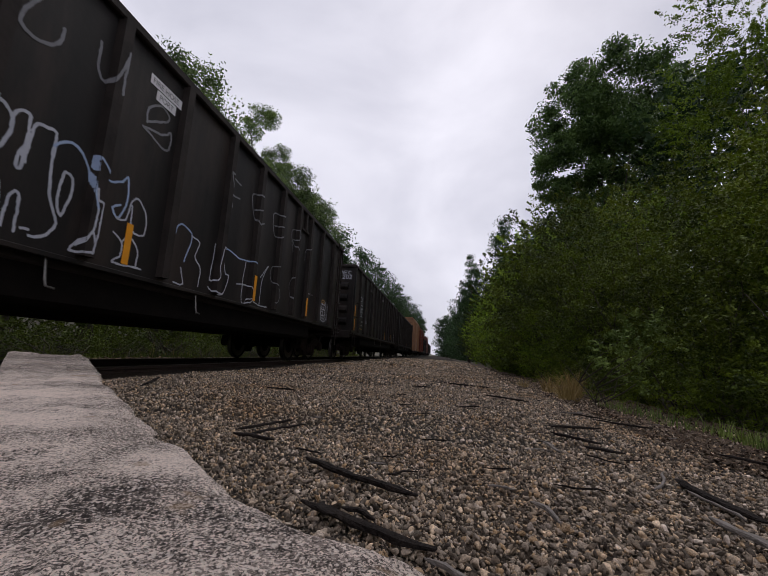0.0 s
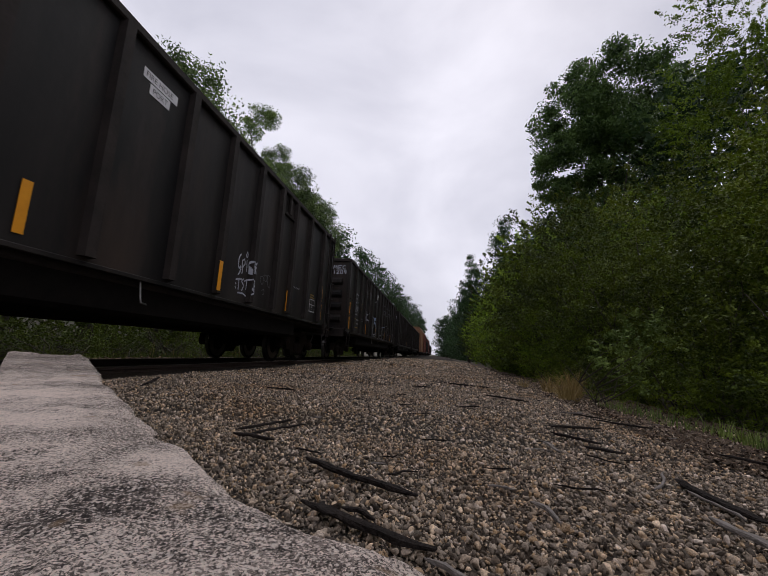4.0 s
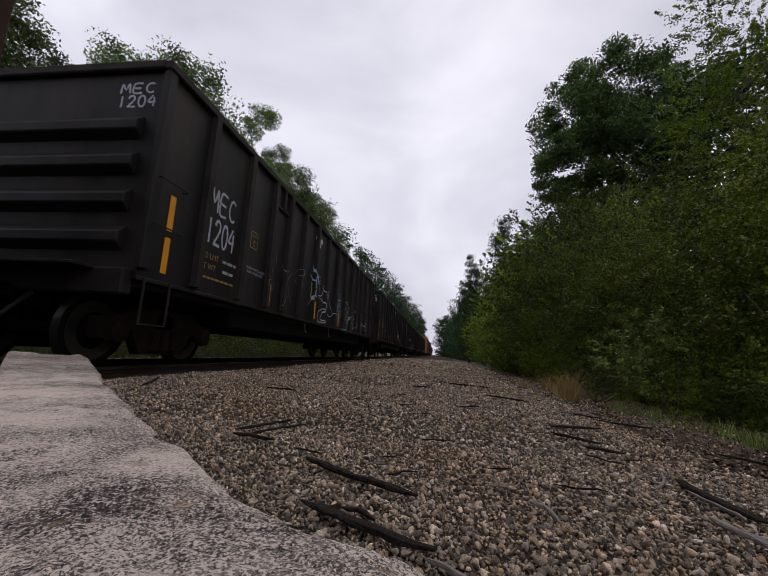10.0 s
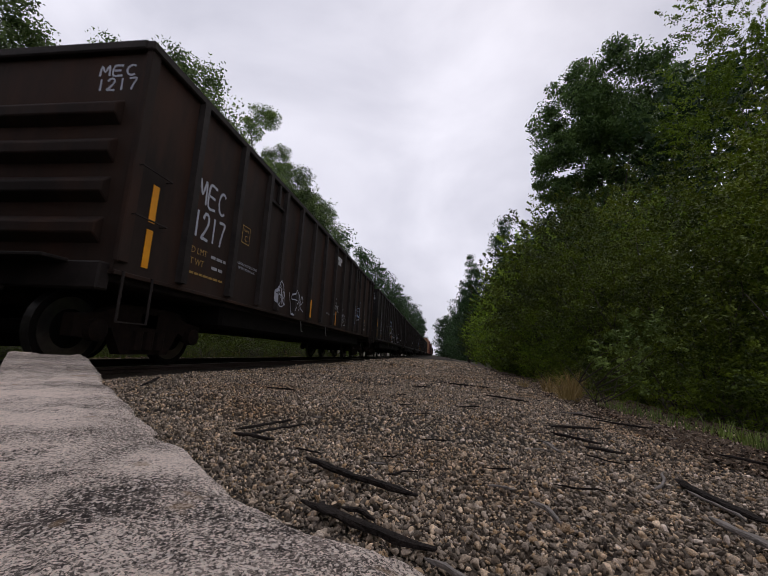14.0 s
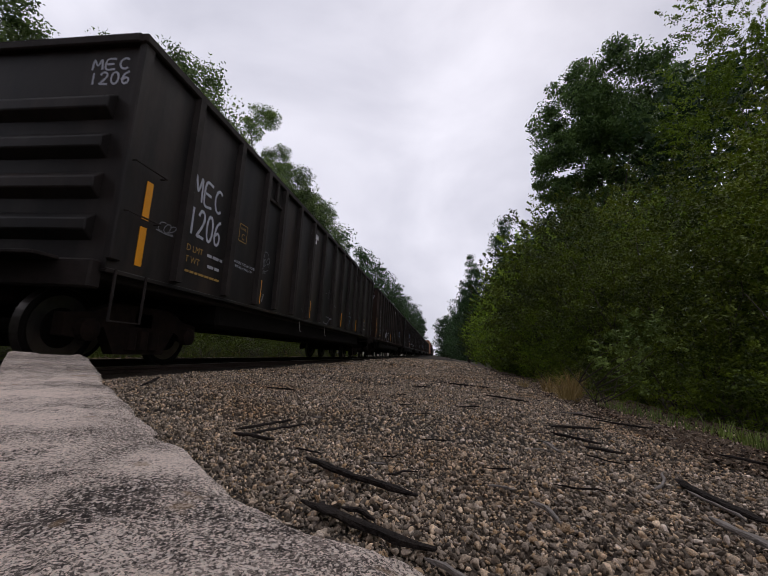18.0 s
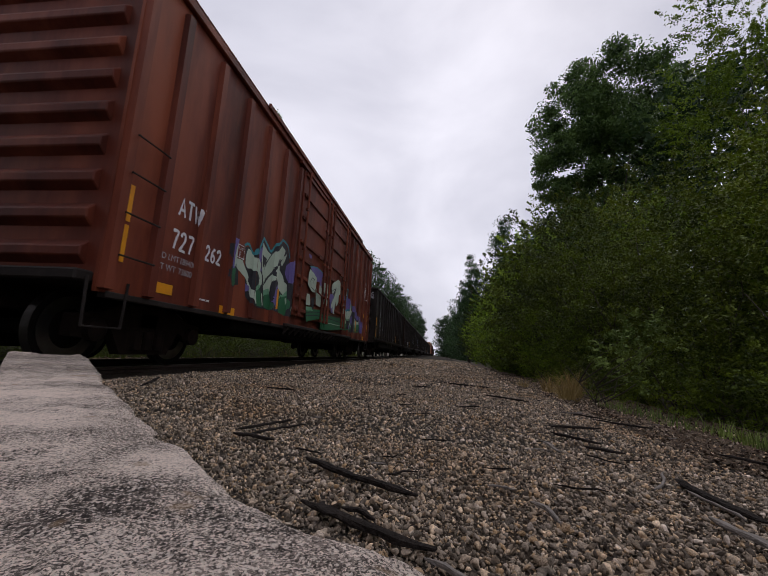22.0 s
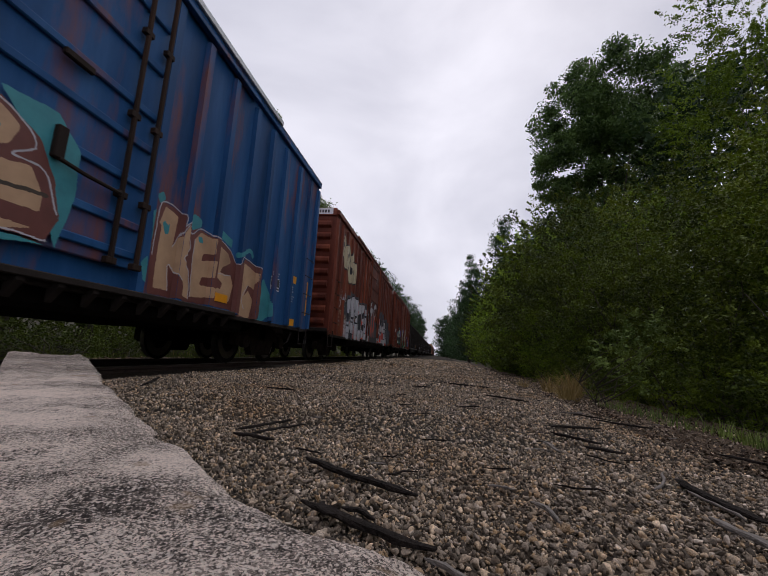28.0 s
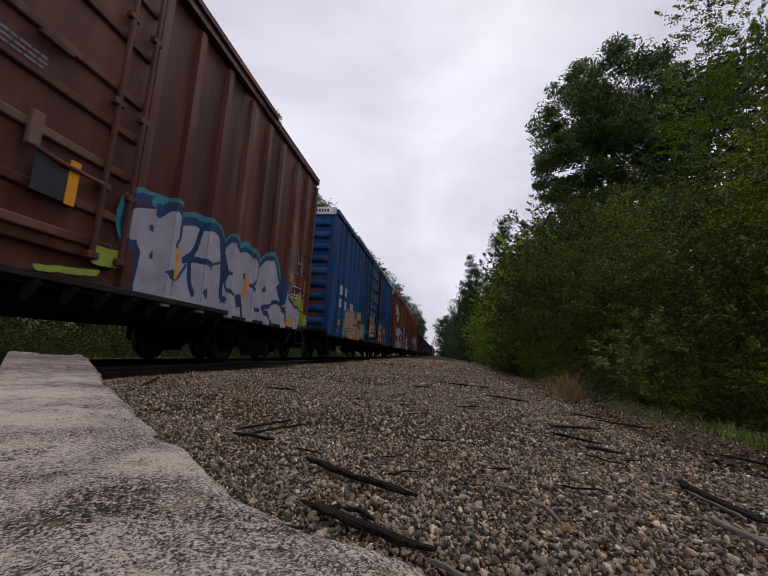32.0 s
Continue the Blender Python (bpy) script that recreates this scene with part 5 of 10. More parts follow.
line(tag_1204, 0, 0.028, (7.25, 1.56), (6.98, 1.5), (6.79, 1.41), (6.77, 1.28), (6.81, 1.15), (7.02, 1.15), (7.41, 1.16))
line(tag_1204, 0, 0.028, (7.71, 2.15), (7.56, 2.02), (7.71, 2), (7.87, 1.78), (8.29, 1.53), (8.14, 1.43), (7.88, 1.4), (7.69, 1.45))
line(tag_1204, 0, 0.022, (7.35, 1.78), (7.43, 1.9), (7.67, 2.05))
line(tag_1204, 0, 0.022, (8.1, 1.41), (8.38, 1.54), (8.64, 1.49), (8.78, 1.3))
line(tag_1204, 1, 0.018, (8.7, 2.1), (8.69, 1.91), (8.85, 1.68), (8.84, 1.41))
line(tag_1204, 1, 0.018, (8.79, 2.2), (8.79, 1.93), (8.96, 1.7), (8.94, 1.43))
line(tag_1204, 1, 0.018, (8.93, 2.08), (8.9, 1.96), (9.07, 1.73), (9.05, 1.45))
line(tag_1204, 1, 0.018, (9.02, 2.19), (9, 1.99), (9.18, 1.75), (9.16, 1.47))
line(tag_1204, 1, 0.018, (9.11, 2.3), (9.11, 2.02), (9.29, 1.78), (9.27, 1.49))
line(tag_1204, 1, 0.018, (8.69, 2.04), (9.29, 2.06), (8.79, 1.73), (9.41, 1.66), (8.94, 1.3))
line(tag_1204, 1, 0.020, (8.9, 2.43), (8.89, 2.23))
line(tag_1204, 0, 0.030, (9.65, 2.04), (10.1, 2.13), (10.51, 1.94))
line(tag_1204, 0, 0.034, (9.79, 2.1), (9.7, 1.57), (9.74, 1.13), (10.3, 1.15))
line(tag_1204, 0, 0.024, (9.8, 1.7), (10.1, 1.95), (10.11, 1.49), (10.33, 1.84), (10.29, 1.36), (10.54, 1.64), (10.41, 1.21))
line(tag_1204, 0, 0.022, (10.47, 1.93), (10.48, 1.54), (10.34, 1.16))
line(tag_1204, 0, 0.018, (11, 1.73), (10.73, 1.72), (10.68, 1.58), (10.94, 1.58), (11, 1.73), (11.18, 1.59))
line(tag_1204, 0, 0.018, (11.24, 1.88), (11.19, 1.53), (11.04, 1.38))
line(tag_1204, 0, 0.018, (11.22, 1.4), (11.37, 1.22), (11.5, 1.28))
fill(tag_1204, 3, (6, 2.14), (6.09, 2.12), (6.1, 2.02), (6.09, 1.88), (6.08, 1.76), (5.99, 1.67), (5.97, 1.75), (6.03, 1.88), (6.01, 2.01))
line(tag_1204, 2, 0.016, (5.14, 2.29), (5.19, 2.21), (5.1, 1.94), (5.14, 1.87))
line(tag_1204, 2, 0.016, (5.12, 1.96), (5.2, 1.94), (5.29, 1.9))
line(tag_1204, 2, 0.014, (5.2, 2.19), (5.28, 2.16), (5.35, 2.13), (5.45, 2.21), (5.41, 2.29), (5.31, 2.26), (5.21, 2.2))
line(tag_1204, 2, 0.014, (5.33, 2.16), (5.35, 2.16))
line(tag_1204, 2, 0.014, (4.83, 1.91), (4.96, 2.09))
line(tag_1204, 2, 0.012, (3.3, 1.77), (3.3, 1.56))
line(tag_1204, 2, 0.012, (3.27, 1.68), (3.4, 1.7))
line(tag_1204, 2, 0.012, (3.4, 1.78), (3.39, 1.59), (3.47, 1.67), (3.48, 1.58))
line(tag_1204, 2, 0.012, (3.6, 1.67), (3.58, 1.55), (3.67, 1.56), (3.69, 1.69))
line(tag_1204, 2, 0.012, (3.64, 2.29), (3.69, 2.17), (3.68, 2.01))
line(tag_1204, 2, 0.012, (3.45, 1.88), (3.55, 1.9), (3.56, 2))
line(tag_1204, 2, 0.014, (3.97, 2.01), (4.02, 2.14), (4.11, 1.99))
line(tag_1204, 2, 0.014, (4.21, 1.92), (4.32, 2.05), (4.25, 2.1), (4.16, 2.01))
line(tag_1204, 2, 0.016, (4.1, 1.26), (4.24, 1.54), (4.43, 1.92), (4.66, 2.1))
line(tag_1204, 2, 0.016, (4.4, 1.85), (4.49, 1.64), (4.69, 1.41))
line(tag_1204, 2, 0.014, (4.81, 2.16), (4.81, 1.96), (5.01, 1.89))
line(tag_1204, 2, 0.014, (4.83, 2.15), (5.13, 2.3), (5.23, 2.22), (5.02, 2.09))
line(tag_1217, 1, 0.020, (11.64, 2.15), (11.69, 1.99), (11.76, 1.67))
line(tag_1217, 1, 0.020, (11.64, 1.96), (11.7, 2.12), (11.78, 1.95), (11.78, 1.68), (11.8, 2.12))
line(tag_1217, 1, 0.020, (11.79, 2.17), (11.77, 1.91), (11.89, 1.71), (11.86, 2.06))
line(tag_1217, 1, 0.020, (11.72, 1.98), (11.87, 2.1), (11.83, 1.81), (11.96, 1.77))
line(tag_1217, 1, 0.020, (11.9, 2.15), (11.92, 1.86), (11.9, 1.69))
line(tag_1217, 0, 0.022, (11.93, 2.15), (12.01, 2.11), (12.1, 2.02))
line(tag_1217, 0, 0.018, (11.72, 1.59), (11.78, 1.69), (11.89, 1.69))
line(tag_1217, 1, 0.022, (12.06, 1.98), (12.01, 1.76), (12.02, 1.46), (11.9, 1.68))
line(tag_1217, 1, 0.022, (11.9, 1.68), (12, 1.29))
line(tag_1217, 0, 0.020, (12.09, 1.85), (12.1, 1.82))
line(tag_1217, 0, 0.020, (12.11, 1.79), (12.12, 1.7))
line(tag_1217, 0, 0.020, (11.65, 1.73), (11.68, 1.81))
line(tag_1217, 1, 0.060, (11.81, 2.33), (11.84, 2.23))
line(tag_1217, 1, 0.017, (12.27, 2.21), (12.32, 2.04), (12.39, 1.71))
line(tag_1217, 1, 0.017, (12.26, 2), (12.34, 2.17), (12.43, 1.99), (12.42, 1.72), (12.46, 2.18))
line(tag_1217, 1, 0.017, (12.45, 2.22), (12.42, 1.95), (12.56, 1.75), (12.53, 2.11))
line(tag_1217, 1, 0.017, (12.36, 2.02), (12.54, 2.15), (12.49, 1.85), (12.65, 1.82))
line(tag_1217, 1, 0.017, (12.59, 2.21), (12.6, 1.9), (12.57, 1.73))
line(tag_1217, 0, 0.019, (12.62, 2.21), (12.72, 2.17), (12.83, 2.08))
line(tag_1217, 0, 0.015, (12.34, 1.62), (12.42, 1.73), (12.55, 1.73))
line(tag_1217, 1, 0.019, (12.77, 2.03), (12.71, 1.81), (12.7, 1.49), (12.57, 1.72))
line(tag_1217, 1, 0.019, (12.57, 1.72), (12.67, 1.31))
line(tag_1217, 0, 0.017, (12.8, 1.9), (12.82, 1.87))
line(tag_1217, 0, 0.017, (12.83, 1.84), (12.84, 1.75))
line(tag_1217, 0, 0.017, (12.26, 1.77), (12.3, 1.86))
line(tag_1217, 1, 0.052, (12.48, 2.39), (12.52, 2.28))
line(tag_1217, 0, 0.022, (8.67, 1.78), (8.73, 1.84), (8.78, 1.75), (8.65, 1.57), (8.76, 1.64))
line(tag_1217, 0, 0.022, (8.86, 1.75), (8.93, 1.83), (8.99, 1.76), (8.9, 1.7), (8.86, 1.75))
line(tag_1217, 0, 0.022, (8.97, 1.89), (9.03, 1.68))
line(tag_1217, 0, 0.022, (9.01, 1.78), (9.11, 1.84), (9.16, 1.68))
line(tag_1217, 0, 0.022, (9.15, 1.72), (9.26, 1.83), (9.18, 1.83), (9.16, 1.68), (9.32, 1.63))
line(tag_1217, 0, 0.022, (8.67, 1.44), (8.83, 1.57), (8.81, 1.48))
line(tag_1217, 0, 0.022, (8.91, 2.01), (8.97, 2.06))
line(tag_1217, 0, 0.022, (8.93, 1.92), (8.98, 1.91))
line(tag_1217, 0, 0.022, (8.8, 1.76), (8.76, 1.55))
line(tag_1217, 0, 0.020, (9.57, 1.24), (9.59, 1.58), (9.7, 1.23), (9.73, 1.55), (9.83, 1.23))
line(tag_1217, 0, 0.020, (9.74, 1.91), (9.82, 1.78), (9.67, 1.71), (9.96, 1.81))
line(tag_1217, 0, 0.020, (9.82, 1.73), (9.91, 1.22))
line(tag_1217, 0, 0.020, (10.02, 1.4), (9.9, 1.54), (10.11, 1.64), (10.17, 1.43), (9.99, 1.34))
line(tag_1217, 0, 0.020, (10.11, 1.64), (10.38, 1.48), (10.33, 1.29), (10.14, 1.26))
line(tag_1217, 0, 0.020, (9.55, 1.5), (9.69, 1.64), (9.85, 1.36))
line(tag_1217, 2, 0.010, (7.88, 1.52), (7.89, 1.46), (7.93, 1.48), (7.92, 1.52))
line(tag_1217, 2, 0.010, (7.94, 1.51), (7.95, 1.45), (7.99, 1.47), (7.98, 1.51))
line(tag_1217, 2, 0.010, (8, 1.51), (8.01, 1.45), (8.05, 1.47), (8.04, 1.51))
line(tag_1217, 2, 0.010, (8.08, 1.5), (8.08, 1.44), (8.12, 1.46), (8.11, 1.5))
line(tag_1217, 2, 0.010, (8.14, 1.5), (8.14, 1.44), (8.19, 1.46), (8.18, 1.5))
line(tag_1217, 2, 0.010, (8.21, 1.49), (8.21, 1.43), (8.26, 1.45), (8.24, 1.5))
line(tag_1217, 2, 0.008, (13.5, 2.03), (13.58, 2), (13.58, 1.87), (13.49, 1.91), (13.5, 2.03))
line(tag_1217, 2, 0.008, (13.64, 2.09), (13.73, 2.06), (13.71, 1.91), (13.64, 1.96), (13.64, 2.09))
line(tag_1217, 2, 0.008, (13.8, 2.15), (13.88, 2.12), (13.85, 1.96), (13.79, 2.02), (13.8, 2.15))
line(tag_1217, 2, 0.008, (13.47, 2.12), (13.71, 2.26), (13.95, 2.23), (13.96, 1.94), (13.77, 1.77), (13.56, 1.81), (13.47, 2.12))
line(tag_1217, 0, 0.024, (4.08, 1.51), (4.17, 1.75), (4.44, 1.77), (4.58, 1.54), (4.58, 1.29), (4.31, 1.24), (4.11, 1.28), (4.08, 1.51))
line(tag_1217, 0, 0.024, (4.19, 1.66), (4.11, 1.49), (4.28, 1.45), (4.18, 1.26))
line(tag_1217, 0, 0.024, (4.29, 1.58), (4.38, 1.65), (4.43, 1.5), (4.35, 1.42), (4.29, 1.58))
line(tag_1217, 0, 0.024, (4.43, 1.63), (4.47, 1.31))
line(tag_1217, 0, 0.022, (4.5, 1.42), (4.62, 1.5), (4.54, 1.6), (4.51, 1.39), (4.66, 1.31))
line(tag_1217, 0, 0.024, (4.88, 1.63), (5.08, 1.13))
line(tag_1217, 0, 0.024, (5.15, 1.72), (5.03, 1.51), (5.28, 1.46), (5.12, 1.23))
line(tag_1217, 0, 0.024, (5.31, 1.62), (5.44, 1.71), (5.52, 1.52), (5.39, 1.43), (5.31, 1.62))
line(tag_1217, 0, 0.024, (5.53, 1.68), (5.57, 1.29))
line(tag_1217, 0, 0.022, (5.62, 1.42), (5.81, 1.53), (5.69, 1.65), (5.63, 1.39), (5.86, 1.28))
line(tag_1206, 2, 0.010, (3.38, 2.12), (3.36, 2.02), (3.38, 1.86))
line(tag_1206, 2, 0.010, (3.5, 2.18), (3.63, 2.22), (3.74, 2.15), (3.79, 2.03), (3.77, 1.94))
line(tag_1206, 2, 0.012, (3.43, 2.09), (3.41, 2.02), (3.47, 1.99), (3.51, 2.06), (3.47, 2.11), (3.43, 2.09))
line(tag_1206, 2, 0.012, (3.52, 2), (3.52, 1.92), (3.59, 1.92), (3.64, 1.99), (3.62, 2.06), (3.55, 2.04), (3.52, 2))
line(tag_1206, 2, 0.012, (3.67, 2.06), (3.69, 1.98), (3.76, 1.99), (3.78, 2.08), (3.71, 2.11), (3.67, 2.06))
line(tag_1206, 2, 0.010, (3.56, 2.04), (3.57, 1.85), (3.6, 1.84))
line(tag_1206, 2, 0.010, (3.36, 1.82), (3.51, 1.89))
line(tag_1206, 2, 0.010, (3.45, 1.79), (3.58, 1.81), (3.76, 1.87))
line(tag_1206, 2, 0.010, (3.52, 1.77), (3.68, 1.81))
line(tag_1206, 2, 0.060, (3.39, 1.43), (3.42, 1.31), (3.52, 1.25))
line(tag_1206, 2, 0.050, (3.66, 1.36), (3.62, 1.25))
line(tag_1206, 2, 0.030, (4.31, 1.39), (4.34, 1.28))
line(tag_1206, 2, 0.012, (7.82, 2.05), (8.3, 2.13), (8.11, 1.93), (8.17, 2.2))
line(tag_1206, 2, 0.030, (7.79, 1.18), (8.13, 1.15), (8.39, 1.33), (7.99, 1.36))
line(tag_1206, 2, 0.018, (8.82, 1.8), (9.04, 1.76))
line(tag_1206, 1, 0.018, (10.92, 1.89), (11.26, 1.63), (11.02, 1.3))
line(tag_1206, 1, 0.018, (10.79, 1.67), (11.39, 1.65))
line(tag_1206, 2, 0.010, (5.85, 1.35), (5.96, 1.29), (5.9, 1.26))
mural(cars[2][0], "gondola", -HG + 5.0, HG - 1.9, 1.10, 3.4, artist(tag_1209, HG), PAINTS, 0.006)
mural(cars[3][0], "gondola", -HG + 9.9, -HG + 11.7, 1.15, 2.1, artist(tag_1218, HG), PAINTS, 0.006)
mural(cars[4][0], "gondola", -HG + 3.1, -HG + 13.7, 1.08, 2.75, artist(tag_1204, HG), PAINTS, 0.006)
mural(cars[5][0], "gondola", -HG + 3.9, -HG + 14.2, 1.08, 2.5, artist(tag_1217, HG), PAINTS, 0.006)
mural(cars[6][0], "gondola", -HG + 3.0, -HG + 11.6, 1.10, 2.4, artist(tag_1206, HG), PAINTS, 0.006)


def tag(car, seed, s0, s1, z0, z1, width, mat, words_on="white spray-painted tag"):
    """An unreadable tag of overlapping hooks, loops and stems."""
    rg = random.Random(seed)
    n = max(3, int((s1 - s0) / 0.17))
    w, h = (s1 - s0) / n, z1 - z0
    lines = []
    for k in range(n):
        y, g = s0 + k * w - HG, rg.choice(("hook", "S", "U", "N", "2", "R", "6", "O", "K"))
        for l in GLYPH[g]:
            lines.append([(y + a * w * 1.15 + b * 0.06, z0 + (0.12 * rg.random() + 0.8 * b) * h) for a, b in l])
    lines.append([(s0 - HG, z0 + 0.05 * h), (s0 - HG + (s1 - s0) * 0.6, z0 - 0.02 * h), (s1 - HG, z0 + 0.15 * h)])
    strokes(car, "gondola", lines, width, mat, words_on, seed=seed)


c = cars[2][0]
strokes(c, "gondola", row("ON", -HG + 3.35, 1.78, 0.22, 0.48, 0.1), 0.045, P_CHALK, "white spray-painted letters")
strokes(c, "gondola", row("K", -HG + 3.95, 1.75, 0.26, 0.52), 0.045, P_CHALK, "white spray-painted letters")
strokes(c, "gondola", row("S", -HG + 4.30, 1.30, 0.34, 0.85), 0.05, P_CHALK, "white spray-painted letters")
strokes(c, "gondola", row("D", -HG + 3.75, 2.92, 0.30, 0.34) + row("D", -HG + 4.62, 2.90, 0.30, 0.34), 0.035, P_DIM, "thin worn white spray-painted letter")
tag(c, 41, 13.9, 14.5, 1.2, 1.85, 0.025, P_CHALK)
c = cars[6][0]
tag(c, 57, 0.62, 0.92, 1.70, 1.86, 0.014, P_DIM, "worn white spray-painted tag")

# ---- the boxcars ----
HB = BL / 2


def form_of(car):
    return "double" if car == red else "single"


def box_marks(car, number, z, mats=None):
    ink, ink2 = mats or (M_WHITE, M_WHITE)
    for i, g in enumerate(number[:3]):
        strokes(car, form_of(car), row(g, -HB + (1.24 + i * 0.16 if car is red else 1.08 + i * 0.185), z, 0.115, 0.24), 0.040, ink, "white stencilled car number", lift=0.006)
    for i, g in enumerate(number[3:]):
        strokes(car, form_of(car), row(g, -HB + 1.97 + i * 0.15, z + (0.02 if car is red else -0.03), 0.110, 0.21), 0.040, ink, "white stencilled car number", lift=0.006)
    words(car, form_of(car), "LD LMT", -HB + 1.04, z - 0.17, 0.115, M_FADEWHITE, 0.006)
    words(car, form_of(car), "LT WT", -HB + 1.04, z - 0.31, 0.115, M_FADEWHITE, 0.006)


for cr in (red, red2):
    for i, lines in enumerate(([[(0, 0), (0.5, 1), (1, 0)], [(0.2, 0.35), (0.8, 0.35)]], [[(0, 1), (1, 1)], [(0.5, 1), (0.5, 0)]], [[(0, 1), (0.28, 0), (0.5, 0.8), (0.72, 0), (1, 1)]]) if cr is red else ([[(0, 0), (0.5, 1), (1, 0)], [(0.2, 0.35), (0.8, 0.35)]], [ellipse(0.5, 0.5, 0.5, 0.5)])):
        strokes(cr, form_of(cr), [[(-HB + (1.30 + i * 0.165 + a * 0.125 if cr is red else 1.06 + i * 0.21 + a * 0.155), (2.03 if cr is red else 1.87) + b * 0.24) for a, b in l] for l in lines], 0.040, M_WHITE, "white stencilled reporting mark", lift=0.006, round_it=False)
strokes(red2, "single", row("K", -HB + 1.98, 1.80, 0.13, 0.20), 0.035, M_WHITE, "white stencilled reporting mark", lift=0.006)
box_marks(red, "727262", 1.57)
box_marks(red2, "727941", 1.50, (P_CREAM, P_CREAM))
words(red, "double", "189400", -HB + 1.44, 1.40, 0.115, M_FADEWHITE, 0.006)
words(red, "double", "73600", -HB + 1.44, 1.26, 0.115, M_FADEWHITE, 0.006)
words(red2, "single", "195000", -HB + 2.02, 1.31, 0.095, P_UMBER, 0.007)
words(red2, "single", "73000", -HB + 2.05, 1.17, 0.095, P_UMBER, 0.007)
for cr in (red, red2, blue, brown):
    if cr is not red2:
        patch(cr, form_of(cr), -HB + 1.03, -HB + 1.38, 0.96, 1.09, M_YELLOW, label="yellow warning plate", lift=0.005)
        bars(cr, form_of(cr), -HB + 1.06, 1.06, 0.28, 0.03, 2, P_DARK)
        patch(cr, form_of(cr), -HB + 13.86, -HB + 14.34, 1.88, 2.05, M_YELLOW, label="yellow warning plate")
        patch(cr, form_of(cr), -HB + 13.90, -HB + 14.40, 0.88, 1.04, M_YELLOW, "reflector", "yellow reflector", 0.006)
        patch(cr, form_of(cr), -HB + 2.52, -HB + 2.66, 0.84, 0.98, M_YELLOW, "reflector", "yellow reflector", 0.006)
        patch(cr, form_of(cr), -HB + 2.77, -HB + 2.98, 0.84, 0.98, M_YELLOW, "reflector", "yellow reflector", 0.006)
        for q in {red: (4.62, 10.30, 12.58), blue: (), brown: (10.15, 12.08)}[cr]:
            patch(cr, form_of(cr), -HB + q, -HB + q + 0.10, 1.17, 1.60, M_YELLOW, "reflector", "yellow reflector", {10.30: 0.02, 10.15: 0.05}.get(q, 0.008))
    for z in (1.20, 1.66):
        patch(cr, form_of(cr), -HB + 0.46, -HB + 0.53, z, z + 0.42, M_YELLOW, "reflector", "yellow reflector", 0.006)
        patch(cr, form_of(cr), HB - 0.30, HB - 0.23, z, z + 0.42, M_YELLOW, "reflector", "yellow reflector", 0.006)
    p = 14.28 if cr is brown else 12.94
    patch(cr, form_of(cr), -HB + p, -HB + p + 0.42, 1.55, 1.80, P_DARK, "data_panel", "black data panel", 0.006)
    strokes(cr, form_of(cr), frame_lines(-HB + p, -HB + p + 0.42, 1.55, 1.80) + [[(-HB + p + 0.21, 1.60), (-HB + p + 0.21, 1.80)], [(-HB + p, 1.61), (-HB + p + 0.42, 1.61)]], 0.022, M_WHITE, "white-framed data panel", lift=0.010, round_it=False)
    bars(cr, form_of(cr), -HB + p + 0.01, 1.90, 0.34, 0.032, 2, M_FADEWHITE)
    bars(cr, form_of(cr), -HB + 13.86, 1.78, 0.36, 0.035, 7, M_FADEWHITE)
    bars(cr, form_of(cr), -HB + 1.80, 1.00, 0.42, 0.032, 1, M_WHITE)
for cr, z in ((red, 1.84), (red2, 1.55)):
    a, b, k = (-HB + 2.82, -HB + 3.10, 0.75) if cr is red else (-HB + 3.80, -HB + 3.98, 0.5)
    patch(cr, form_of(cr), a, b, z, z + 0.34 * k, M_OXIDE, label="square clearance plate", lift=0.007)
    strokes(cr, form_of(cr), frame_lines(a + 0.02, b - 0.02, z + 0.02, z + 0.32 * k), 0.018 * k, M_WHITE, "square clearance plate", lift=0.011, round_it=False)
    words(cr, form_of(cr), "PLATE", a + 0.045, z + 0.21 * k, 0.085 * k, M_WHITE, 0.011)
    words(cr, form_of(cr), "F", a + 0.12 * k, z + 0.05 * k, 0.17 * k, M_WHITE, 0.011)
for k, text in enumerate(("CLOSE AND LOCK", "DOORS BEFORE", "MOVING CAR")):
    words(red2, "single", text, -HB + 7.86, 4.10 - 0.13 * k, 0.085, M_FADEWHITE, 0.009)
bars(brown, "single", 0.1, 2.66, 0.36, 0.03, 3, P_DIM)
P_FADE = spray("pale_green_spray", (0.11, 0.27, 0.16), (0.17, 0.35, 0.22))
COLS = [P_MINT, P_GREEN, P_PURPLE, P_DARK, P_TEAL, M_WHITE, P_FADE]
red_front, red_rear, red_door = [], [], []
fill(red_front, 3, (10.12, 2.11), (10.39, 2.27), (10.51, 2.41), (10.83, 2.59), (10.94, 2.57), (10.88, 2.36), (10.64, 2.07), (10.66, 1.88), (10.92, 1.84), (11.14, 1.9), (11.29, 2.05), (11.5, 2.21), (11.67, 2.02), (11.85, 1.89), (12.13, 1.89), (12.38, 1.72), (12.87, 1.71), (13.32, 1.66), (13.48, 1.27), (12.75, 1.14), (12.3, 1.1), (11.58, 1.08), (11.03, 1.18), (10.56, 1.16), (10.32, 1.45), (10.17, 1.54), (10.13, 1.62))
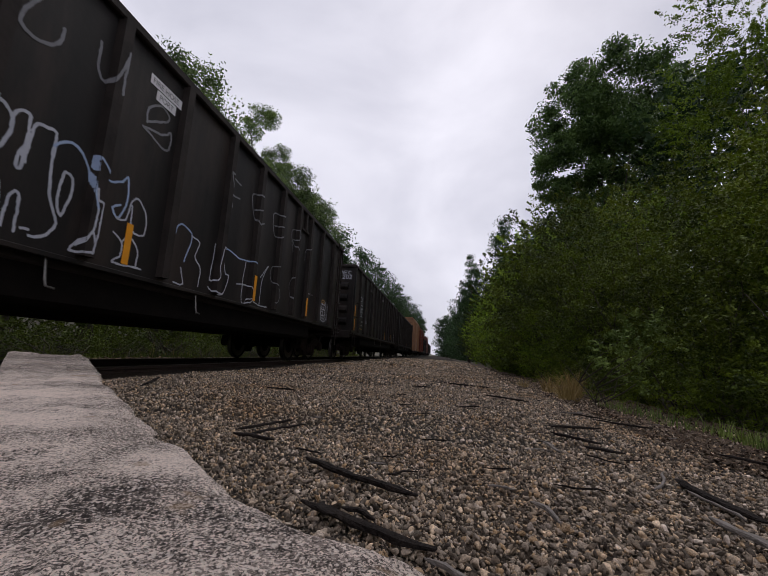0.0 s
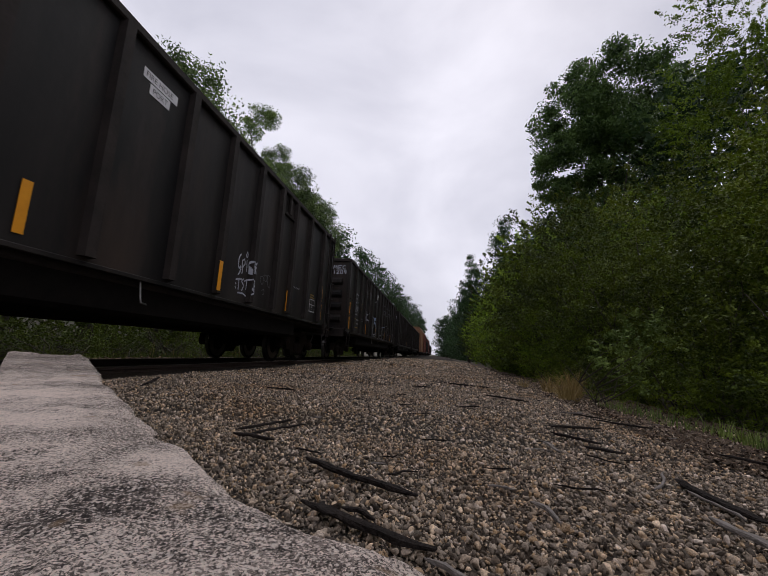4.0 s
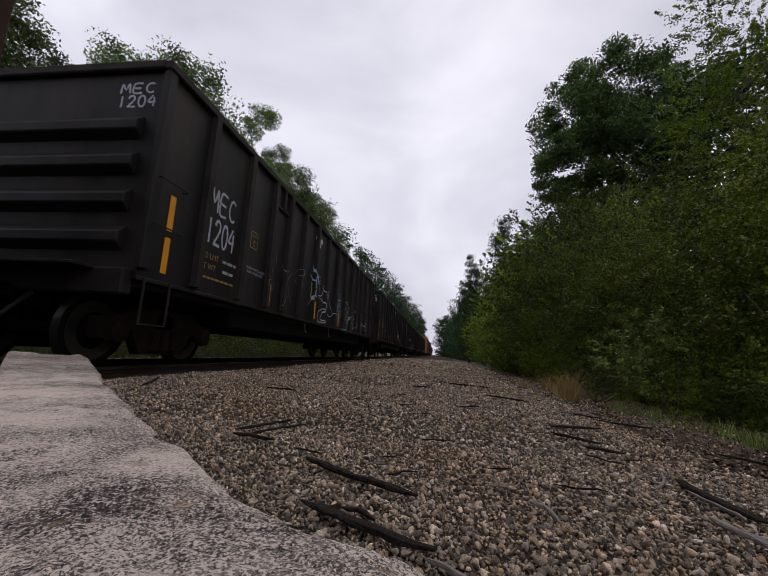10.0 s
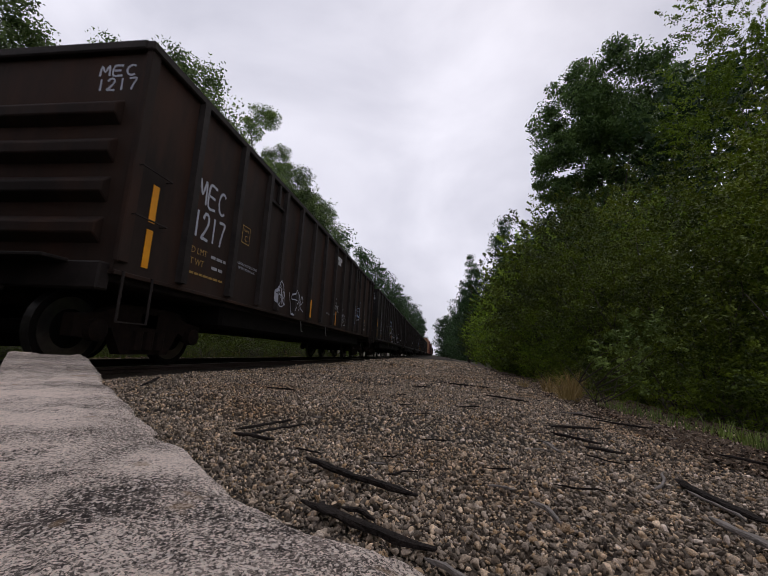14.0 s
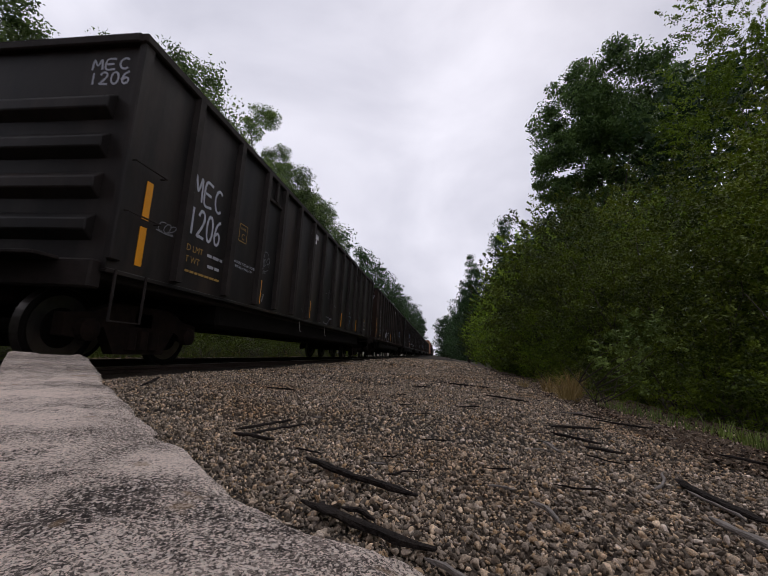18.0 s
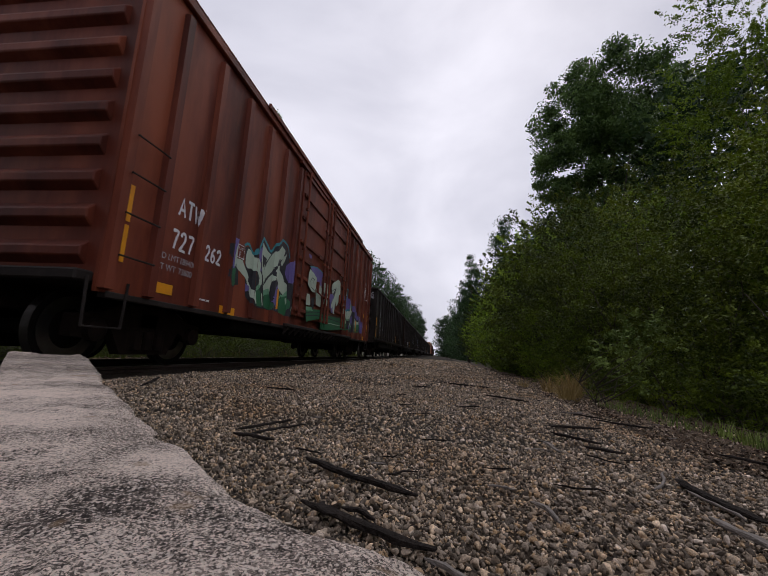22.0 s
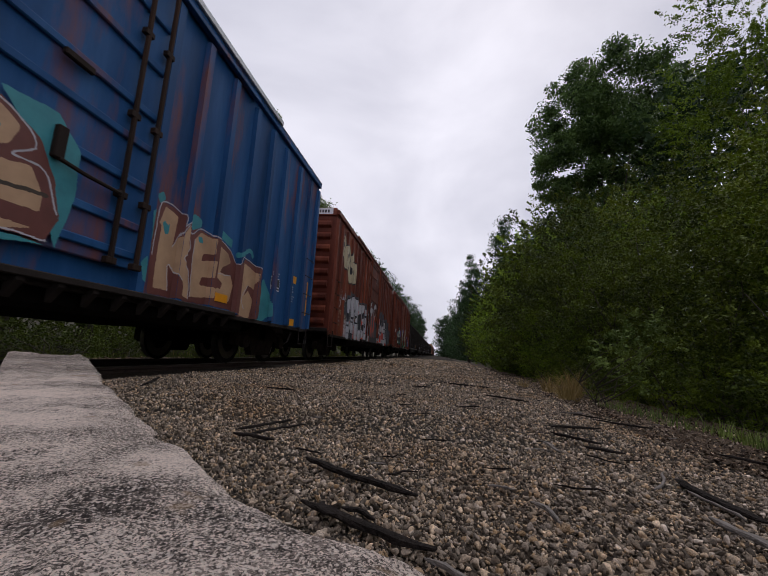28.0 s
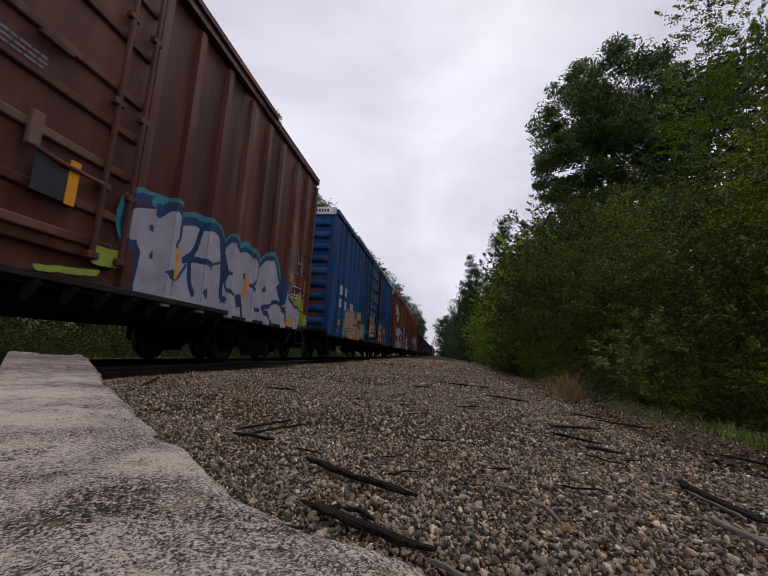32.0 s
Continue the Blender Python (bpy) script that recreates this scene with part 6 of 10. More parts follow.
fill(red_front, 2, (10.64, 2.07), (10.74, 2.28), (10.88, 2.37), (11.03, 2.34), (11.16, 2.25), (11.27, 2.15), (11.35, 2.06), (11.16, 1.92), (10.89, 1.83), (10.68, 1.86), (10.63, 1.96))
fill(red_front, 2, (10.18, 2.3), (10.34, 2.27), (10.31, 2.04), (10.26, 1.95), (10.17, 2.03), (10.17, 2.17))
fill(red_front, 2, (11.83, 2.12), (12.12, 2.16), (12.18, 2.38), (12.31, 2.45), (12.41, 2.4), (12.42, 2.17), (12.55, 1.99), (12.82, 1.96), (12.89, 1.75), (13.51, 1.83), (13.74, 1.58), (13.76, 1.14), (13.42, 1.19), (12.89, 1.64), (12.37, 1.76), (12.03, 1.88), (11.88, 1.92))
fill(red_front, 2, (11.55, 1.58), (11.81, 1.75), (11.93, 1.5), (11.86, 1.32), (11.66, 1.43))
fill(red_front, 2, (11.09, 1.3), (11.28, 1.36), (11.33, 1.15), (11.16, 1.15))
fill(red_front, 2, (10.31, 1.4), (10.44, 1.31), (10.55, 1.18), (10.4, 1.18))
line(red_front, 4, 0.060, (10.39, 2.27), (10.5, 2.42), (10.74, 2.59), (10.94, 2.64), (10.98, 2.58), (10.91, 2.38), (10.75, 2.23), (10.64, 2.05), (10.63, 1.95), (10.68, 1.87), (10.89, 1.83), (11.12, 1.9), (11.25, 2.05), (11.34, 2.18), (11.48, 2.22), (11.62, 2.13), (11.75, 2.04))
line(red_front, 3, 0.030, (10.39, 2.24), (10.52, 2.4), (10.74, 2.56), (10.86, 2.56), (10.85, 2.41), (10.69, 2.23), (10.62, 2.07), (10.62, 1.93), (10.67, 1.82))
fill(red_front, 0, (10.16, 2.01), (10.23, 1.97), (10.31, 1.88), (10.4, 1.73), (10.37, 1.63), (10.27, 1.6), (10.2, 1.62), (10.14, 1.61))
fill(red_front, 0, (10.35, 1.92), (10.42, 1.86), (10.4, 1.77))
fill(red_front, 0, (10.52, 2.38), (10.64, 2.47), (10.82, 2.52), (10.81, 2.4), (10.66, 2.24), (10.6, 2.08), (10.6, 1.93), (10.66, 1.78), (10.79, 1.6), (10.9, 1.5), (10.66, 1.43), (10.5, 1.49), (10.39, 1.59), (10.41, 1.74), (10.42, 2.01), (10.44, 2.19))
fill(red_front, 6, (10.47, 1.53), (10.79, 1.62), (10.87, 1.53), (10.79, 1.46), (10.53, 1.44))
fill(red_front, 1, (10.52, 1.47), (10.82, 1.54), (10.91, 1.49), (11.02, 1.43), (11.08, 1.27), (11.04, 1.18), (10.72, 1.18), (10.68, 1.29))
fill(red_front, 0, (10.83, 1.49), (10.96, 1.45), (10.97, 1.36), (10.87, 1.35))
fill(red_front, 0, (10.68, 1.8), (10.78, 1.82), (10.98, 1.8), (11.13, 1.85), (11.25, 1.74), (11.38, 1.57), (10.99, 1.51), (10.91, 1.52), (10.78, 1.65))
fill(red_front, 6, (10.98, 1.52), (11.36, 1.58), (11.42, 1.52), (11.06, 1.47))
fill(red_front, 0, (11.18, 1.9), (11.25, 1.96), (11.35, 1.86), (11.39, 1.7), (11.3, 1.82))
fill(red_front, 0, (11.37, 2.02), (11.45, 2.04), (11.51, 2.18), (11.61, 2), (11.71, 1.92), (11.85, 1.89), (11.8, 1.8), (11.6, 1.66), (11.5, 1.57), (11.51, 1.68), (11.52, 1.73), (11.4, 1.7))
fill(red_front, 0, (12.12, 1.82), (12.33, 1.71), (12.52, 1.62), (12.77, 1.61), (12.91, 1.56), (12.91, 1.45), (12.69, 1.37), (12.51, 1.12), (12.3, 1.35), (12.11, 1.51), (12.04, 1.63))
fill(red_front, 1, (11.48, 1.51), (11.75, 1.42), (11.92, 1.26), (11.64, 1.15), (11.51, 1.21), (11.45, 1.4))
fill(red_front, 0, (11.43, 1.49), (11.54, 1.45), (11.73, 1.34), (11.87, 1.29), (11.67, 1.3), (11.48, 1.4))
fill(red_front, 6, (12.21, 1.49), (12.47, 1.41), (12.79, 1.5), (12.9, 1.47), (12.5, 1.29))
fill(red_front, 1, (12.29, 1.37), (12.49, 1.31), (12.93, 1.48), (13.34, 1.54), (13.41, 1.24), (13, 1.15), (12.54, 1.11))
fill(red_front, 1, (9.98, 1.2), (10.2, 1.21), (10.39, 1.08), (10.22, 1.1), (9.99, 1.11))
fill(red_front, 1, (10.22, 1.11), (10.57, 1.13), (11.06, 1.17), (11.56, 1.13), (11.57, 1.1), (11.04, 1.13), (10.58, 1.1))
line(red_front, 3, 0.022, (10.65, 1.78), (10.8, 1.58), (10.91, 1.49), (11.01, 1.46))
line(red_front, 3, 0.022, (11.85, 1.89), (11.72, 1.75), (11.51, 1.55), (11.71, 1.41), (11.94, 1.3))
line(red_front, 3, 0.018, (12.74, 1.44), (12.89, 1.17))
line(red_front, 3, 0.018, (13.04, 1.47), (13.16, 1.2))
line(red_front, 0, 0.020, (12.92, 1.51), (13.28, 1.55))
line(red_front, 0, 0.020, (13.21, 1.47), (13.32, 1.26))
line(red_front, 3, 0.014, (12.07, 2.17), (12.06, 2.06))
line(red_front, 3, 0.014, (12.1, 2.18), (12.16, 2.09))
line(red_front, 3, 0.014, (12.04, 2), (12.02, 1.94), (12.08, 1.93))
line(red_front, 3, 0.014, (12.09, 2.01), (12.15, 1.94))
line(red_front, 3, 0.014, (12.14, 2.05), (12.21, 1.94), (12.18, 1.9))
line(red_front, 3, 0.014, (12.23, 2.03), (12.27, 1.92))
line(red_front, 3, 0.014, (12.29, 2.07), (12.36, 1.93))
line(red_front, 3, 0.014, (12.36, 2.05), (12.42, 1.93))
line(red_front, 3, 0.014, (12.42, 2.13), (12.33, 2.11), (12.39, 2.02))
line(red_front, 3, 0.014, (12.51, 2.02), (12.47, 1.95), (12.54, 1.92))
line(red_front, 5, 0.020, (13.77, 3.26), (13.86, 3.36), (13.93, 3.26), (13.88, 2.94))
line(red_front, 5, 0.020, (13.93, 3.23), (14.08, 2.95))
line(red_front, 5, 0.020, (14.1, 3.23), (14.14, 2.97), (14.32, 3.09))
line(red_front, 5, 0.020, (14.08, 3.34), (14.27, 3.48), (14.37, 3.37), (14.21, 3.17))
line(red_front, 5, 0.020, (14.21, 3.17), (14.45, 3.12))
line(red_front, 5, 0.020, (14.06, 2.87), (14.43, 3.21), (14.18, 2.82), (14.47, 3.02))
line(red_front, 5, 0.020, (14.49, 2.96), (14.29, 2.7), (14.54, 2.74))
line(red_front, 5, 0.020, (14.61, 3.23), (14.62, 2.93), (14.78, 3))
line(red_front, 5, 0.020, (14.63, 2.87), (14.9, 2.95), (15.04, 2.84), (14.93, 2.59), (14.69, 2.54), (14.52, 2.73))
line(red_front, 5, 0.020, (13.72, 3.03), (13.82, 2.94))
fill(red_rear, 3, (3.11, 2.09), (3.28, 2.14), (3.47, 2.03), (3.6, 2.33), (3.76, 2.42), (3.98, 2.32), (4.18, 2.27), (4.39, 2.5), (4.58, 2.63), (4.89, 2.62), (5.12, 2.4), (5.16, 2.02), (5.5, 1.96), (5.55, 1.65), (5.38, 1.05), (4.81, 1.11), (4.02, 1.1), (3.58, 1.09), (3.28, 1.25))
fill(red_rear, 3, (2.6, 2.02), (2.86, 2.08), (3.01, 1.4), (2.69, 1.31), (2.62, 1.45), (2.63, 1.74))
fill(red_rear, 2, (2.64, 2.13), (2.78, 2.13), (2.75, 1.79), (2.7, 1.57), (2.64, 1.63))
fill(red_rear, 0, (2.72, 2.05), (2.81, 2.06), (2.78, 1.8), (2.7, 1.63), (2.68, 1.76))
fill(red_rear, 1, (2.65, 1.63), (2.85, 1.62), (2.89, 1.36), (2.67, 1.33))
fill(red_rear, 0, (2.85, 1.82), (3.05, 1.86), (3.18, 1.73), (3.35, 1.62), (3.33, 1.52), (3.05, 1.62), (2.88, 1.67))
fill(red_rear, 0, (3.17, 2), (3.22, 2.1), (3.37, 2.08), (3.48, 1.99), (3.58, 1.98), (3.68, 1.85), (3.85, 1.74), (3.89, 1.56), (3.78, 1.5), (3.52, 1.73), (3.39, 1.77), (3.25, 1.74), (3.17, 1.82))
fill(red_rear, 3, (3.26, 1.69), (3.49, 1.71), (3.6, 1.59), (3.51, 1.42), (3.41, 1.53))
fill(red_rear, 0, (3.21, 1.62), (3.35, 1.51), (3.49, 1.39), (3.63, 1.2), (3.59, 1.13), (3.46, 1.27), (3.33, 1.45))
fill(red_rear, 0, (3.7, 2.31), (3.77, 2.37), (3.89, 2.3), (4.04, 2.24), (4.19, 2.23), (4.07, 2.1), (3.95, 2.02), (3.93, 1.95), (3.94, 1.7), (3.86, 1.76), (3.77, 2.07), (3.71, 2.2))
fill(red_rear, 3, (3.79, 2.13), (4, 2.1), (3.94, 1.98), (3.87, 1.88))
fill(red_rear, 0, (4.19, 2.23), (4.36, 2.35), (4.5, 2.5), (4.62, 2.55), (4.83, 2.51), (4.97, 2.46), (4.81, 2.13), (4.67, 2.12), (4.6, 2.27), (4.52, 2.28), (4.44, 2.17), (4.31, 1.92), (4.02, 1.7), (4.08, 1.84), (3.96, 1.58), (3.91, 1.69), (3.94, 1.89), (4.04, 2.05))
fill(red_rear, 3, (4.57, 2.17), (4.78, 2.3), (4.88, 2.52), (5, 2.44), (4.87, 2.11), (4.76, 1.95), (4.62, 2.02))
fill(red_rear, 0, (4.75, 2.11), (4.68, 2.17), (4.77, 2.31), (4.97, 2.46), (4.9, 2.3))
fill(red_rear, 0, (4.35, 1.94), (4.43, 2.07), (4.6, 2.02), (4.86, 1.92), (4.95, 1.8), (5.12, 1.78), (5.17, 1.56), (5.11, 1.47), (4.95, 1.51), (4.7, 1.59), (4.46, 1.7), (4.39, 1.78))
fill(red_rear, 0, (3.94, 1.56), (4.11, 1.72), (4.32, 1.86), (4.39, 1.78), (4.27, 1.61), (4.24, 1.34), (4.22, 1.21), (4.08, 1.24), (4, 1.41))
fill(red_rear, 2, (3.5, 2.1), (3.6, 2.24), (3.69, 2.22), (3.7, 2.04), (3.82, 1.84), (3.81, 1.78), (3.7, 1.86), (3.54, 1.97))
fill(red_rear, 2, (4.51, 1.68), (4.65, 1.58), (4.74, 1.32), (4.69, 1.13), (4.46, 1.19), (4.35, 1.27), (4.36, 1.44), (4.42, 1.62))
fill(red_rear, 2, (4.99, 2.19), (5.29, 2.38), (5.41, 2.18), (5.42, 1.94), (5.25, 1.81), (5.05, 1.91), (4.94, 1.99))
fill(red_rear, 2, (3.24, 1.47), (3.39, 1.44), (3.41, 1.37), (3.27, 1.32))
fill(red_rear, 6, (3.51, 1.44), (3.68, 1.57), (3.84, 1.52), (3.81, 1.43), (3.56, 1.36))
fill(red_rear, 1, (3.52, 1.37), (3.67, 1.46), (3.83, 1.45), (3.92, 1.38), (4.03, 1.14), (3.63, 1.11))
fill(red_rear, 6, (3.97, 1.45), (4.21, 1.54), (4.26, 1.42), (4.01, 1.34))
fill(red_rear, 1, (4.01, 1.36), (4.24, 1.43), (4.37, 1.24), (4.35, 1.11), (4.06, 1.13))
fill(red_rear, 6, (4.65, 1.49), (4.95, 1.51), (5.15, 1.65), (5.18, 1.5), (4.72, 1.37))
fill(red_rear, 1, (4.68, 1.4), (5.18, 1.53), (5.25, 1.31), (5.14, 1.06), (4.81, 1.11), (4.65, 1.22))
fill(red_rear, 0, (3.9, 1.38), (3.94, 1.39), (4.02, 1.17), (4, 1.15))
fill(red_rear, 0, (5.07, 1.45), (5.16, 1.48), (5.19, 1.37), (5.12, 1.31))
line(red_rear, 4, 0.050, (3.1, 2.13), (3.24, 2.18), (3.45, 2.05), (3.58, 2.32), (3.73, 2.46), (3.97, 2.37), (4.14, 2.29), (4.38, 2.52), (4.6, 2.67), (4.95, 2.64), (5.14, 2.41))
line(red_rear, 3, 0.022, (3.93, 1.93), (4.07, 2.1), (4.2, 2.24))
line(red_rear, 3, 0.022, (4.45, 2.19), (4.35, 2))
line(red_rear, 3, 0.022, (3.97, 1.57), (4.16, 1.77), (4.33, 1.88))
line(red_rear, 3, 0.022, (4.48, 1.7), (4.66, 1.57), (4.85, 1.43))
line(red_rear, 3, 0.022, (4.68, 1.58), (4.78, 1.33), (4.73, 1.12))
line(red_rear, 3, 0.022, (3.76, 1.51), (3.88, 1.38), (3.97, 1.12))
line(red_rear, 0, 0.020, (5.28, 1.2), (5.44, 1.46), (5.47, 1.71))
fill(red_door, 2, (6.24, 2.45), (6.48, 2.48), (6.89, 2.56), (7.35, 2.49), (7.26, 2.23), (6.86, 2.23), (6.51, 2.34))
fill(red_door, 2, (6.06, 2.75), (6.23, 2.82), (6.31, 2.68), (6.14, 2.65))
fill(red_door, 2, (8.07, 2.01), (8.67, 2.13), (8.86, 1.68), (8.51, 1.49))
fill(red_door, 1, (6.17, 1.37), (7.4, 1.46), (7.75, 1.28), (6.25, 1.04))
fill(red_door, 1, (7.43, 1.36), (9.91, 1.44), (10.17, 1.1), (7.54, 0.89))
fill(red_door, 6, (6.16, 1.42), (6.72, 1.46), (6.74, 1.37), (6.18, 1.32))
fill(red_door, 0, (6.24, 2.4), (6.62, 2.33), (6.85, 2.25), (6.81, 1.99), (6.75, 1.86), (6.51, 1.85), (6.17, 1.97), (6.18, 2.24))
fill(red_door, 0, (6.93, 2.13), (7.23, 2.14), (7.35, 2.05), (7.38, 1.53), (6.93, 1.56), (6.83, 1.9))
fill(red_door, 0, (7.48, 2.27), (7.94, 2.31), (8.02, 1.64), (7.68, 1.69), (7.66, 1.98), (7.48, 2.04))
fill(red_door, 0, (6.15, 1.74), (6.39, 1.75), (6.5, 1.48), (6.15, 1.46))
fill(red_door, 0, (8.32, 2.23), (8.65, 2.49), (9.07, 2.66), (9.35, 2.6), (9.43, 2.03), (8.98, 1.75), (8.81, 2.01), (9.01, 2.3), (8.66, 2.18), (8.56, 2.04))
fill(red_door, 2, (6.86, 2.23), (7.25, 2.25), (7.33, 2.13), (6.95, 2.11))
fill(red_door, 2, (8.29, 1.88), (8.58, 1.97), (8.7, 1.51), (8.45, 1.5))
fill(red_door, 3, (7.48, 1.96), (7.96, 2.01), (7.95, 1.92), (7.5, 1.88))
fill(red_door, 3, (6.51, 1.68), (6.78, 1.74), (6.76, 1.38), (6.61, 1.41))
line(red_door, 3, 0.022, (6.35, 2.09), (6.48, 2.2), (6.67, 2.18))
line(red_door, 3, 0.030, (6.53, 2.15), (6.57, 2.08))
line(red_door, 3, 0.030, (6.21, 1.19), (7.44, 1.29), (10.03, 1.3))
line(red_door, 3, 0.022, (6.19, 1.27), (7.42, 1.39), (9.78, 1.46))
line(red_door, 3, 0.022, (6.44, 1.95), (6.79, 1.89))
line(red_door, 0, 0.020, (7.48, 1.14), (8.59, 1.17), (9.65, 1.18))
line(red_door, 4, 0.030, (6.24, 2.45), (6.78, 2.54), (7.34, 2.51))
fill(red_door, 0, (8.34, 2.36), (8.56, 2.48), (9.13, 2.64), (9.17, 2.3), (8.83, 1.8), (8.81, 1.51), (8.68, 1.48), (8.58, 1.7), (8.41, 1.63), (8.41, 1.8), (8.68, 2.05), (8.85, 2.31), (8.36, 2.15))
fill(red_door, 3, (8.51, 2.07), (8.87, 2.37), (8.7, 2.04))
fill(red_door, 2, (8.25, 1.82), (8.38, 1.84), (8.4, 1.64), (8.27, 1.62))
line(red_door, 3, 0.020, (8.36, 2.15), (8.85, 2.31), (8.66, 2.02), (8.42, 1.78))
mural(red, "double", -HB + 2.45, -HB + 5.42, 0.90, 2.85, artist(red_rear, HB), COLS)
mural(red, "double", -HB + 10.13, -HB + 15.2, 0.96, 3.55, artist(red_front, HB), COLS)
mural(red, "double", -HB + 5.46, -HB + 10.11, 0.94, 2.75, artist(red_door + red_front, HB), COLS)


# silver letters with black edges and red flames on charcoal
SCOLS = [P_SILVER, P_GREY, P_RED, P_DARK, P_UMBER]
flames = []
fill(flames, 1, (1.7, 2.01), (1.82, 2.17), (1.93, 2.16), (2.19, 2.18), (2.39, 2.46), (2.63, 2.42), (2.97, 2.66), (3.21, 2.61), (3.48, 2.56), (4.07, 2.58), (4.6, 2.43), (5.33, 2.46), (6.32, 2.31), (6.68, 0.87), (4.97, 0.76), (3.79, 0.71), (2.85, 0.76), (2.09, 0.79), (1.94, 0.81))
fill(flames, 0, (1.95, 1.77), (1.98, 1.92), (2.13, 2.06), (2.7, 2.38), (3.06, 2.43), (3.4, 2.51), (4.11, 2.44), (4.61, 2.34), (5.36, 2.36), (5.71, 2.34), (6.17, 2.08), (6.45, 1.37), (6.28, 0.77), (4.98, 0.74), (3.79, 0.7), (2.85, 0.75), (2.09, 0.78), (1.94, 0.81), (1.88, 1.12), (2, 1.33))
line(flames, 3, 0.050, (2.09, 2.03), (2.12, 2.08), (2.69, 2.39), (3.09, 2.44), (3.44, 2.55), (4.1, 2.46), (4.61, 2.37), (5.35, 2.39))
fill(flames, 1, (2.08, 1.75), (2.08, 1.96), (2.21, 2.11), (2.35, 2.13), (2.44, 1.97), (2.51, 1.61), (2.4, 1.51), (2.32, 1.54), (2.15, 1.51), (2.05, 1.61))
line(flames, 3, 0.060, (2.12, 2.06), (2.3, 2.14), (2.43, 2.02), (2.51, 1.71), (2.53, 1.47))
line(flames, 3, 0.060, (2.03, 1.81), (2.09, 1.58), (2.19, 1.51), (2.35, 1.52), (2.45, 1.4), (2.55, 1.29), (2.62, 1.48), (2.64, 1.71), (2.59, 1.91), (2.57, 1.81), (2.56, 1.58))
line(flames, 3, 0.050, (1.95, 1.9), (2, 1.49), (1.99, 1.28), (1.88, 1.1))
line(flames, 3, 0.050, (2.43, 1.48), (2.42, 1.29), (2.39, 1.19))
line(flames, 3, 0.070, (3.08, 2.43), (2.98, 2.22), (2.99, 1.97), (3.11, 1.73), (3.29, 1.59), (3.41, 1.33))
line(flames, 3, 0.050, (3.41, 1.33), (3.26, 1.47), (3.03, 1.54))
fill(flames, 3, (2.83, 2.04), (2.92, 1.97), (3.02, 1.7), (3, 1.54), (2.92, 1.61))
fill(flames, 1, (3.4, 2.5), (3.52, 2.56), (3.64, 2.45), (3.6, 2.22), (3.53, 2.12), (3.41, 2.28))
line(flames, 3, 0.040, (3.42, 2.5), (3.54, 2.56), (3.65, 2.44), (3.6, 2.21), (3.52, 2.12), (3.41, 2.26), (3.42, 2.5))
line(flames, 3, 0.060, (3.55, 1.99), (3.71, 2), (3.61, 1.85), (3.9, 2.02), (3.77, 1.7), (3.48, 1.68), (3.37, 1.78))
line(flames, 3, 0.050, (3.35, 2.06), (3.39, 1.95))
line(flames, 3, 0.060, (3.33, 1.69), (3.55, 1.49), (3.71, 1.16), (3.88, 0.77))
line(flames, 3, 0.050, (3.95, 1.77), (3.88, 1.48), (3.86, 1.3))
line(flames, 3, 0.060, (3.85, 1.53), (4.18, 1.42), (4.16, 1.01), (3.97, 0.73))
fill(flames, 3, (4.14, 2.5), (4.25, 2.4), (4.3, 2.17), (4.26, 1.94), (4.26, 1.72), (4.18, 2.12))
line(flames, 3, 0.050, (4.18, 2.5), (4.61, 2.36))
fill(flames, 1, (4.17, 1.87), (4.71, 1.93), (4.74, 1.51), (4.18, 1.49))
fill(flames, 3, (4.71, 1.93), (4.82, 2.04), (4.87, 1.58), (4.73, 1.24), (4.63, 1.38))
line(flames, 3, 0.050, (4.6, 1.48), (4.53, 1.14), (4.45, 0.97))
fill(flames, 1, (5.21, 2.27), (5.41, 2.29), (5.33, 1.92), (5.06, 1.74), (5.07, 1.95))
line(flames, 3, 0.040, (5.21, 2.27), (5.41, 2.29), (5.33, 1.92), (5.06, 1.74), (5.07, 1.95), (5.21, 2.27))
fill(flames, 3, (5.34, 1.73), (5.81, 1.94), (6.24, 1.95), (6.18, 1.68), (5.94, 1.79))
fill(flames, 3, (5.06, 1.47), (5.32, 1.48), (5.54, 1.23), (5.41, 1.11), (5.18, 1.24))
fill(flames, 1, (2.94, 0.76), (2.99, 0.99), (3.08, 1.17), (3.18, 1.08), (3.3, 0.78))
line(flames, 3, 0.050, (2.93, 0.78), (2.99, 0.99), (3.08, 1.17), (3.19, 1.07), (3.29, 0.79))
fill(flames, 1, (1.92, 0.92), (1.98, 0.97), (2.09, 0.87), (2.13, 0.79), (1.94, 0.8))
line(flames, 3, 0.050, (1.92, 0.92), (1.98, 0.97), (2.09, 0.87), (2.13, 0.79))
line(flames, 3, 0.035, (2.54, 1.02), (2.67, 1.03))
line(flames, 3, 0.035, (3.22, 1.01), (3.37, 1.01))
line(flames, 3, 0.030, (5.34, 0.71), (5.27, 1.1), (5.02, 1.15))
line(flames, 3, 0.030, (1.96, 1.05), (2.05, 1.06))
fill(flames, 2, (2.16, 1.12), (2.26, 1.06), (2.3, 0.96), (2.38, 0.87), (2.4, 0.82), (2.27, 0.8), (2.22, 0.97))
fill(flames, 2, (2.76, 1.82), (2.85, 1.69), (2.9, 1.52), (3.04, 1.51), (2.97, 1.35), (2.84, 1.32), (2.78, 1.4), (2.79, 1.62))
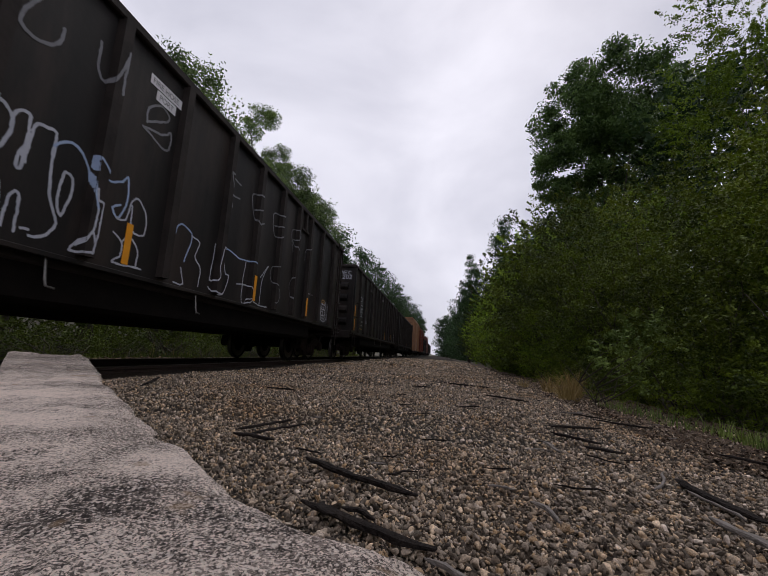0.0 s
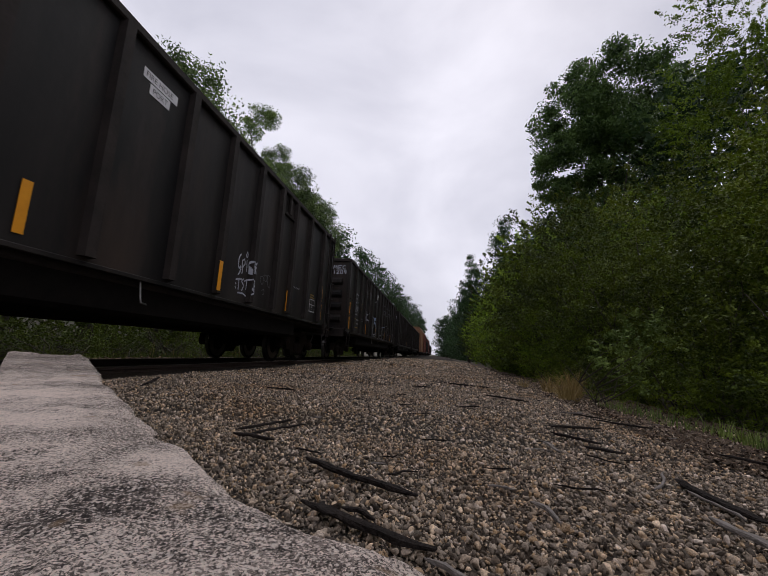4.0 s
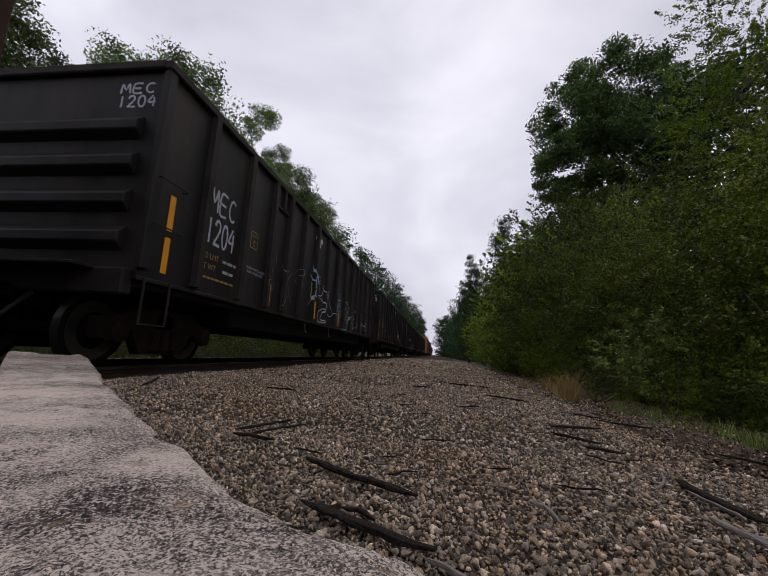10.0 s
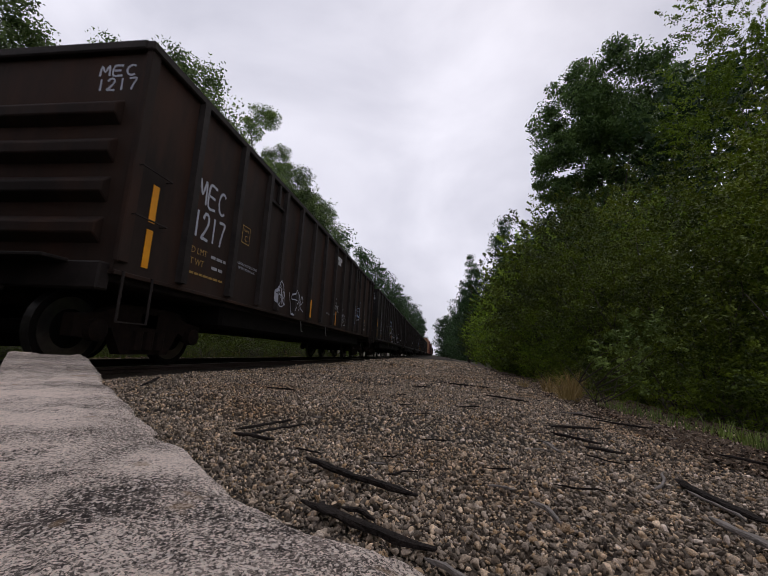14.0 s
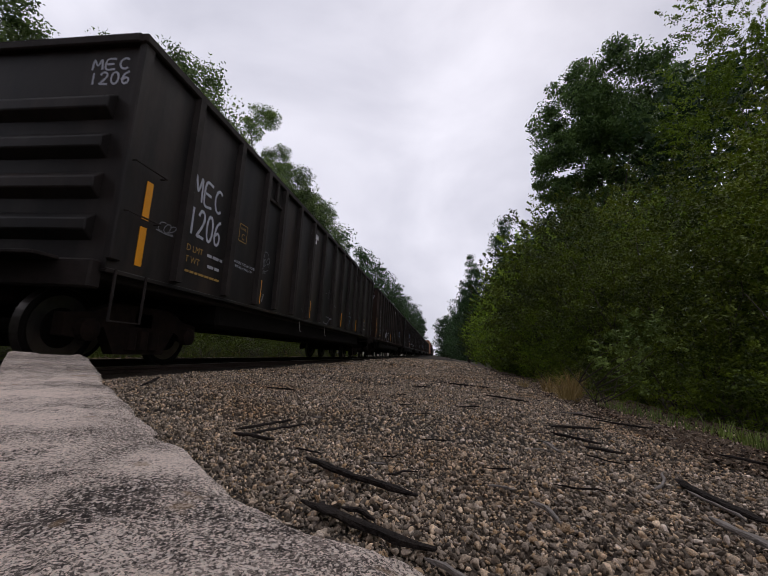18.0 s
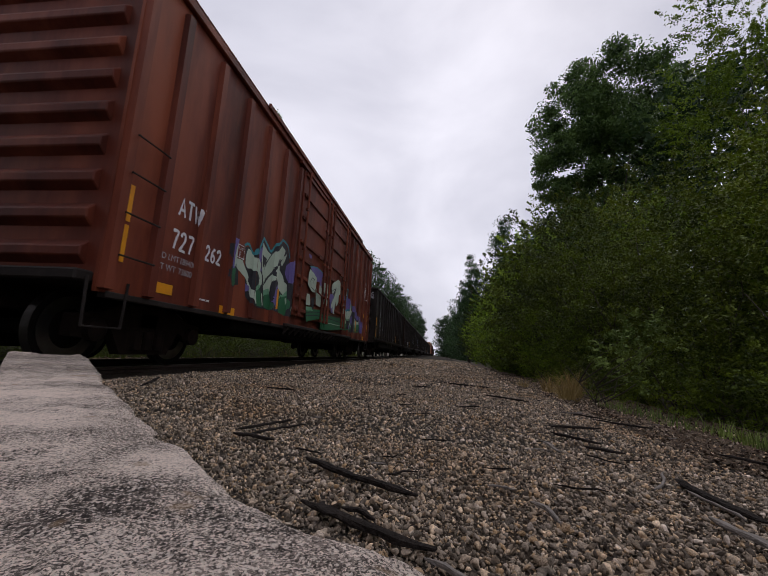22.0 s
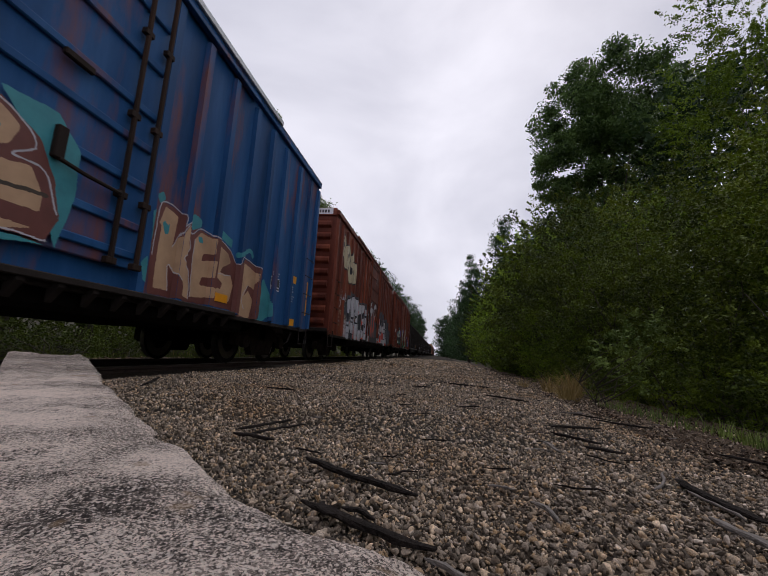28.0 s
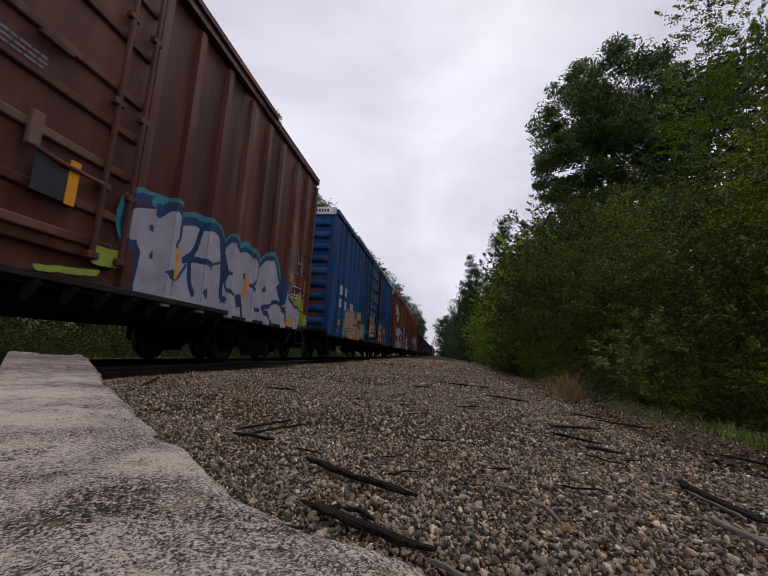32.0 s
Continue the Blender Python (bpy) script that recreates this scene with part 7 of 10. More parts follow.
fill(flames, 2, (2.71, 2.17), (2.79, 2.39), (2.8, 2.52), (2.85, 2.41), (2.92, 2.33), (2.88, 2.13), (2.79, 2.06))
fill(flames, 2, (3.45, 2.1), (3.53, 1.95), (3.5, 1.68), (3.5, 1.87))
fill(flames, 2, (3.59, 1.16), (3.68, 1), (3.7, 1.31), (3.76, 1.45), (3.83, 1.02), (3.93, 0.72), (3.54, 0.79), (3.56, 0.98))
fill(flames, 2, (4.33, 1.18), (4.48, 0.99), (4.55, 0.75), (4.25, 0.81), (4.32, 0.97))
fill(flames, 2, (4.96, 1.14), (5.14, 0.97), (5.23, 0.74), (4.77, 0.8), (4.87, 0.94))
fill(flames, 2, (4.39, 2.5), (4.49, 2.39), (4.41, 2.12), (4.29, 2.24))
fill(flames, 2, (5.03, 1.74), (5.16, 1.49), (4.99, 1.28), (4.96, 1.56))
fill(flames, 2, (4.42, 2.06), (4.57, 2.04), (4.53, 1.87))
fill(flames, 0, (2.79, 2.37), (2.83, 2.3), (2.8, 2.27))
line(flames, 0, 0.050, (1.71, 2.32), (1.81, 2.37))
line(flames, 0, 0.050, (1.77, 2.37), (1.76, 2.27), (1.72, 2.13))
line(flames, 0, 0.045, (1.73, 2.24), (1.79, 2.27))
line(flames, 0, 0.045, (1.83, 2.31), (1.86, 2.37), (1.9, 2.35), (1.9, 2.26), (1.85, 2.22), (1.83, 2.26), (1.83, 2.31))
line(flames, 0, 0.045, (1.93, 2.24), (1.96, 2.4), (2.01, 2.32), (2.04, 2.43))
line(flames, 0, 0.045, (2.19, 2.37), (2.11, 2.34), (2.09, 2.16), (2.18, 2.17))
line(flames, 0, 0.040, (2.1, 2.24), (2.16, 2.26))
fill(flames, 1, (5.03, 2.5), (5.29, 2.52), (5.6, 2.51), (6, 2.55), (6.05, 2.28), (5.73, 2.1))
fill(flames, 0, (5.04, 2.44), (5.27, 2.43), (5.57, 2.42), (5.88, 2.42), (5.97, 2.28), (6.35, 2.15), (6.43, 1.92), (6.69, 0.86), (6.53, 0.73), (5.86, 0.76), (5.37, 0.8))
line(flames, 3, 0.050, (5.04, 2.46), (5.19, 2.44), (5.57, 2.43), (5.88, 2.43))
fill(flames, 1, (5.33, 1.83), (5.41, 2.1), (5.57, 2.32), (5.63, 2.26), (5.55, 2.05), (5.42, 1.88))
line(flames, 3, 0.045, (5.29, 1.78), (5.37, 1.92), (5.41, 2.1), (5.57, 2.34), (5.63, 2.26), (5.55, 2.05), (5.42, 1.87), (5.3, 1.78))
line(flames, 3, 0.050, (5.62, 2.33), (5.52, 2.43))
fill(flames, 3, (5.12, 2.07), (5.16, 2.09), (5.18, 1.95), (5.16, 1.86))
fill(flames, 3, (5.32, 1.49), (5.36, 1.55), (5.51, 1.53), (5.62, 1.4), (5.66, 1.28), (5.6, 1.17), (5.49, 1.31), (5.44, 1.37), (5.5, 1.1), (5.49, 1.01), (5.51, 0.82), (5.45, 1), (5.44, 1.16), (5.36, 1.34))
fill(flames, 1, (5.48, 1.47), (5.54, 1.46), (5.62, 1.31), (5.6, 1.22), (5.51, 1.36))
fill(flames, 3, (5.4, 1.71), (5.91, 2.02), (5.97, 1.98), (5.95, 1.82), (5.99, 1.48), (5.95, 1.41), (5.87, 1.68), (5.66, 1.76))
fill(flames, 1, (5.68, 1.79), (5.88, 1.94), (5.9, 1.72))
fill(flames, 1, (5.97, 1.98), (6.2, 2.01), (6.28, 1.94), (6.22, 1.55), (6.12, 1.68), (6.02, 1.85))
line(flames, 3, 0.040, (5.91, 2.2), (5.97, 1.98), (6.21, 2.01), (6.29, 1.94), (6.22, 1.55), (6.12, 1.68), (5.99, 1.94))
fill(flames, 3, (5.99, 2.31), (6.35, 2.17), (6.39, 2.08), (6.23, 2.15))
fill(flames, 1, (6.39, 1.9), (6.72, 1.89), (6.83, 1.72), (6.63, 1.59), (6.44, 1.64))
line(flames, 3, 0.040, (6.41, 2.02), (6.59, 1.95), (6.61, 1.76))
line(flames, 3, 0.040, (6.36, 1.86), (6.46, 1.62), (6.66, 1.6))
line(flames, 3, 0.035, (5.78, 1.27), (5.82, 1.2), (6.18, 1.23), (6.57, 1.26))
line(flames, 3, 0.030, (5.75, 1.31), (5.82, 1.33))
fill(flames, 3, (6.25, 2.06), (6.39, 2.11), (6.32, 2.43), (6.44, 2.15), (6.65, 1.31), (6.69, 0.87), (6.46, 1.82))
fill(flames, 1, (6.32, 2.43), (6.58, 2.52), (6.74, 2.17), (6.94, 2.2), (7.15, 2.09), (7.87, 1.99), (8.57, 1.89), (8.84, 1.54), (8.97, 0.85), (6.72, 0.74), (6.49, 1.83))
fill(flames, 3, (6.44, 2.32), (6.61, 2.38), (6.74, 2.17), (6.89, 2.21), (6.87, 2.01), (6.7, 1.96), (6.52, 2.07))
fill(flames, 3, (6.62, 1.19), (6.88, 1.13), (8.91, 1.14), (8.98, 0.81), (6.72, 0.74))
fill(flames, 3, (6.59, 1.58), (6.79, 1.92), (7.05, 2.08), (7.11, 2.04), (6.88, 1.86), (6.77, 1.64), (6.72, 1.33))
line(flames, 0, 0.030, (6.53, 1.52), (6.67, 1.58), (6.82, 1.75))
fill(flames, 0, (6.54, 2.62), (6.62, 2.7), (6.79, 2.7), (7.14, 2.79), (6.99, 2.61), (6.74, 2.51), (6.58, 2.52))
line(flames, 3, 0.035, (6.54, 2.63), (6.63, 2.72), (6.8, 2.72), (7.16, 2.8), (6.99, 2.59))
fill(flames, 0, (6.64, 2.43), (6.92, 2.51), (7.25, 2.5), (7.33, 2.37), (7.27, 2.2), (7.1, 2.07), (7, 2.12), (7.02, 2.23), (6.81, 2.2), (6.7, 2.24))
fill(flames, 3, (6.74, 2.2), (6.91, 2.31), (6.94, 2.23), (6.82, 2.16))
fill(flames, 0, (7.57, 2.51), (7.77, 2.71), (8.07, 2.81), (8.35, 2.72), (8.41, 2.58), (8.13, 2.57), (7.87, 2.51), (7.75, 2.5), (7.75, 2.25), (7.89, 2.15), (8.06, 2.29), (8.17, 2.09), (8, 1.95), (7.72, 2.09))
line(flames, 3, 0.035, (7.57, 2.48), (7.75, 2.71), (8.09, 2.83), (8.38, 2.72), (8.45, 2.56))
fill(flames, 0, (8.32, 2.34), (8.48, 2.28), (8.31, 2.28))
line(flames, 3, 0.050, (6.99, 1.77), (6.97, 1.39), (7.16, 1.19))
line(flames, 3, 0.050, (7.35, 1.83), (7.32, 1.62))
line(flames, 3, 0.050, (8.26, 1.97), (8.26, 1.73), (8.23, 1.53))
line(flames, 3, 0.050, (8.15, 1.85), (8.13, 1.39))
line(flames, 3, 0.050, (8.59, 1.82), (8.45, 1.46))
line(flames, 3, 0.050, (7.61, 1.84), (7.58, 1.62))
fill(flames, 2, (7.09, 2.13), (7.21, 1.91), (7.25, 1.6), (7.4, 1.24), (7.38, 1.03), (7.17, 1.13), (6.97, 1.46), (7.05, 1.67), (7.04, 1.92))
fill(flames, 2, (8.07, 2.22), (7.96, 1.87), (7.96, 1.58), (7.89, 1.34), (8.03, 1.07), (7.88, 1.13), (7.73, 1.31), (7.54, 1.41), (7.65, 1.64), (7.75, 1.96), (7.79, 2.08))
fill(flames, 2, (5.8, 2.14), (5.88, 2.27), (5.94, 2.49), (5.92, 2.26), (5.93, 2.11), (5.85, 2.02), (5.73, 1.94))
fill(flames, 2, (6.09, 1.67), (6.11, 1.42), (6.2, 1.3), (6.19, 1.5), (6.23, 1.15), (6.19, 1.03), (6.02, 1.2), (6.04, 1.35))
fill(flames, 2, (6.59, 0.91), (6.63, 1.08), (6.64, 1.25), (6.69, 0.87), (6.52, 0.76))
fill(flames, 2, (5.32, 2.05), (5.33, 1.92), (5.32, 1.79), (5.38, 1.69), (5.38, 1.56), (5.32, 1.49), (5.34, 1.3), (5.28, 1.35), (5.25, 1.46), (5.28, 1.68), (5.3, 1.86))
fill(flames, 2, (5.33, 1.01), (5.37, 0.94), (5.41, 1.05), (5.44, 0.83), (5.36, 0.82))
fill(flames, 2, (5.75, 1.04), (5.76, 0.9), (5.75, 0.78), (5.68, 0.79), (5.68, 0.89))
fill(flames, 2, (6.02, 2.27), (6.04, 2.12), (6.02, 2.03), (5.99, 2.2))
fill(flames, 0, (5.31, 1.72), (5.34, 1.62), (5.32, 1.57))
fill(flames, 1, (8.91, 1.55), (9.02, 2.1), (9.3, 2.48), (10.17, 2.48), (11.6, 2.47), (12.06, 0.74), (8.99, 0.77))
fill(flames, 0, (8.92, 1.22), (8.94, 1.69), (9.32, 2.37), (9.94, 2.26), (10.92, 2.14), (11.47, 1.73), (11.42, 0.76), (9.07, 0.78))
fill(flames, 2, (9.56, 2.21), (9.72, 1.91), (9.99, 1.78), (9.85, 1.56), (9.59, 1.7), (9.58, 1.98))
fill(flames, 2, (9.4, 1.66), (9.58, 1.32), (9.77, 0.93), (9.38, 0.94), (9.35, 1.29))
fill(flames, 2, (10.64, 1.38), (10.93, 0.99), (10.56, 0.91), (10.43, 1.05))
fill(flames, 2, (9.1, 0.99), (10.07, 1.01), (11.08, 0.95), (11.12, 0.77), (9.12, 0.78))
line(flames, 3, 0.050, (9.02, 1.93), (9.31, 1.77), (9.28, 1.37), (9.47, 1.13))
line(flames, 3, 0.050, (9.32, 2.37), (9.95, 2.25), (10.33, 1.85), (10.24, 1.43))
line(flames, 3, 0.050, (10.18, 2.43), (10.69, 1.92), (10.72, 1.29))
line(flames, 3, 0.050, (9.77, 1.35), (10.04, 1.59), (10.36, 1.34), (10.22, 1.12))
line(flames, 3, 0.050, (8.97, 1.57), (9.21, 1.27), (9.16, 0.91))
fill(flames, 1, (9.89, 2.43), (10.28, 2.66), (10.9, 2.7), (11.51, 2.64), (11.85, 2.58), (12.26, 2.39), (12.62, 2.35), (13.14, 2.51), (13.86, 2.32), (14.7, 1.78), (14.89, 1.02), (13.69, 0.81), (12.87, 0.7), (11.67, 0.73), (10.71, 0.8), (10.26, 0.85), (10.05, 0.95), (9.76, 2.41))
fill(flames, 0, (9.76, 2.41), (9.86, 2.34), (9.99, 2.29), (10.15, 2.22), (10.28, 2.17), (10.26, 2.37), (10.3, 2.45), (10.35, 2.4), (10.41, 2.14), (10.5, 2.49), (10.77, 2.18), (10.9, 2.15), (10.94, 2.44), (11.06, 2.32), (11.28, 2.14), (11.38, 2.22), (11.38, 2.41), (11.47, 2.36), (11.48, 2.11), (11.56, 1.93), (11.65, 2.02), (11.59, 2.19), (11.62, 2.33), (11.71, 2.34), (11.84, 2.4), (11.92, 2.23), (12.01, 2.15), (12.06, 2.3), (12.24, 2.22), (12.33, 2.15), (12.65, 2.23), (12.9, 2.32), (13.02, 1.9), (12.99, 1.66), (13.01, 1.2), (13.2, 0.98), (13.12, 0.74), (12.86, 0.72), (11.67, 0.76), (10.98, 0.82), (10.27, 0.96), (10.05, 0.96))
line(flames, 3, 0.060, (9.97, 2.31), (10.15, 2.22), (10.29, 2.18))
fill(flames, 1, (9.97, 1.73), (10, 1.84), (10.09, 1.89), (10.16, 1.83), (10.16, 1.74), (10.05, 1.71))
line(flames, 3, 0.060, (9.98, 1.7), (9.95, 1.78), (9.99, 1.85), (10.08, 1.9), (10.17, 1.85), (10.22, 1.74))
line(flames, 3, 0.065, (9.98, 1.69), (10.12, 1.73), (10.26, 1.7), (10.34, 1.57))
line(flames, 3, 0.060, (10.27, 1.66), (10.35, 1.81), (10.41, 1.87), (10.34, 1.65), (10.3, 1.48))
line(flames, 3, 0.060, (10.36, 1.61), (10.45, 1.51), (10.57, 1.41), (10.54, 1.67), (10.52, 1.97), (10.47, 1.97))
line(flames, 3, 0.050, (10.41, 1.52), (10.39, 1.35), (10.44, 1.26), (10.52, 1.21), (10.55, 1.17), (10.46, 1.35), (10.41, 1.49))
line(flames, 3, 0.055, (10.26, 2.47), (10.3, 2.43), (10.28, 2.28), (10.32, 2.18), (10.37, 2.04))
line(flames, 3, 0.045, (10.44, 2), (10.42, 2.15), (10.5, 2.51), (10.67, 2.32), (10.79, 2.18))
line(flames, 3, 0.045, (10.91, 2.13), (10.93, 2.47), (11.07, 2.33), (11.29, 2.16))
fill(flames, 3, (10.66, 2.15), (10.79, 2.18), (10.93, 2.12), (11, 2.07), (11.05, 1.96), (10.93, 1.71), (10.78, 1.91))
fill(flames, 1, (10.77, 2.1), (10.9, 2.05), (10.9, 1.81), (10.79, 1.94))
line(flames, 3, 0.050, (10.63, 1.74), (10.73, 1.59), (10.83, 1.43), (10.95, 1.25))
line(flames, 3, 0.045, (10.69, 1.24), (10.68, 1.52), (10.67, 1.72))
line(flames, 3, 0.050, (10.36, 1.02), (10.38, 1.21), (10.41, 1.47), (10.3, 1.65))
line(flames, 3, 0.050, (10.33, 1.18), (10.38, 1.06))
fill(flames, 1, (10, 1.21), (10.04, 1.32), (10.11, 1.34), (10.18, 1.22), (10.12, 1.15), (10.02, 1.08))
line(flames, 3, 0.080, (9.99, 1.25), (10.04, 1.35), (10.12, 1.36), (10.19, 1.24), (10.19, 1.09))
line(flames, 3, 0.050, (10.18, 1.13), (10.24, 1.15), (10.32, 1.04))
line(flames, 3, 0.050, (10.98, 1.24), (11.06, 1.5), (11.1, 1.73), (11.19, 1.82), (11.3, 1.61), (11.41, 1.31), (11.29, 1.41), (11.19, 1.54))
fill(flames, 3, (11.07, 1.36), (11.13, 1.46), (11.28, 1.01), (11.15, 1.01))
line(flames, 3, 0.045, (11.3, 2.15), (11.23, 1.97), (11.25, 1.79), (11.38, 1.69))
line(flames, 3, 0.050, (11.36, 1.77), (11.4, 1.44), (11.37, 1.3))
line(flames, 3, 0.040, (11.29, 2.16), (11.38, 2.22), (11.37, 2.44), (11.49, 2.37), (11.48, 2.11), (11.57, 1.92), (11.63, 2.03), (11.59, 2.24), (11.66, 2.37))
fill(flames, 3, (11.63, 2.18), (11.61, 1.99), (11.69, 1.93), (11.75, 2.04), (11.75, 2.17))
line(flames, 3, 0.045, (11.81, 2.44), (11.93, 2.25), (11.86, 1.95), (11.78, 1.7), (11.65, 1.69))
line(flames, 3, 0.045, (12.01, 2.15), (12.03, 2.33), (12.24, 2.24), (12.41, 2.1))
line(flames, 3, 0.050, (11.83, 1.56), (11.95, 1.8), (12.05, 1.69), (11.97, 1.34))
line(flames, 3, 0.050, (12.37, 2.03), (12.35, 1.78), (12.47, 1.6), (12.43, 1.31))
line(flames, 3, 0.050, (12.28, 1.76), (12.49, 1.96))
line(flames, 3, 0.050, (12.33, 2.16), (12.66, 2.21), (12.93, 2.35), (13, 1.85))
fill(flames, 1, (12.72, 1.48), (12.67, 1.67), (12.8, 1.81), (12.95, 1.79), (13.03, 1.59), (12.94, 1.41))
line(flames, 3, 0.050, (12.7, 1.44), (12.65, 1.68), (12.77, 1.83), (12.96, 1.79), (13.06, 1.6), (12.97, 1.38))
line(flames, 3, 0.050, (12.35, 1.07), (12.29, 1.55), (12.11, 1.49))
line(flames, 3, 0.050, (11.84, 1.19), (12.02, 1.32), (12.19, 1.25), (12.32, 1.14))
fill(flames, 3, (11.95, 1.21), (12.04, 1.28), (12.15, 1.22), (12.03, 1.17))
line(flames, 3, 0.045, (13.03, 1.86), (13.04, 1.44), (13.23, 1))
fill(flames, 0, (13.23, 2.12), (13.29, 2.39), (13.37, 2.25), (13.29, 2))
line(flames, 3, 0.040, (13.21, 1.95), (13.19, 2.18), (13.32, 2.44), (13.46, 2.54))
line(flames, 3, 0.040, (13.51, 2.04), (13.74, 1.75))
line(flames, 3, 0.040, (14.08, 2.2), (14.09, 1.83))
line(flames, 3, 0.040, (12.99, 1.31), (13.03, 1.13))
line(flames, 3, 0.040, (13.26, 1.24), (13.44, 0.95))
fill(flames, 0, (13.18, 1.39), (13.8, 1.42), (13.77, 1.33), (13.21, 1.27))
fill(flames, 2, (10.63, 1.58), (10.66, 1.37), (10.72, 1.24), (10.75, 1.33), (10.82, 1.36), (10.85, 1.13), (10.86, 0.97), (10.76, 0.93), (10.6, 0.99), (10.48, 1.04), (10.49, 1.16), (10.57, 1.23), (10.59, 1.4))
fill(flames, 2, (11.05, 2.18), (11.11, 2.07), (11.11, 1.99), (11.2, 2.1), (11.24, 2.07), (11.19, 1.94), (11.21, 1.8), (11.12, 1.8), (11.05, 1.82), (11.03, 1.6), (10.96, 1.63), (10.97, 1.74), (11.02, 1.95))
fill(flames, 2, (11.47, 1.75), (11.53, 1.59), (11.6, 1.44), (11.7, 1.58), (11.77, 1.36), (11.79, 1.16), (11.66, 1.08), (11.47, 1.17), (11.4, 1.32), (11.47, 1.49))
fill(flames, 2, (12.61, 1.31), (12.71, 1.15), (12.8, 1.27), (12.91, 1.18), (12.96, 0.97), (13.1, 0.87), (13.05, 0.74), (12.74, 0.75), (12.59, 0.88), (12.61, 1.06))
fill(flames, 2, (9.94, 2.43), (9.97, 2.31), (9.93, 2.18), (9.95, 2.08), (9.99, 2.19), (10.01, 2.3), (10.07, 2.16), (10.06, 1.92), (9.95, 1.84), (9.89, 1.78), (9.84, 2.01), (9.89, 2.14), (9.91, 2.31))
fill(flames, 0, (10.67, 1.32), (10.7, 1.24), (10.71, 1.14), (10.68, 1.15))
mural(red2, "single", -HB + 1.0, -HB + 6.17, 0.82, 3.2, artist(flames, HB), SCOLS)
mural(red2, "single", -HB + 9.31, -HB + 15.2, 0.80, 3.4, artist(flames, HB), SCOLS)
mural(red2, "single", -HB + 6.21, -HB + 9.27, 0.86, 2.9, artist(flames, HB), SCOLS)
strokes(red2, "single", [[(-HB + 1.40 + 0.16 * k, 2.52 - 0.03 * k), (-HB + 1.36 + 0.16 * k, 2.20 - 0.03 * k), (-HB + 1.46 + 0.16 * k, 2.22 - 0.03 * k)] for k in range(5)], 0.022, P_CHALK, "thin chalk marks", lift=0.006)


def cream(y, z):
    out = np.full(y.shape, -1)
    for cy, cz, ry, rz in ((1.35, 4.05, 0.30, 0.40), (1.75, 3.70, 0.30, 0.42), (2.15, 3.85, 0.28, 0.42), (2.48, 3.30, 0.26, 0.40), (2.80, 3.75, 0.30, 0.45), (3.08, 3.40, 0.34, 0.43)):
        e = np.hypot((y + HB - cy) / ry, (z - cz) / rz) + 0.05 * wave(y * 3, z * 2, cy)
        out[e < 1.12] = 1
        out[e < 1.0] = 0
        out[np.hypot((y + HB - cy - 0.05) / 0.06, (z - cz - 0.05) / 0.11) < 1] = 1
    return out


mural(red2, "single", -HB + 0.9, -HB + 4.0, 2.7, 4.55, cream, [P_CREAM, P_DARK])


# beige letters on the blue car
P_MAUVE = spray("mauve_spray", (0.11, 0.065, 0.085), (0.16, 0.10, 0.125))
P_BOARD = spray("weathered_brown_board", (0.030, 0.020, 0.014), (0.060, 0.040, 0.028))
BCOLS = [P_BEIGE, P_UMBER, P_TEAL, P_SILVER, P_MAUVE, P_BOARD]
letters_front, letters_rear = [], []
fill(letters_front, 2, (9.44, 1.88), (9.5, 1.95), (9.58, 1.69), (9.55, 1.32), (9.47, 1.58))
fill(letters_front, 2, (9.55, 2.14), (9.64, 2.22), (9.7, 2.14), (9.61, 2.04))
fill(letters_front, 2, (10.21, 2.07), (10.3, 2.17), (10.48, 2.12), (10.47, 2.02), (10.28, 1.92))
fill(letters_front, 2, (10.9, 2.05), (11.03, 2.15), (11.34, 2.09), (11.33, 1.95))
fill(letters_front, 2, (12.41, 1.53), (12.62, 1.68), (12.95, 1.42), (13.05, 1), (12.44, 0.75))
fill(letters_front, 2, (9.37, 1.26), (9.46, 1.35), (9.5, 1.02), (9.43, 1.06))
line(letters_front, 2, 0.08, (11.53, 1.88), (11.96, 2.07), (12.07, 2))
fill(letters_front, 1, (9.61, 0.93), (9.56, 1.59), (9.57, 1.9), (9.66, 2.09), (10.04, 2.06), (10.07, 1.9), (10.16, 1.98), (10.3, 1.85), (10.48, 1.99), (10.86, 1.96), (11.04, 1.98), (11.31, 1.9), (11.57, 1.71), (11.72, 1.89), (12.38, 1.83), (12.36, 1.52), (12.57, 1.25), (12.27, 0.71), (11.46, 0.94), (10.38, 0.93))
fill(letters_front, 0, (9.71, 2.05), (9.97, 2), (9.93, 1.58), (10.13, 1.93), (10.29, 1.66), (10.1, 1.47), (10.31, 1.36), (10.38, 0.96), (10.18, 1.02), (10.12, 1.18), (9.9, 1.34), (9.95, 1.01), (9.69, 1.01), (9.68, 1.43), (9.69, 1.8), (9.65, 1.81))
fill(letters_front, 0, (10.37, 1.81), (10.49, 1.95), (10.81, 1.94), (10.8, 1.7), (10.6, 1.67), (10.57, 1.55), (10.88, 1.62), (10.85, 1.35), (10.62, 1.32), (10.6, 1.2), (10.91, 1.21), (10.89, 1.05), (10.41, 1), (10.37, 1.49))
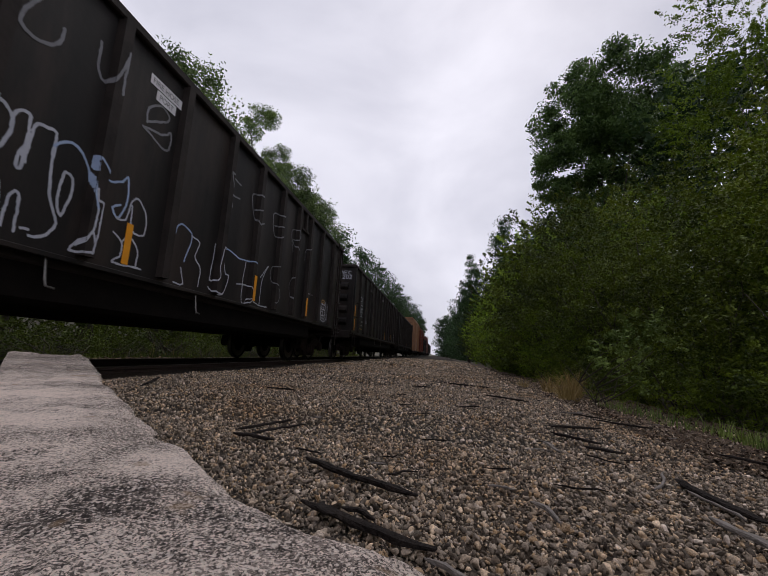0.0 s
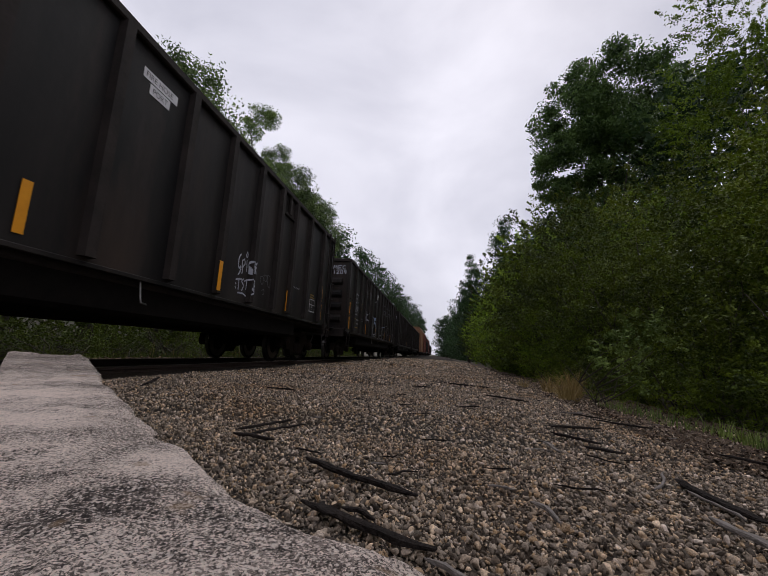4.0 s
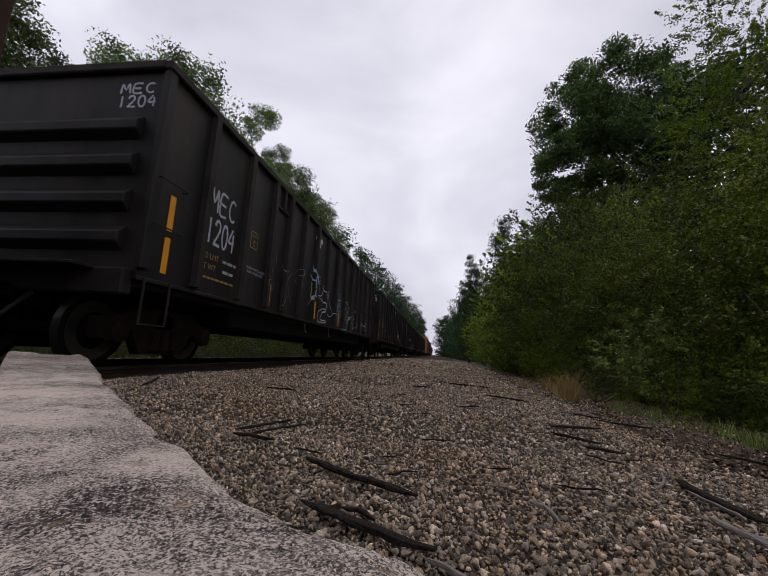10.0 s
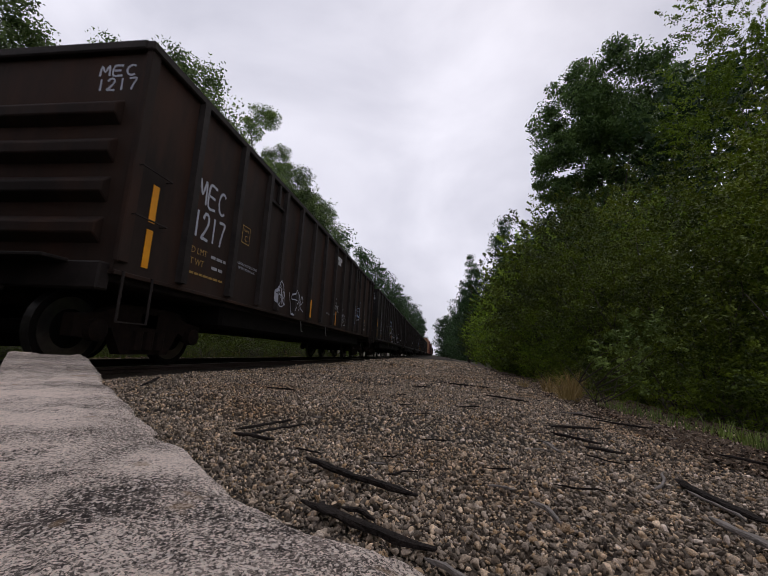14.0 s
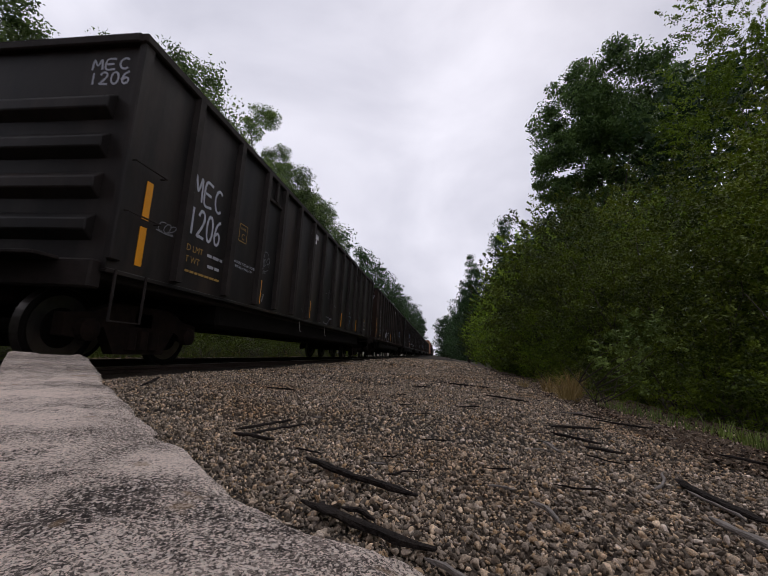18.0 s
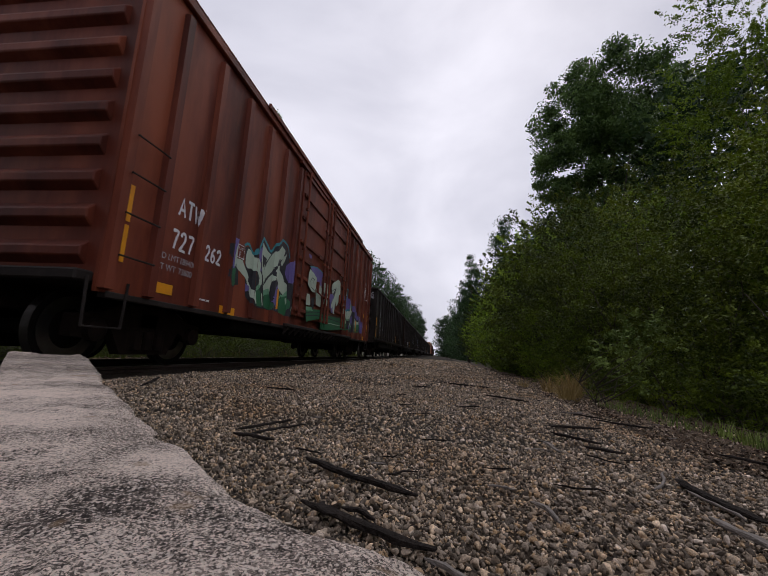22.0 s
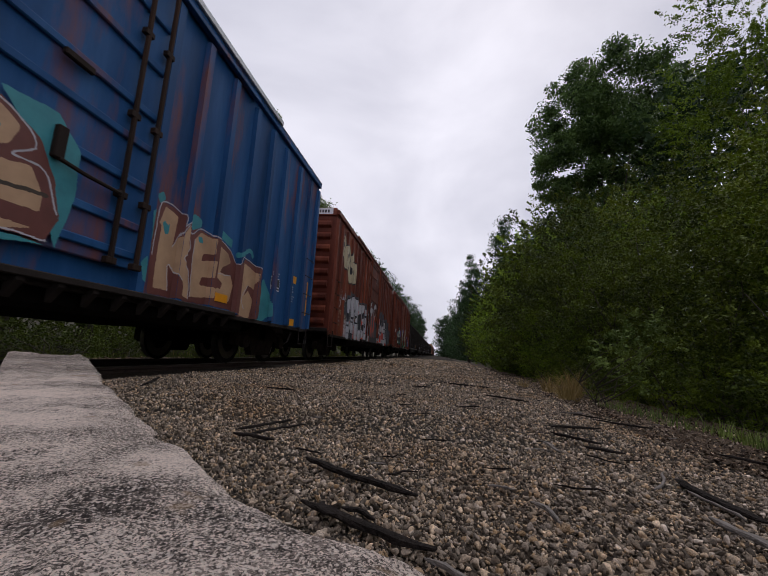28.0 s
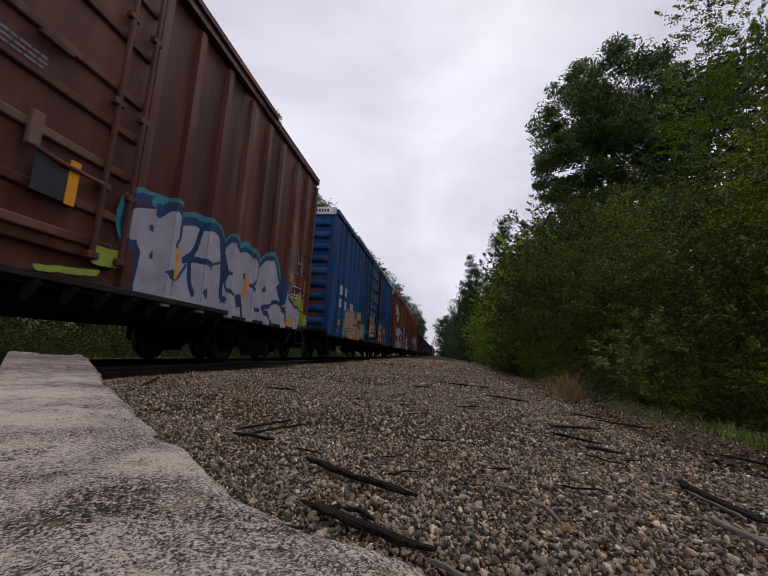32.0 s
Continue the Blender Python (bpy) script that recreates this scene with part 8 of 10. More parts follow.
fill(letters_front, 0, (10.9, 1.77), (11.02, 1.89), (11.26, 1.84), (11.36, 1.7), (11.15, 1.59), (11.08, 1.49), (11.4, 1.49), (11.51, 1.34), (11.43, 1.06), (10.94, 1.06), (11.05, 1.24), (11.14, 1.22), (11.18, 1.33), (10.95, 1.42))
fill(letters_front, 0, (11.72, 1.02), (11.69, 1.51), (11.77, 1.82), (12.32, 1.71), (12.25, 1.4), (12.02, 1.45), (11.9, 1.23), (12.04, 1.35), (12.25, 1.2), (12.16, 0.84), (11.79, 0.89))
line(letters_front, 3, 0.016, (9.6, 1.4), (9.61, 1.77), (9.66, 2.09), (10.04, 2.06), (10.05, 1.9), (10.16, 1.99), (10.29, 1.87), (10.48, 2), (10.86, 1.98), (11.04, 1.98), (11.31, 1.9), (11.56, 1.73), (11.71, 1.9), (12.38, 1.83))
line(letters_front, 3, 0.013, (9.93, 1.58), (10.13, 1.93), (10.29, 1.66), (10.1, 1.47), (10.31, 1.36), (10.38, 0.96))
line(letters_front, 3, 0.013, (9.95, 1.01), (9.9, 1.34), (10.12, 1.18))
line(letters_front, 3, 0.013, (10.41, 1), (10.37, 1.49), (10.37, 1.81))
line(letters_front, 3, 0.013, (10.94, 1.06), (10.95, 1.42), (11.4, 1.49))
line(letters_front, 3, 0.013, (11.74, 0.93), (11.69, 1.51), (11.77, 1.82))
line(letters_front, 3, 0.013, (12.02, 1.45), (11.84, 1.18), (11.95, 1.01))
fill(letters_front, 2, (9.7, 1.84), (9.74, 1.87), (9.8, 1.82), (9.83, 1.86), (9.83, 1.72), (9.76, 1.7))
fill(letters_front, 2, (10.43, 1.87), (10.53, 1.89), (10.57, 1.81), (10.47, 1.79))
fill(letters_rear, 2, (1.69, 1.22), (1.81, 1.21), (2.03, 1.47), (2.21, 1.58), (2.26, 1.76), (2.31, 1.67), (2.2, 1.38), (2.15, 1.13), (2.29, 0.82), (2.06, 0.87), (1.93, 1.03), (1.8, 1.08))
fill(letters_rear, 2, (2.93, 1.91), (3.16, 1.97), (3.45, 1.92), (3.53, 1.75), (2.95, 1.8))
fill(letters_rear, 2, (3.65, 1.92), (4.33, 2.04), (4.92, 2.01), (4.79, 1.89), (3.88, 1.86))
fill(letters_rear, 2, (5.64, 1.57), (5.97, 1.59), (6.02, 1.15), (5.73, 1.2))
fill(letters_rear, 2, (2.65, 1.69), (2.83, 1.85), (2.88, 1.78), (2.78, 1.57))
fill(letters_rear, 4, (2.31, 1.79), (2.67, 1.91), (2.73, 1.78), (2.78, 1.74), (2.9, 1.86), (3.02, 1.85), (3.43, 1.9), (3.51, 1.74), (3.58, 1.85), (3.78, 1.92), (3.95, 1.81), (4.1, 1.95), (4.85, 1.97), (5.11, 1.89), (5.71, 1.68), (6.01, 0.82), (4.49, 0.73), (3.43, 0.73), (2.37, 0.8), (2.25, 0.87), (2.19, 1.14), (2.25, 1.4), (2.3, 1.57))
fill(letters_rear, 0, (2.34, 1.76), (2.65, 1.9), (2.7, 1.66), (2.73, 1.28), (2.85, 1.14), (2.96, 0.76), (2.6, 0.79), (2.47, 1.01), (2.5, 1.17), (2.41, 1.3), (2.38, 1.54))
fill(letters_rear, 0, (2.21, 1.14), (2.34, 1.53), (2.39, 1.39), (2.38, 1.04), (2.4, 0.81), (2.29, 0.89))
fill(letters_rear, 0, (2.85, 1.76), (2.91, 1.85), (2.99, 1.79), (3.04, 1.47), (3.09, 1.13), (3.36, 1.07), (3.49, 0.96), (3.5, 0.8), (3.01, 0.79), (2.91, 1.1))
fill(letters_rear, 0, (3.01, 1.83), (3.42, 1.86), (3.5, 1.61), (3.43, 1.33), (3.33, 1.17), (3.44, 1.08), (3.17, 1.15), (3.06, 1.48))
fill(letters_rear, 0, (3.59, 1.8), (3.7, 1.92), (3.81, 1.91), (3.93, 1.73), (4.01, 1.54), (3.92, 1.41), (3.64, 1.51), (3.58, 1.69))
fill(letters_rear, 0, (3.67, 1.35), (3.99, 1.36), (4.28, 1.38), (4.4, 1.25), (4.32, 0.95), (4.27, 0.75), (3.8, 0.77), (3.68, 1.06))
fill(letters_rear, 0, (4.03, 1.83), (4.17, 1.91), (4.78, 1.95), (4.87, 1.87), (4.85, 1.62), (4.44, 1.56), (4.54, 1.43), (4.84, 1.17), (4.81, 0.84), (4.48, 0.8), (4.54, 1.13), (4.27, 1.45), (4.06, 1.55))
fill(letters_rear, 0, (5.07, 1.71), (5.53, 1.64), (5.89, 1.34), (5.97, 0.82), (5.55, 0.78), (5.18, 1.23), (5.15, 0.89), (5.01, 0.94), (5.02, 1.45))
line(letters_rear, 3, 0.018, (2.36, 1.43), (2.31, 1.8), (2.68, 1.91), (2.72, 1.55), (2.73, 1.39))
line(letters_rear, 3, 0.018, (2.2, 1.12), (2.25, 1.4), (2.34, 1.58))
line(letters_rear, 3, 0.018, (2.76, 1.7), (2.91, 1.88), (3, 1.79), (3.06, 1.36), (3.12, 0.99))
line(letters_rear, 3, 0.018, (3.01, 1.83), (3.44, 1.89), (3.52, 1.61))
line(letters_rear, 3, 0.018, (3.58, 1.66), (3.59, 1.82), (3.71, 1.95), (3.92, 1.78))
line(letters_rear, 3, 0.018, (4.01, 1.81), (4.15, 1.96), (4.89, 2))
line(letters_rear, 3, 0.018, (5.1, 1.68), (5.07, 1.21), (5.03, 0.88))
line(letters_rear, 3, 0.018, (2.5, 1.17), (2.78, 1.29), (2.87, 1.13))
line(letters_rear, 3, 0.018, (3.02, 0.77), (3.55, 0.82), (3.37, 1.19))
line(letters_rear, 3, 0.018, (5.49, 1.65), (5.95, 1.35), (6.03, 0.83))
line(letters_rear, 3, 0.018, (2.5, 1.75), (2.62, 1.75), (2.62, 1.68), (2.46, 1.68))
line(letters_rear, 3, 0.018, (3.26, 1.54), (3.34, 1.37), (3.31, 1.23))
line(letters_rear, 4, 0.035, (2.47, 1.16), (2.74, 1.25))
line(letters_rear, 4, 0.030, (3.07, 1.25), (3.35, 1.19))
line(letters_rear, 4, 0.050, (3.98, 1.42), (4.44, 1.56))
line(letters_rear, 4, 0.035, (4.57, 0.98), (4.49, 0.75))
line(letters_rear, 4, 0.045, (4.74, 1.16), (4.92, 1.35))
fill(letters_rear, 5, (4.5, 1.64), (4.84, 1.68), (4.84, 1.53), (4.51, 1.5))
fill(letters_rear, 5, (5.11, 1.91), (5.75, 2.02), (5.79, 1.58), (5.13, 1.54))
line(letters_rear, 5, 0.030, (2.46, 1.08), (2.62, 1.08))
line(letters_rear, 5, 0.030, (2.78, 0.92), (2.93, 0.91))
line(letters_rear, 5, 0.030, (4.02, 0.96), (4.31, 0.99))
line(letters_rear, 3, 0.014, (5.23, 3.05), (5.31, 3.18), (5.43, 3.07))
line(letters_rear, 3, 0.016, (5.21, 2.81), (5.25, 2.64))
line(letters_rear, 3, 0.014, (5.43, 2.85), (5.48, 2.63))
line(letters_rear, 3, 0.020, (5.27, 3.04), (5.26, 2.98))
line(letters_rear, 1, 0.050, (1.77, 1.37), (1.81, 1.45), (1.88, 1.41), (1.86, 1.31), (1.79, 1.33))
line(letters_rear, 1, 0.040, (1.88, 1.32), (1.95, 1.41), (2.01, 1.32))
door_figure = []
fill(door_figure, 2, (5.97, 1.31), (6.59, 1.44), (6.66, 1.18), (6.01, 1.1))
fill(door_figure, 2, (5.71, 1.54), (5.94, 1.66), (5.98, 1.36), (6.01, 1.13), (5.94, 1.2), (5.91, 1.48), (5.75, 1.42))
fill(door_figure, 2, (7.67, 2.24), (8.13, 2.29), (8.39, 2.06), (8.42, 1.6), (8.32, 1.11), (8.2, 1.39), (8.06, 1.88))
fill(door_figure, 2, (6.66, 1.16), (6.94, 1.16), (8.23, 1.13), (7.91, 1.08), (6.97, 1.06), (6.67, 1.07))
fill(door_figure, 2, (6.53, 1.65), (6.57, 1.72), (6.64, 1.4), (6.59, 1.36))
fill(door_figure, 0, (6.5, 1.92), (6.55, 2.02), (6.6, 1.79), (6.61, 1.51), (6.6, 1.39))
fill(door_figure, 1, (6.59, 1.98), (6.94, 2.04), (7.01, 2), (7.38, 2.12), (7.69, 2.16), (8.04, 1.98), (8.21, 1.7), (8.31, 1.38), (8.23, 1.16), (6.69, 1.13), (6.6, 1.56))
fill(door_figure, 0, (6.63, 1.96), (6.91, 1.99), (6.97, 1.56), (6.96, 1.29), (6.69, 1.25), (6.65, 1.57))
fill(door_figure, 0, (7.04, 1.94), (7.23, 2.03), (7.38, 2.01), (7.44, 1.83), (7.24, 1.77), (7.18, 1.56), (7.28, 1.36), (7.01, 1.3), (6.99, 1.62))
fill(door_figure, 0, (7.56, 2.04), (7.71, 2.09), (7.87, 2), (7.83, 1.84), (7.71, 1.74), (7.58, 1.81))
fill(door_figure, 0, (7.28, 1.59), (7.4, 1.69), (7.55, 1.63), (7.52, 1.45), (7.34, 1.41))
fill(door_figure, 0, (7.62, 1.65), (8, 1.73), (8.14, 1.53), (8.13, 1.38), (7.62, 1.38))
fill(door_figure, 0, (7.01, 1.22), (7.55, 1.26), (8.11, 1.23), (7.89, 1.17), (7.03, 1.14))
fill(door_figure, 5, (6.68, 1.87), (6.94, 1.88), (6.95, 1.6), (6.68, 1.6))
line(door_figure, 3, 0.016, (6.59, 1.98), (6.93, 2.04), (6.94, 1.88))
line(door_figure, 3, 0.016, (7.01, 2), (7.19, 2.08), (7.38, 2.1), (7.55, 2.08), (7.7, 2.13), (7.93, 2.02), (8.01, 1.88), (7.85, 1.76), (8.12, 1.73), (8.28, 1.41))
line(door_figure, 3, 0.016, (6.67, 1.21), (6.93, 1.2), (8.23, 1.16))
line(door_figure, 1, 0.040, (7.26, 1.71), (7.24, 1.54), (7.37, 1.61))
line(door_figure, 1, 0.040, (7.31, 1.79), (7.53, 1.81))
line(door_figure, 2, 0.030, (7.65, 2), (7.72, 1.92))
line(door_figure, 5, 0.040, (7.19, 1.8), (7.48, 1.8), (7.56, 1.66))
line(door_figure, 5, 0.035, (6.61, 1.39), (8.17, 1.54))
line(door_figure, 3, 0.020, (7.39, 2.27), (7.5, 2.3))
mural(blue, "single", -HB + 1.1, -HB + 6.16, 0.84, 2.4, artist(letters_rear + door_figure, HB), BCOLS)
mural(blue, "single", -HB + 9.31, -HB + 13.3, 0.86, 2.3, artist(letters_front, HB), BCOLS)
patch(blue, "single", -HB + 10.90, -HB + 11.37, 1.03, 1.16, M_YELLOW, "reflector", "yellow reflector", 0.012)
patch(blue, "single", -HB + 4.04, -HB + 4.34, 1.05, 1.17, M_YELLOW, "reflector", "yellow reflector", 0.012)


mural(blue, "single", -HB + 6.22, -HB + 9.26, 0.95, 2.6, artist(door_figure, HB), BCOLS)
patch(blue, "single", -HB + 7.20, -HB + 7.74, 1.52, 1.66, M_YELLOW, "reflector", "yellow reflector", 0.012)
for (a, b, z0, z1, text) in ((1.16, 1.62, 1.84, 2.14, "17"), (1.90, 2.34, 1.84, 2.13, "22"), (2.72, 3.13, 1.88, 2.14, "52")):
    patch(blue, "single", -HB + a, -HB + b, z0, z1, M_WHITE, label="white patch with black numerals", lift=0.010 if a < 2.5 else 0.08)
    words(blue, "single", text, -HB + a + 0.04, z0 + 0.045, 0.27, P_DARK, 0.014 if a < 2.5 else 0.086, squeeze=1.15)
for (a, b, z0, z1, marks) in ((1.16, 1.66, 2.30, 2.60, ("hook", "O")), (1.90, 2.34, 2.32, 2.61, ("comb", "R"))):
    patch(blue, "single", -HB + a, -HB + b, z0, z1, M_WHITE, label="white patch with a black reporting mark", lift=0.010)
    strokes(blue, "single", row(marks, -HB + a + 0.05, z0 + 0.06, 0.14, 0.17, 0.3), 0.026, P_DARK, "black reporting mark", lift=0.014)
patch(blue, "single", -HB + 1.12, -HB + 1.58, 1.23, 1.42, M_YELLOW, "reflector", "yellow reflector", 0.006)
words(blue, "single", "LD LMT", -HB + 1.20, 1.71, 0.10, M_FADEWHITE)
words(blue, "single", "LT WT", -HB + 1.20, 1.56, 0.10, M_FADEWHITE)


# white and blue throw-up on the brown car
bubble_art = []
fill(bubble_art, 0, (9.43, 1.84), (10.1, 2.06), (10.4, 1.89), (10.63, 0.84), (9.61, 0.88), (9.6, 1.39), (9.38, 1.43), (9.28, 1.58), (9.31, 1.76))
line(bubble_art, 2, 0.150, (9.27, 1.41), (9.18, 1.6), (9.21, 1.82), (9.4, 1.99), (9.7, 2.06), (10.16, 2.12))
line(bubble_art, 1, 0.130, (9.52, 0.89), (9.56, 1.37), (9.33, 1.4), (9.23, 1.56), (9.25, 1.79), (9.44, 1.95), (9.74, 2.03), (10.21, 2.07))
line(bubble_art, 1, 0.070, (9.74, 1.71), (9.9, 1.61), (9.81, 1.37))
fill(bubble_art, 0, (9.77, 1.68), (9.83, 1.9), (9.92, 2.01), (10.05, 2.1), (10.18, 2.03), (10.25, 1.92), (10.59, 2.02), (10.75, 1.99), (11.03, 2.06), (11.22, 2), (11.33, 1.87), (11.49, 2.08), (11.7, 1.95), (12.13, 2.06), (12.53, 1.87), (12.95, 2.1), (13.33, 2.11), (13.57, 1.83), (14.11, 1.5), (14.82, 1.21), (14.82, 0.83), (13.41, 0.76), (11.97, 0.72), (10.85, 0.75), (9.94, 0.8))
line(bubble_art, 2, 0.130, (9.75, 2.03), (9.83, 2.07), (9.88, 2), (10.04, 2.14), (10.22, 2.03), (10.57, 2.13), (10.94, 2.15), (11.18, 2.14), (11.32, 1.96), (11.55, 2.14), (11.71, 2.02), (12.11, 2.14), (12.55, 1.95), (12.93, 2.18), (13.33, 2.2), (13.58, 1.84))
line(bubble_art, 1, 0.120, (9.84, 1.92), (10.01, 2.08), (10.12, 2.08), (10.19, 2.03), (10.25, 1.97), (10.55, 2.06), (10.71, 2.05), (11.09, 2.13), (11.22, 2.03), (11.33, 1.87))
line(bubble_art, 1, 0.085, (11.33, 1.89), (11.41, 2), (11.56, 2.1), (11.7, 1.97), (12.08, 2.06), (12.27, 2.01), (12.54, 1.88), (12.76, 2.05), (13.08, 2.15), (13.33, 2.11), (13.53, 1.82), (13.72, 1.71))
fill(bubble_art, 1, (9.76, 2.01), (9.83, 2.06), (9.87, 1.97), (9.82, 1.87))
line(bubble_art, 1, 0.110, (10.18, 2.04), (10.24, 1.92), (10.24, 1.75), (10.17, 1.6))
line(bubble_art, 1, 0.100, (10.71, 2.05), (10.65, 1.78), (10.55, 1.58), (10.41, 1.47))
line(bubble_art, 1, 0.090, (10.42, 1.47), (10.61, 1.53), (10.84, 1.54), (11.02, 1.51))
fill(bubble_art, 1, (10.92, 1.62), (11.04, 1.62), (11.07, 1.46), (10.97, 1.47))
line(bubble_art, 1, 0.090, (10.51, 1.49), (10.58, 1.2), (10.68, 1.05))
line(bubble_art, 1, 0.045, (10.45, 1.4), (10.38, 1.28), (10.31, 1.19), (10.23, 1.19))
fill(bubble_art, 1, (10.02, 1.24), (10.13, 1.28), (10.23, 1.16), (10.1, 1.14))
line(bubble_art, 1, 0.100, (10.18, 1.15), (10.2, 0.94))
line(bubble_art, 1, 0.100, (10.2, 0.88), (10.22, 0.71))
line(bubble_art, 1, 0.100, (11.22, 2.02), (11.33, 1.63), (11.39, 1.12))
fill(bubble_art, 1, (11.35, 1.17), (11.43, 1.13), (11.54, 1.14), (11.54, 0.98), (11.48, 1.05), (11.4, 1))
line(bubble_art, 1, 0.040, (11.03, 1.54), (11.31, 1.66))
fill(bubble_art, 1, (10.8, 1.1), (10.91, 1.18), (11.03, 1.15), (11.04, 1.02), (10.89, 1.01))
fill(bubble_art, 1, (11.29, 1.86), (11.38, 1.83), (11.57, 1.53), (11.45, 1.3), (11.35, 1.46))
line(bubble_art, 1, 0.050, (11.47, 1.31), (11.61, 1.2), (11.79, 1.17))
line(bubble_art, 1, 0.070, (12.54, 1.88), (12.53, 1.65), (12.3, 1.44), (12.49, 1.34), (12.55, 1.06), (12.75, 1.06))
fill(bubble_art, 1, (11.81, 1.21), (12.01, 1.25), (12.09, 1.05), (11.91, 0.99))
line(bubble_art, 1, 0.070, (12.05, 1.06), (12.15, 0.8))
fill(bubble_art, 1, (12.02, 1.62), (12.11, 1.64), (12.11, 1.53), (12.04, 1.52))
fill(bubble_art, 1, (12.81, 1.49), (12.93, 1.56), (12.98, 1.45), (12.83, 1.4))
line(bubble_art, 1, 0.090, (12.87, 1.11), (13.44, 1.3), (13.79, 1.25), (13.94, 0.94))
line(bubble_art, 1, 0.080, (12.9, 1.1), (13.1, 0.93), (13.32, 0.86))
fill(bubble_art, 1, (13.43, 1.63), (13.91, 1.92), (13.98, 1.79), (13.82, 1.25), (13.56, 1.47))
line(bubble_art, 1, 0.060, (13.98, 1.52), (14.71, 1.29), (14.9, 0.89))
fill(bubble_art, 3, (14.13, 1.58), (14.93, 1.73), (15.38, 0.96), (14.94, 0.92), (14.7, 1.31))
line(bubble_art, 3, 0.030, (13.79, 1.27), (14.64, 1.01))
fill(bubble_art, 1, (13.26, 0.86), (13.36, 0.96), (13.38, 0.76))
fill(bubble_art, 3, (8.91, 1.26), (9.35, 1.28), (9.32, 1.1), (8.91, 1.07))
fill(bubble_art, 3, (8.38, 0.95), (9.03, 1.03), (9, 0.96), (8.42, 0.9))
mural(brown, "single", -HB + 9.31, -HB + 15.3, 0.80, 2.35, artist(bubble_art, HB), [P_LILAC, P_NAVY, P_TEAL, P_LIME])
mural(brown, "single", -HB + 7.9, -HB + 9.26, 0.90, 2.35, artist(bubble_art, HB), [P_LILAC, P_NAVY, P_TEAL, P_LIME])
patch(brown, "single", -HB + 8.20, -HB + 8.49, 1.53, 1.86, P_DARK, "data_panel", "black data panel", 0.045)
patch(brown, "single", -HB + 8.50, -HB + 8.60, 1.52, 1.93, M_YELLOW, "reflector", "yellow reflector", 0.045)
strokes(brown, "single", scribble(71, HB - 0.95, 2.2, 0.5, 0.5) + scribble(72, HB - 1.5, 1.9, 0.5, 0.4), 0.02, M_FADEWHITE, "thin white spray-painted tag")

# white label with the number at the top of the rear end
for cr in (red, red2, blue):
    y = -HB + 0.25 - 0.052
    label = part("sign_plate", one_box((0.86, y, BTOP - 0.03), (1.05, 0.006, 0.20)), M_WHITE, cr, "white end plate with small black print")
    bm = bmesh.new()
    for k in range(9):
        box(bm, (0.47 + 0.095 * k, y - 0.005, BTOP - 0.03), (0.06 if k != 3 else 0.01, 0.003, 0.10))
    part("small_print", bm, P_DARK, label)

# ---------- trees and shrubs ----------
def leaves_at(rng, centres, size, up=0.8):
    """Four-cornered folded leaves round the given points."""
    n = len(centres)
    nrm = rng.normal(size=(n, 3))
    nrm[:, 2] += up
    nrm /= np.linalg.norm(nrm, axis=1, keepdims=True)
    u = np.cross(nrm, rng.normal(size=(n, 3)))
    u /= np.linalg.norm(u, axis=1, keepdims=True)
    v = np.cross(nrm, u)
    s = (size * rng.uniform(0.6, 1.3, n))[:, None]
    verts = np.stack([centres - u * s, centres + v * s * 0.5 - nrm * s * 0.15, centres + u * s, centres - v * s * 0.5 - nrm * s * 0.15], 1).reshape(-1, 3)
    return verts, np.arange(4 * n).reshape(n, 4)


def in_ball(rng, n):
    d = rng.normal(size=(n, 3))
    return d / np.linalg.norm(d, axis=1, keepdims=True) * rng.uniform(0.05, 1, n)[:, None] ** 0.45


def clumps(rng, blobs, per, spread_m):
    """Leaf points in clumps that fill the outer parts of a few ellipsoids unevenly. blobs: x, y, z, rx, ry, rz, clumps."""
    pts, heads = [], []
    for x, y, z, rx, ry, rz, n in blobs:
        d = rng.normal(size=(n, 3))
        d /= np.linalg.norm(d, axis=1, keepdims=True)
        r = rng.uniform(0.25, 1.0, n) ** 0.55 * rng.uniform(0.82, 1.12, n)
        c = np.array([x, y, z]) + d * r[:, None] * np.array([rx, ry, rz])
        heads.append(c)
        k = rng.integers(int(per * 0.5), int(per * 1.5) + 1, n)
        sp = spread_m * rng.uniform(0.6, 1.4, n)
        pts.append(np.repeat(c, k, 0) + in_ball(rng, k.sum()) * (1.75 * np.repeat(sp, k))[:, None] * np.array([1, 1, 0.62]))
    return np.concatenate(pts), np.concatenate(heads)


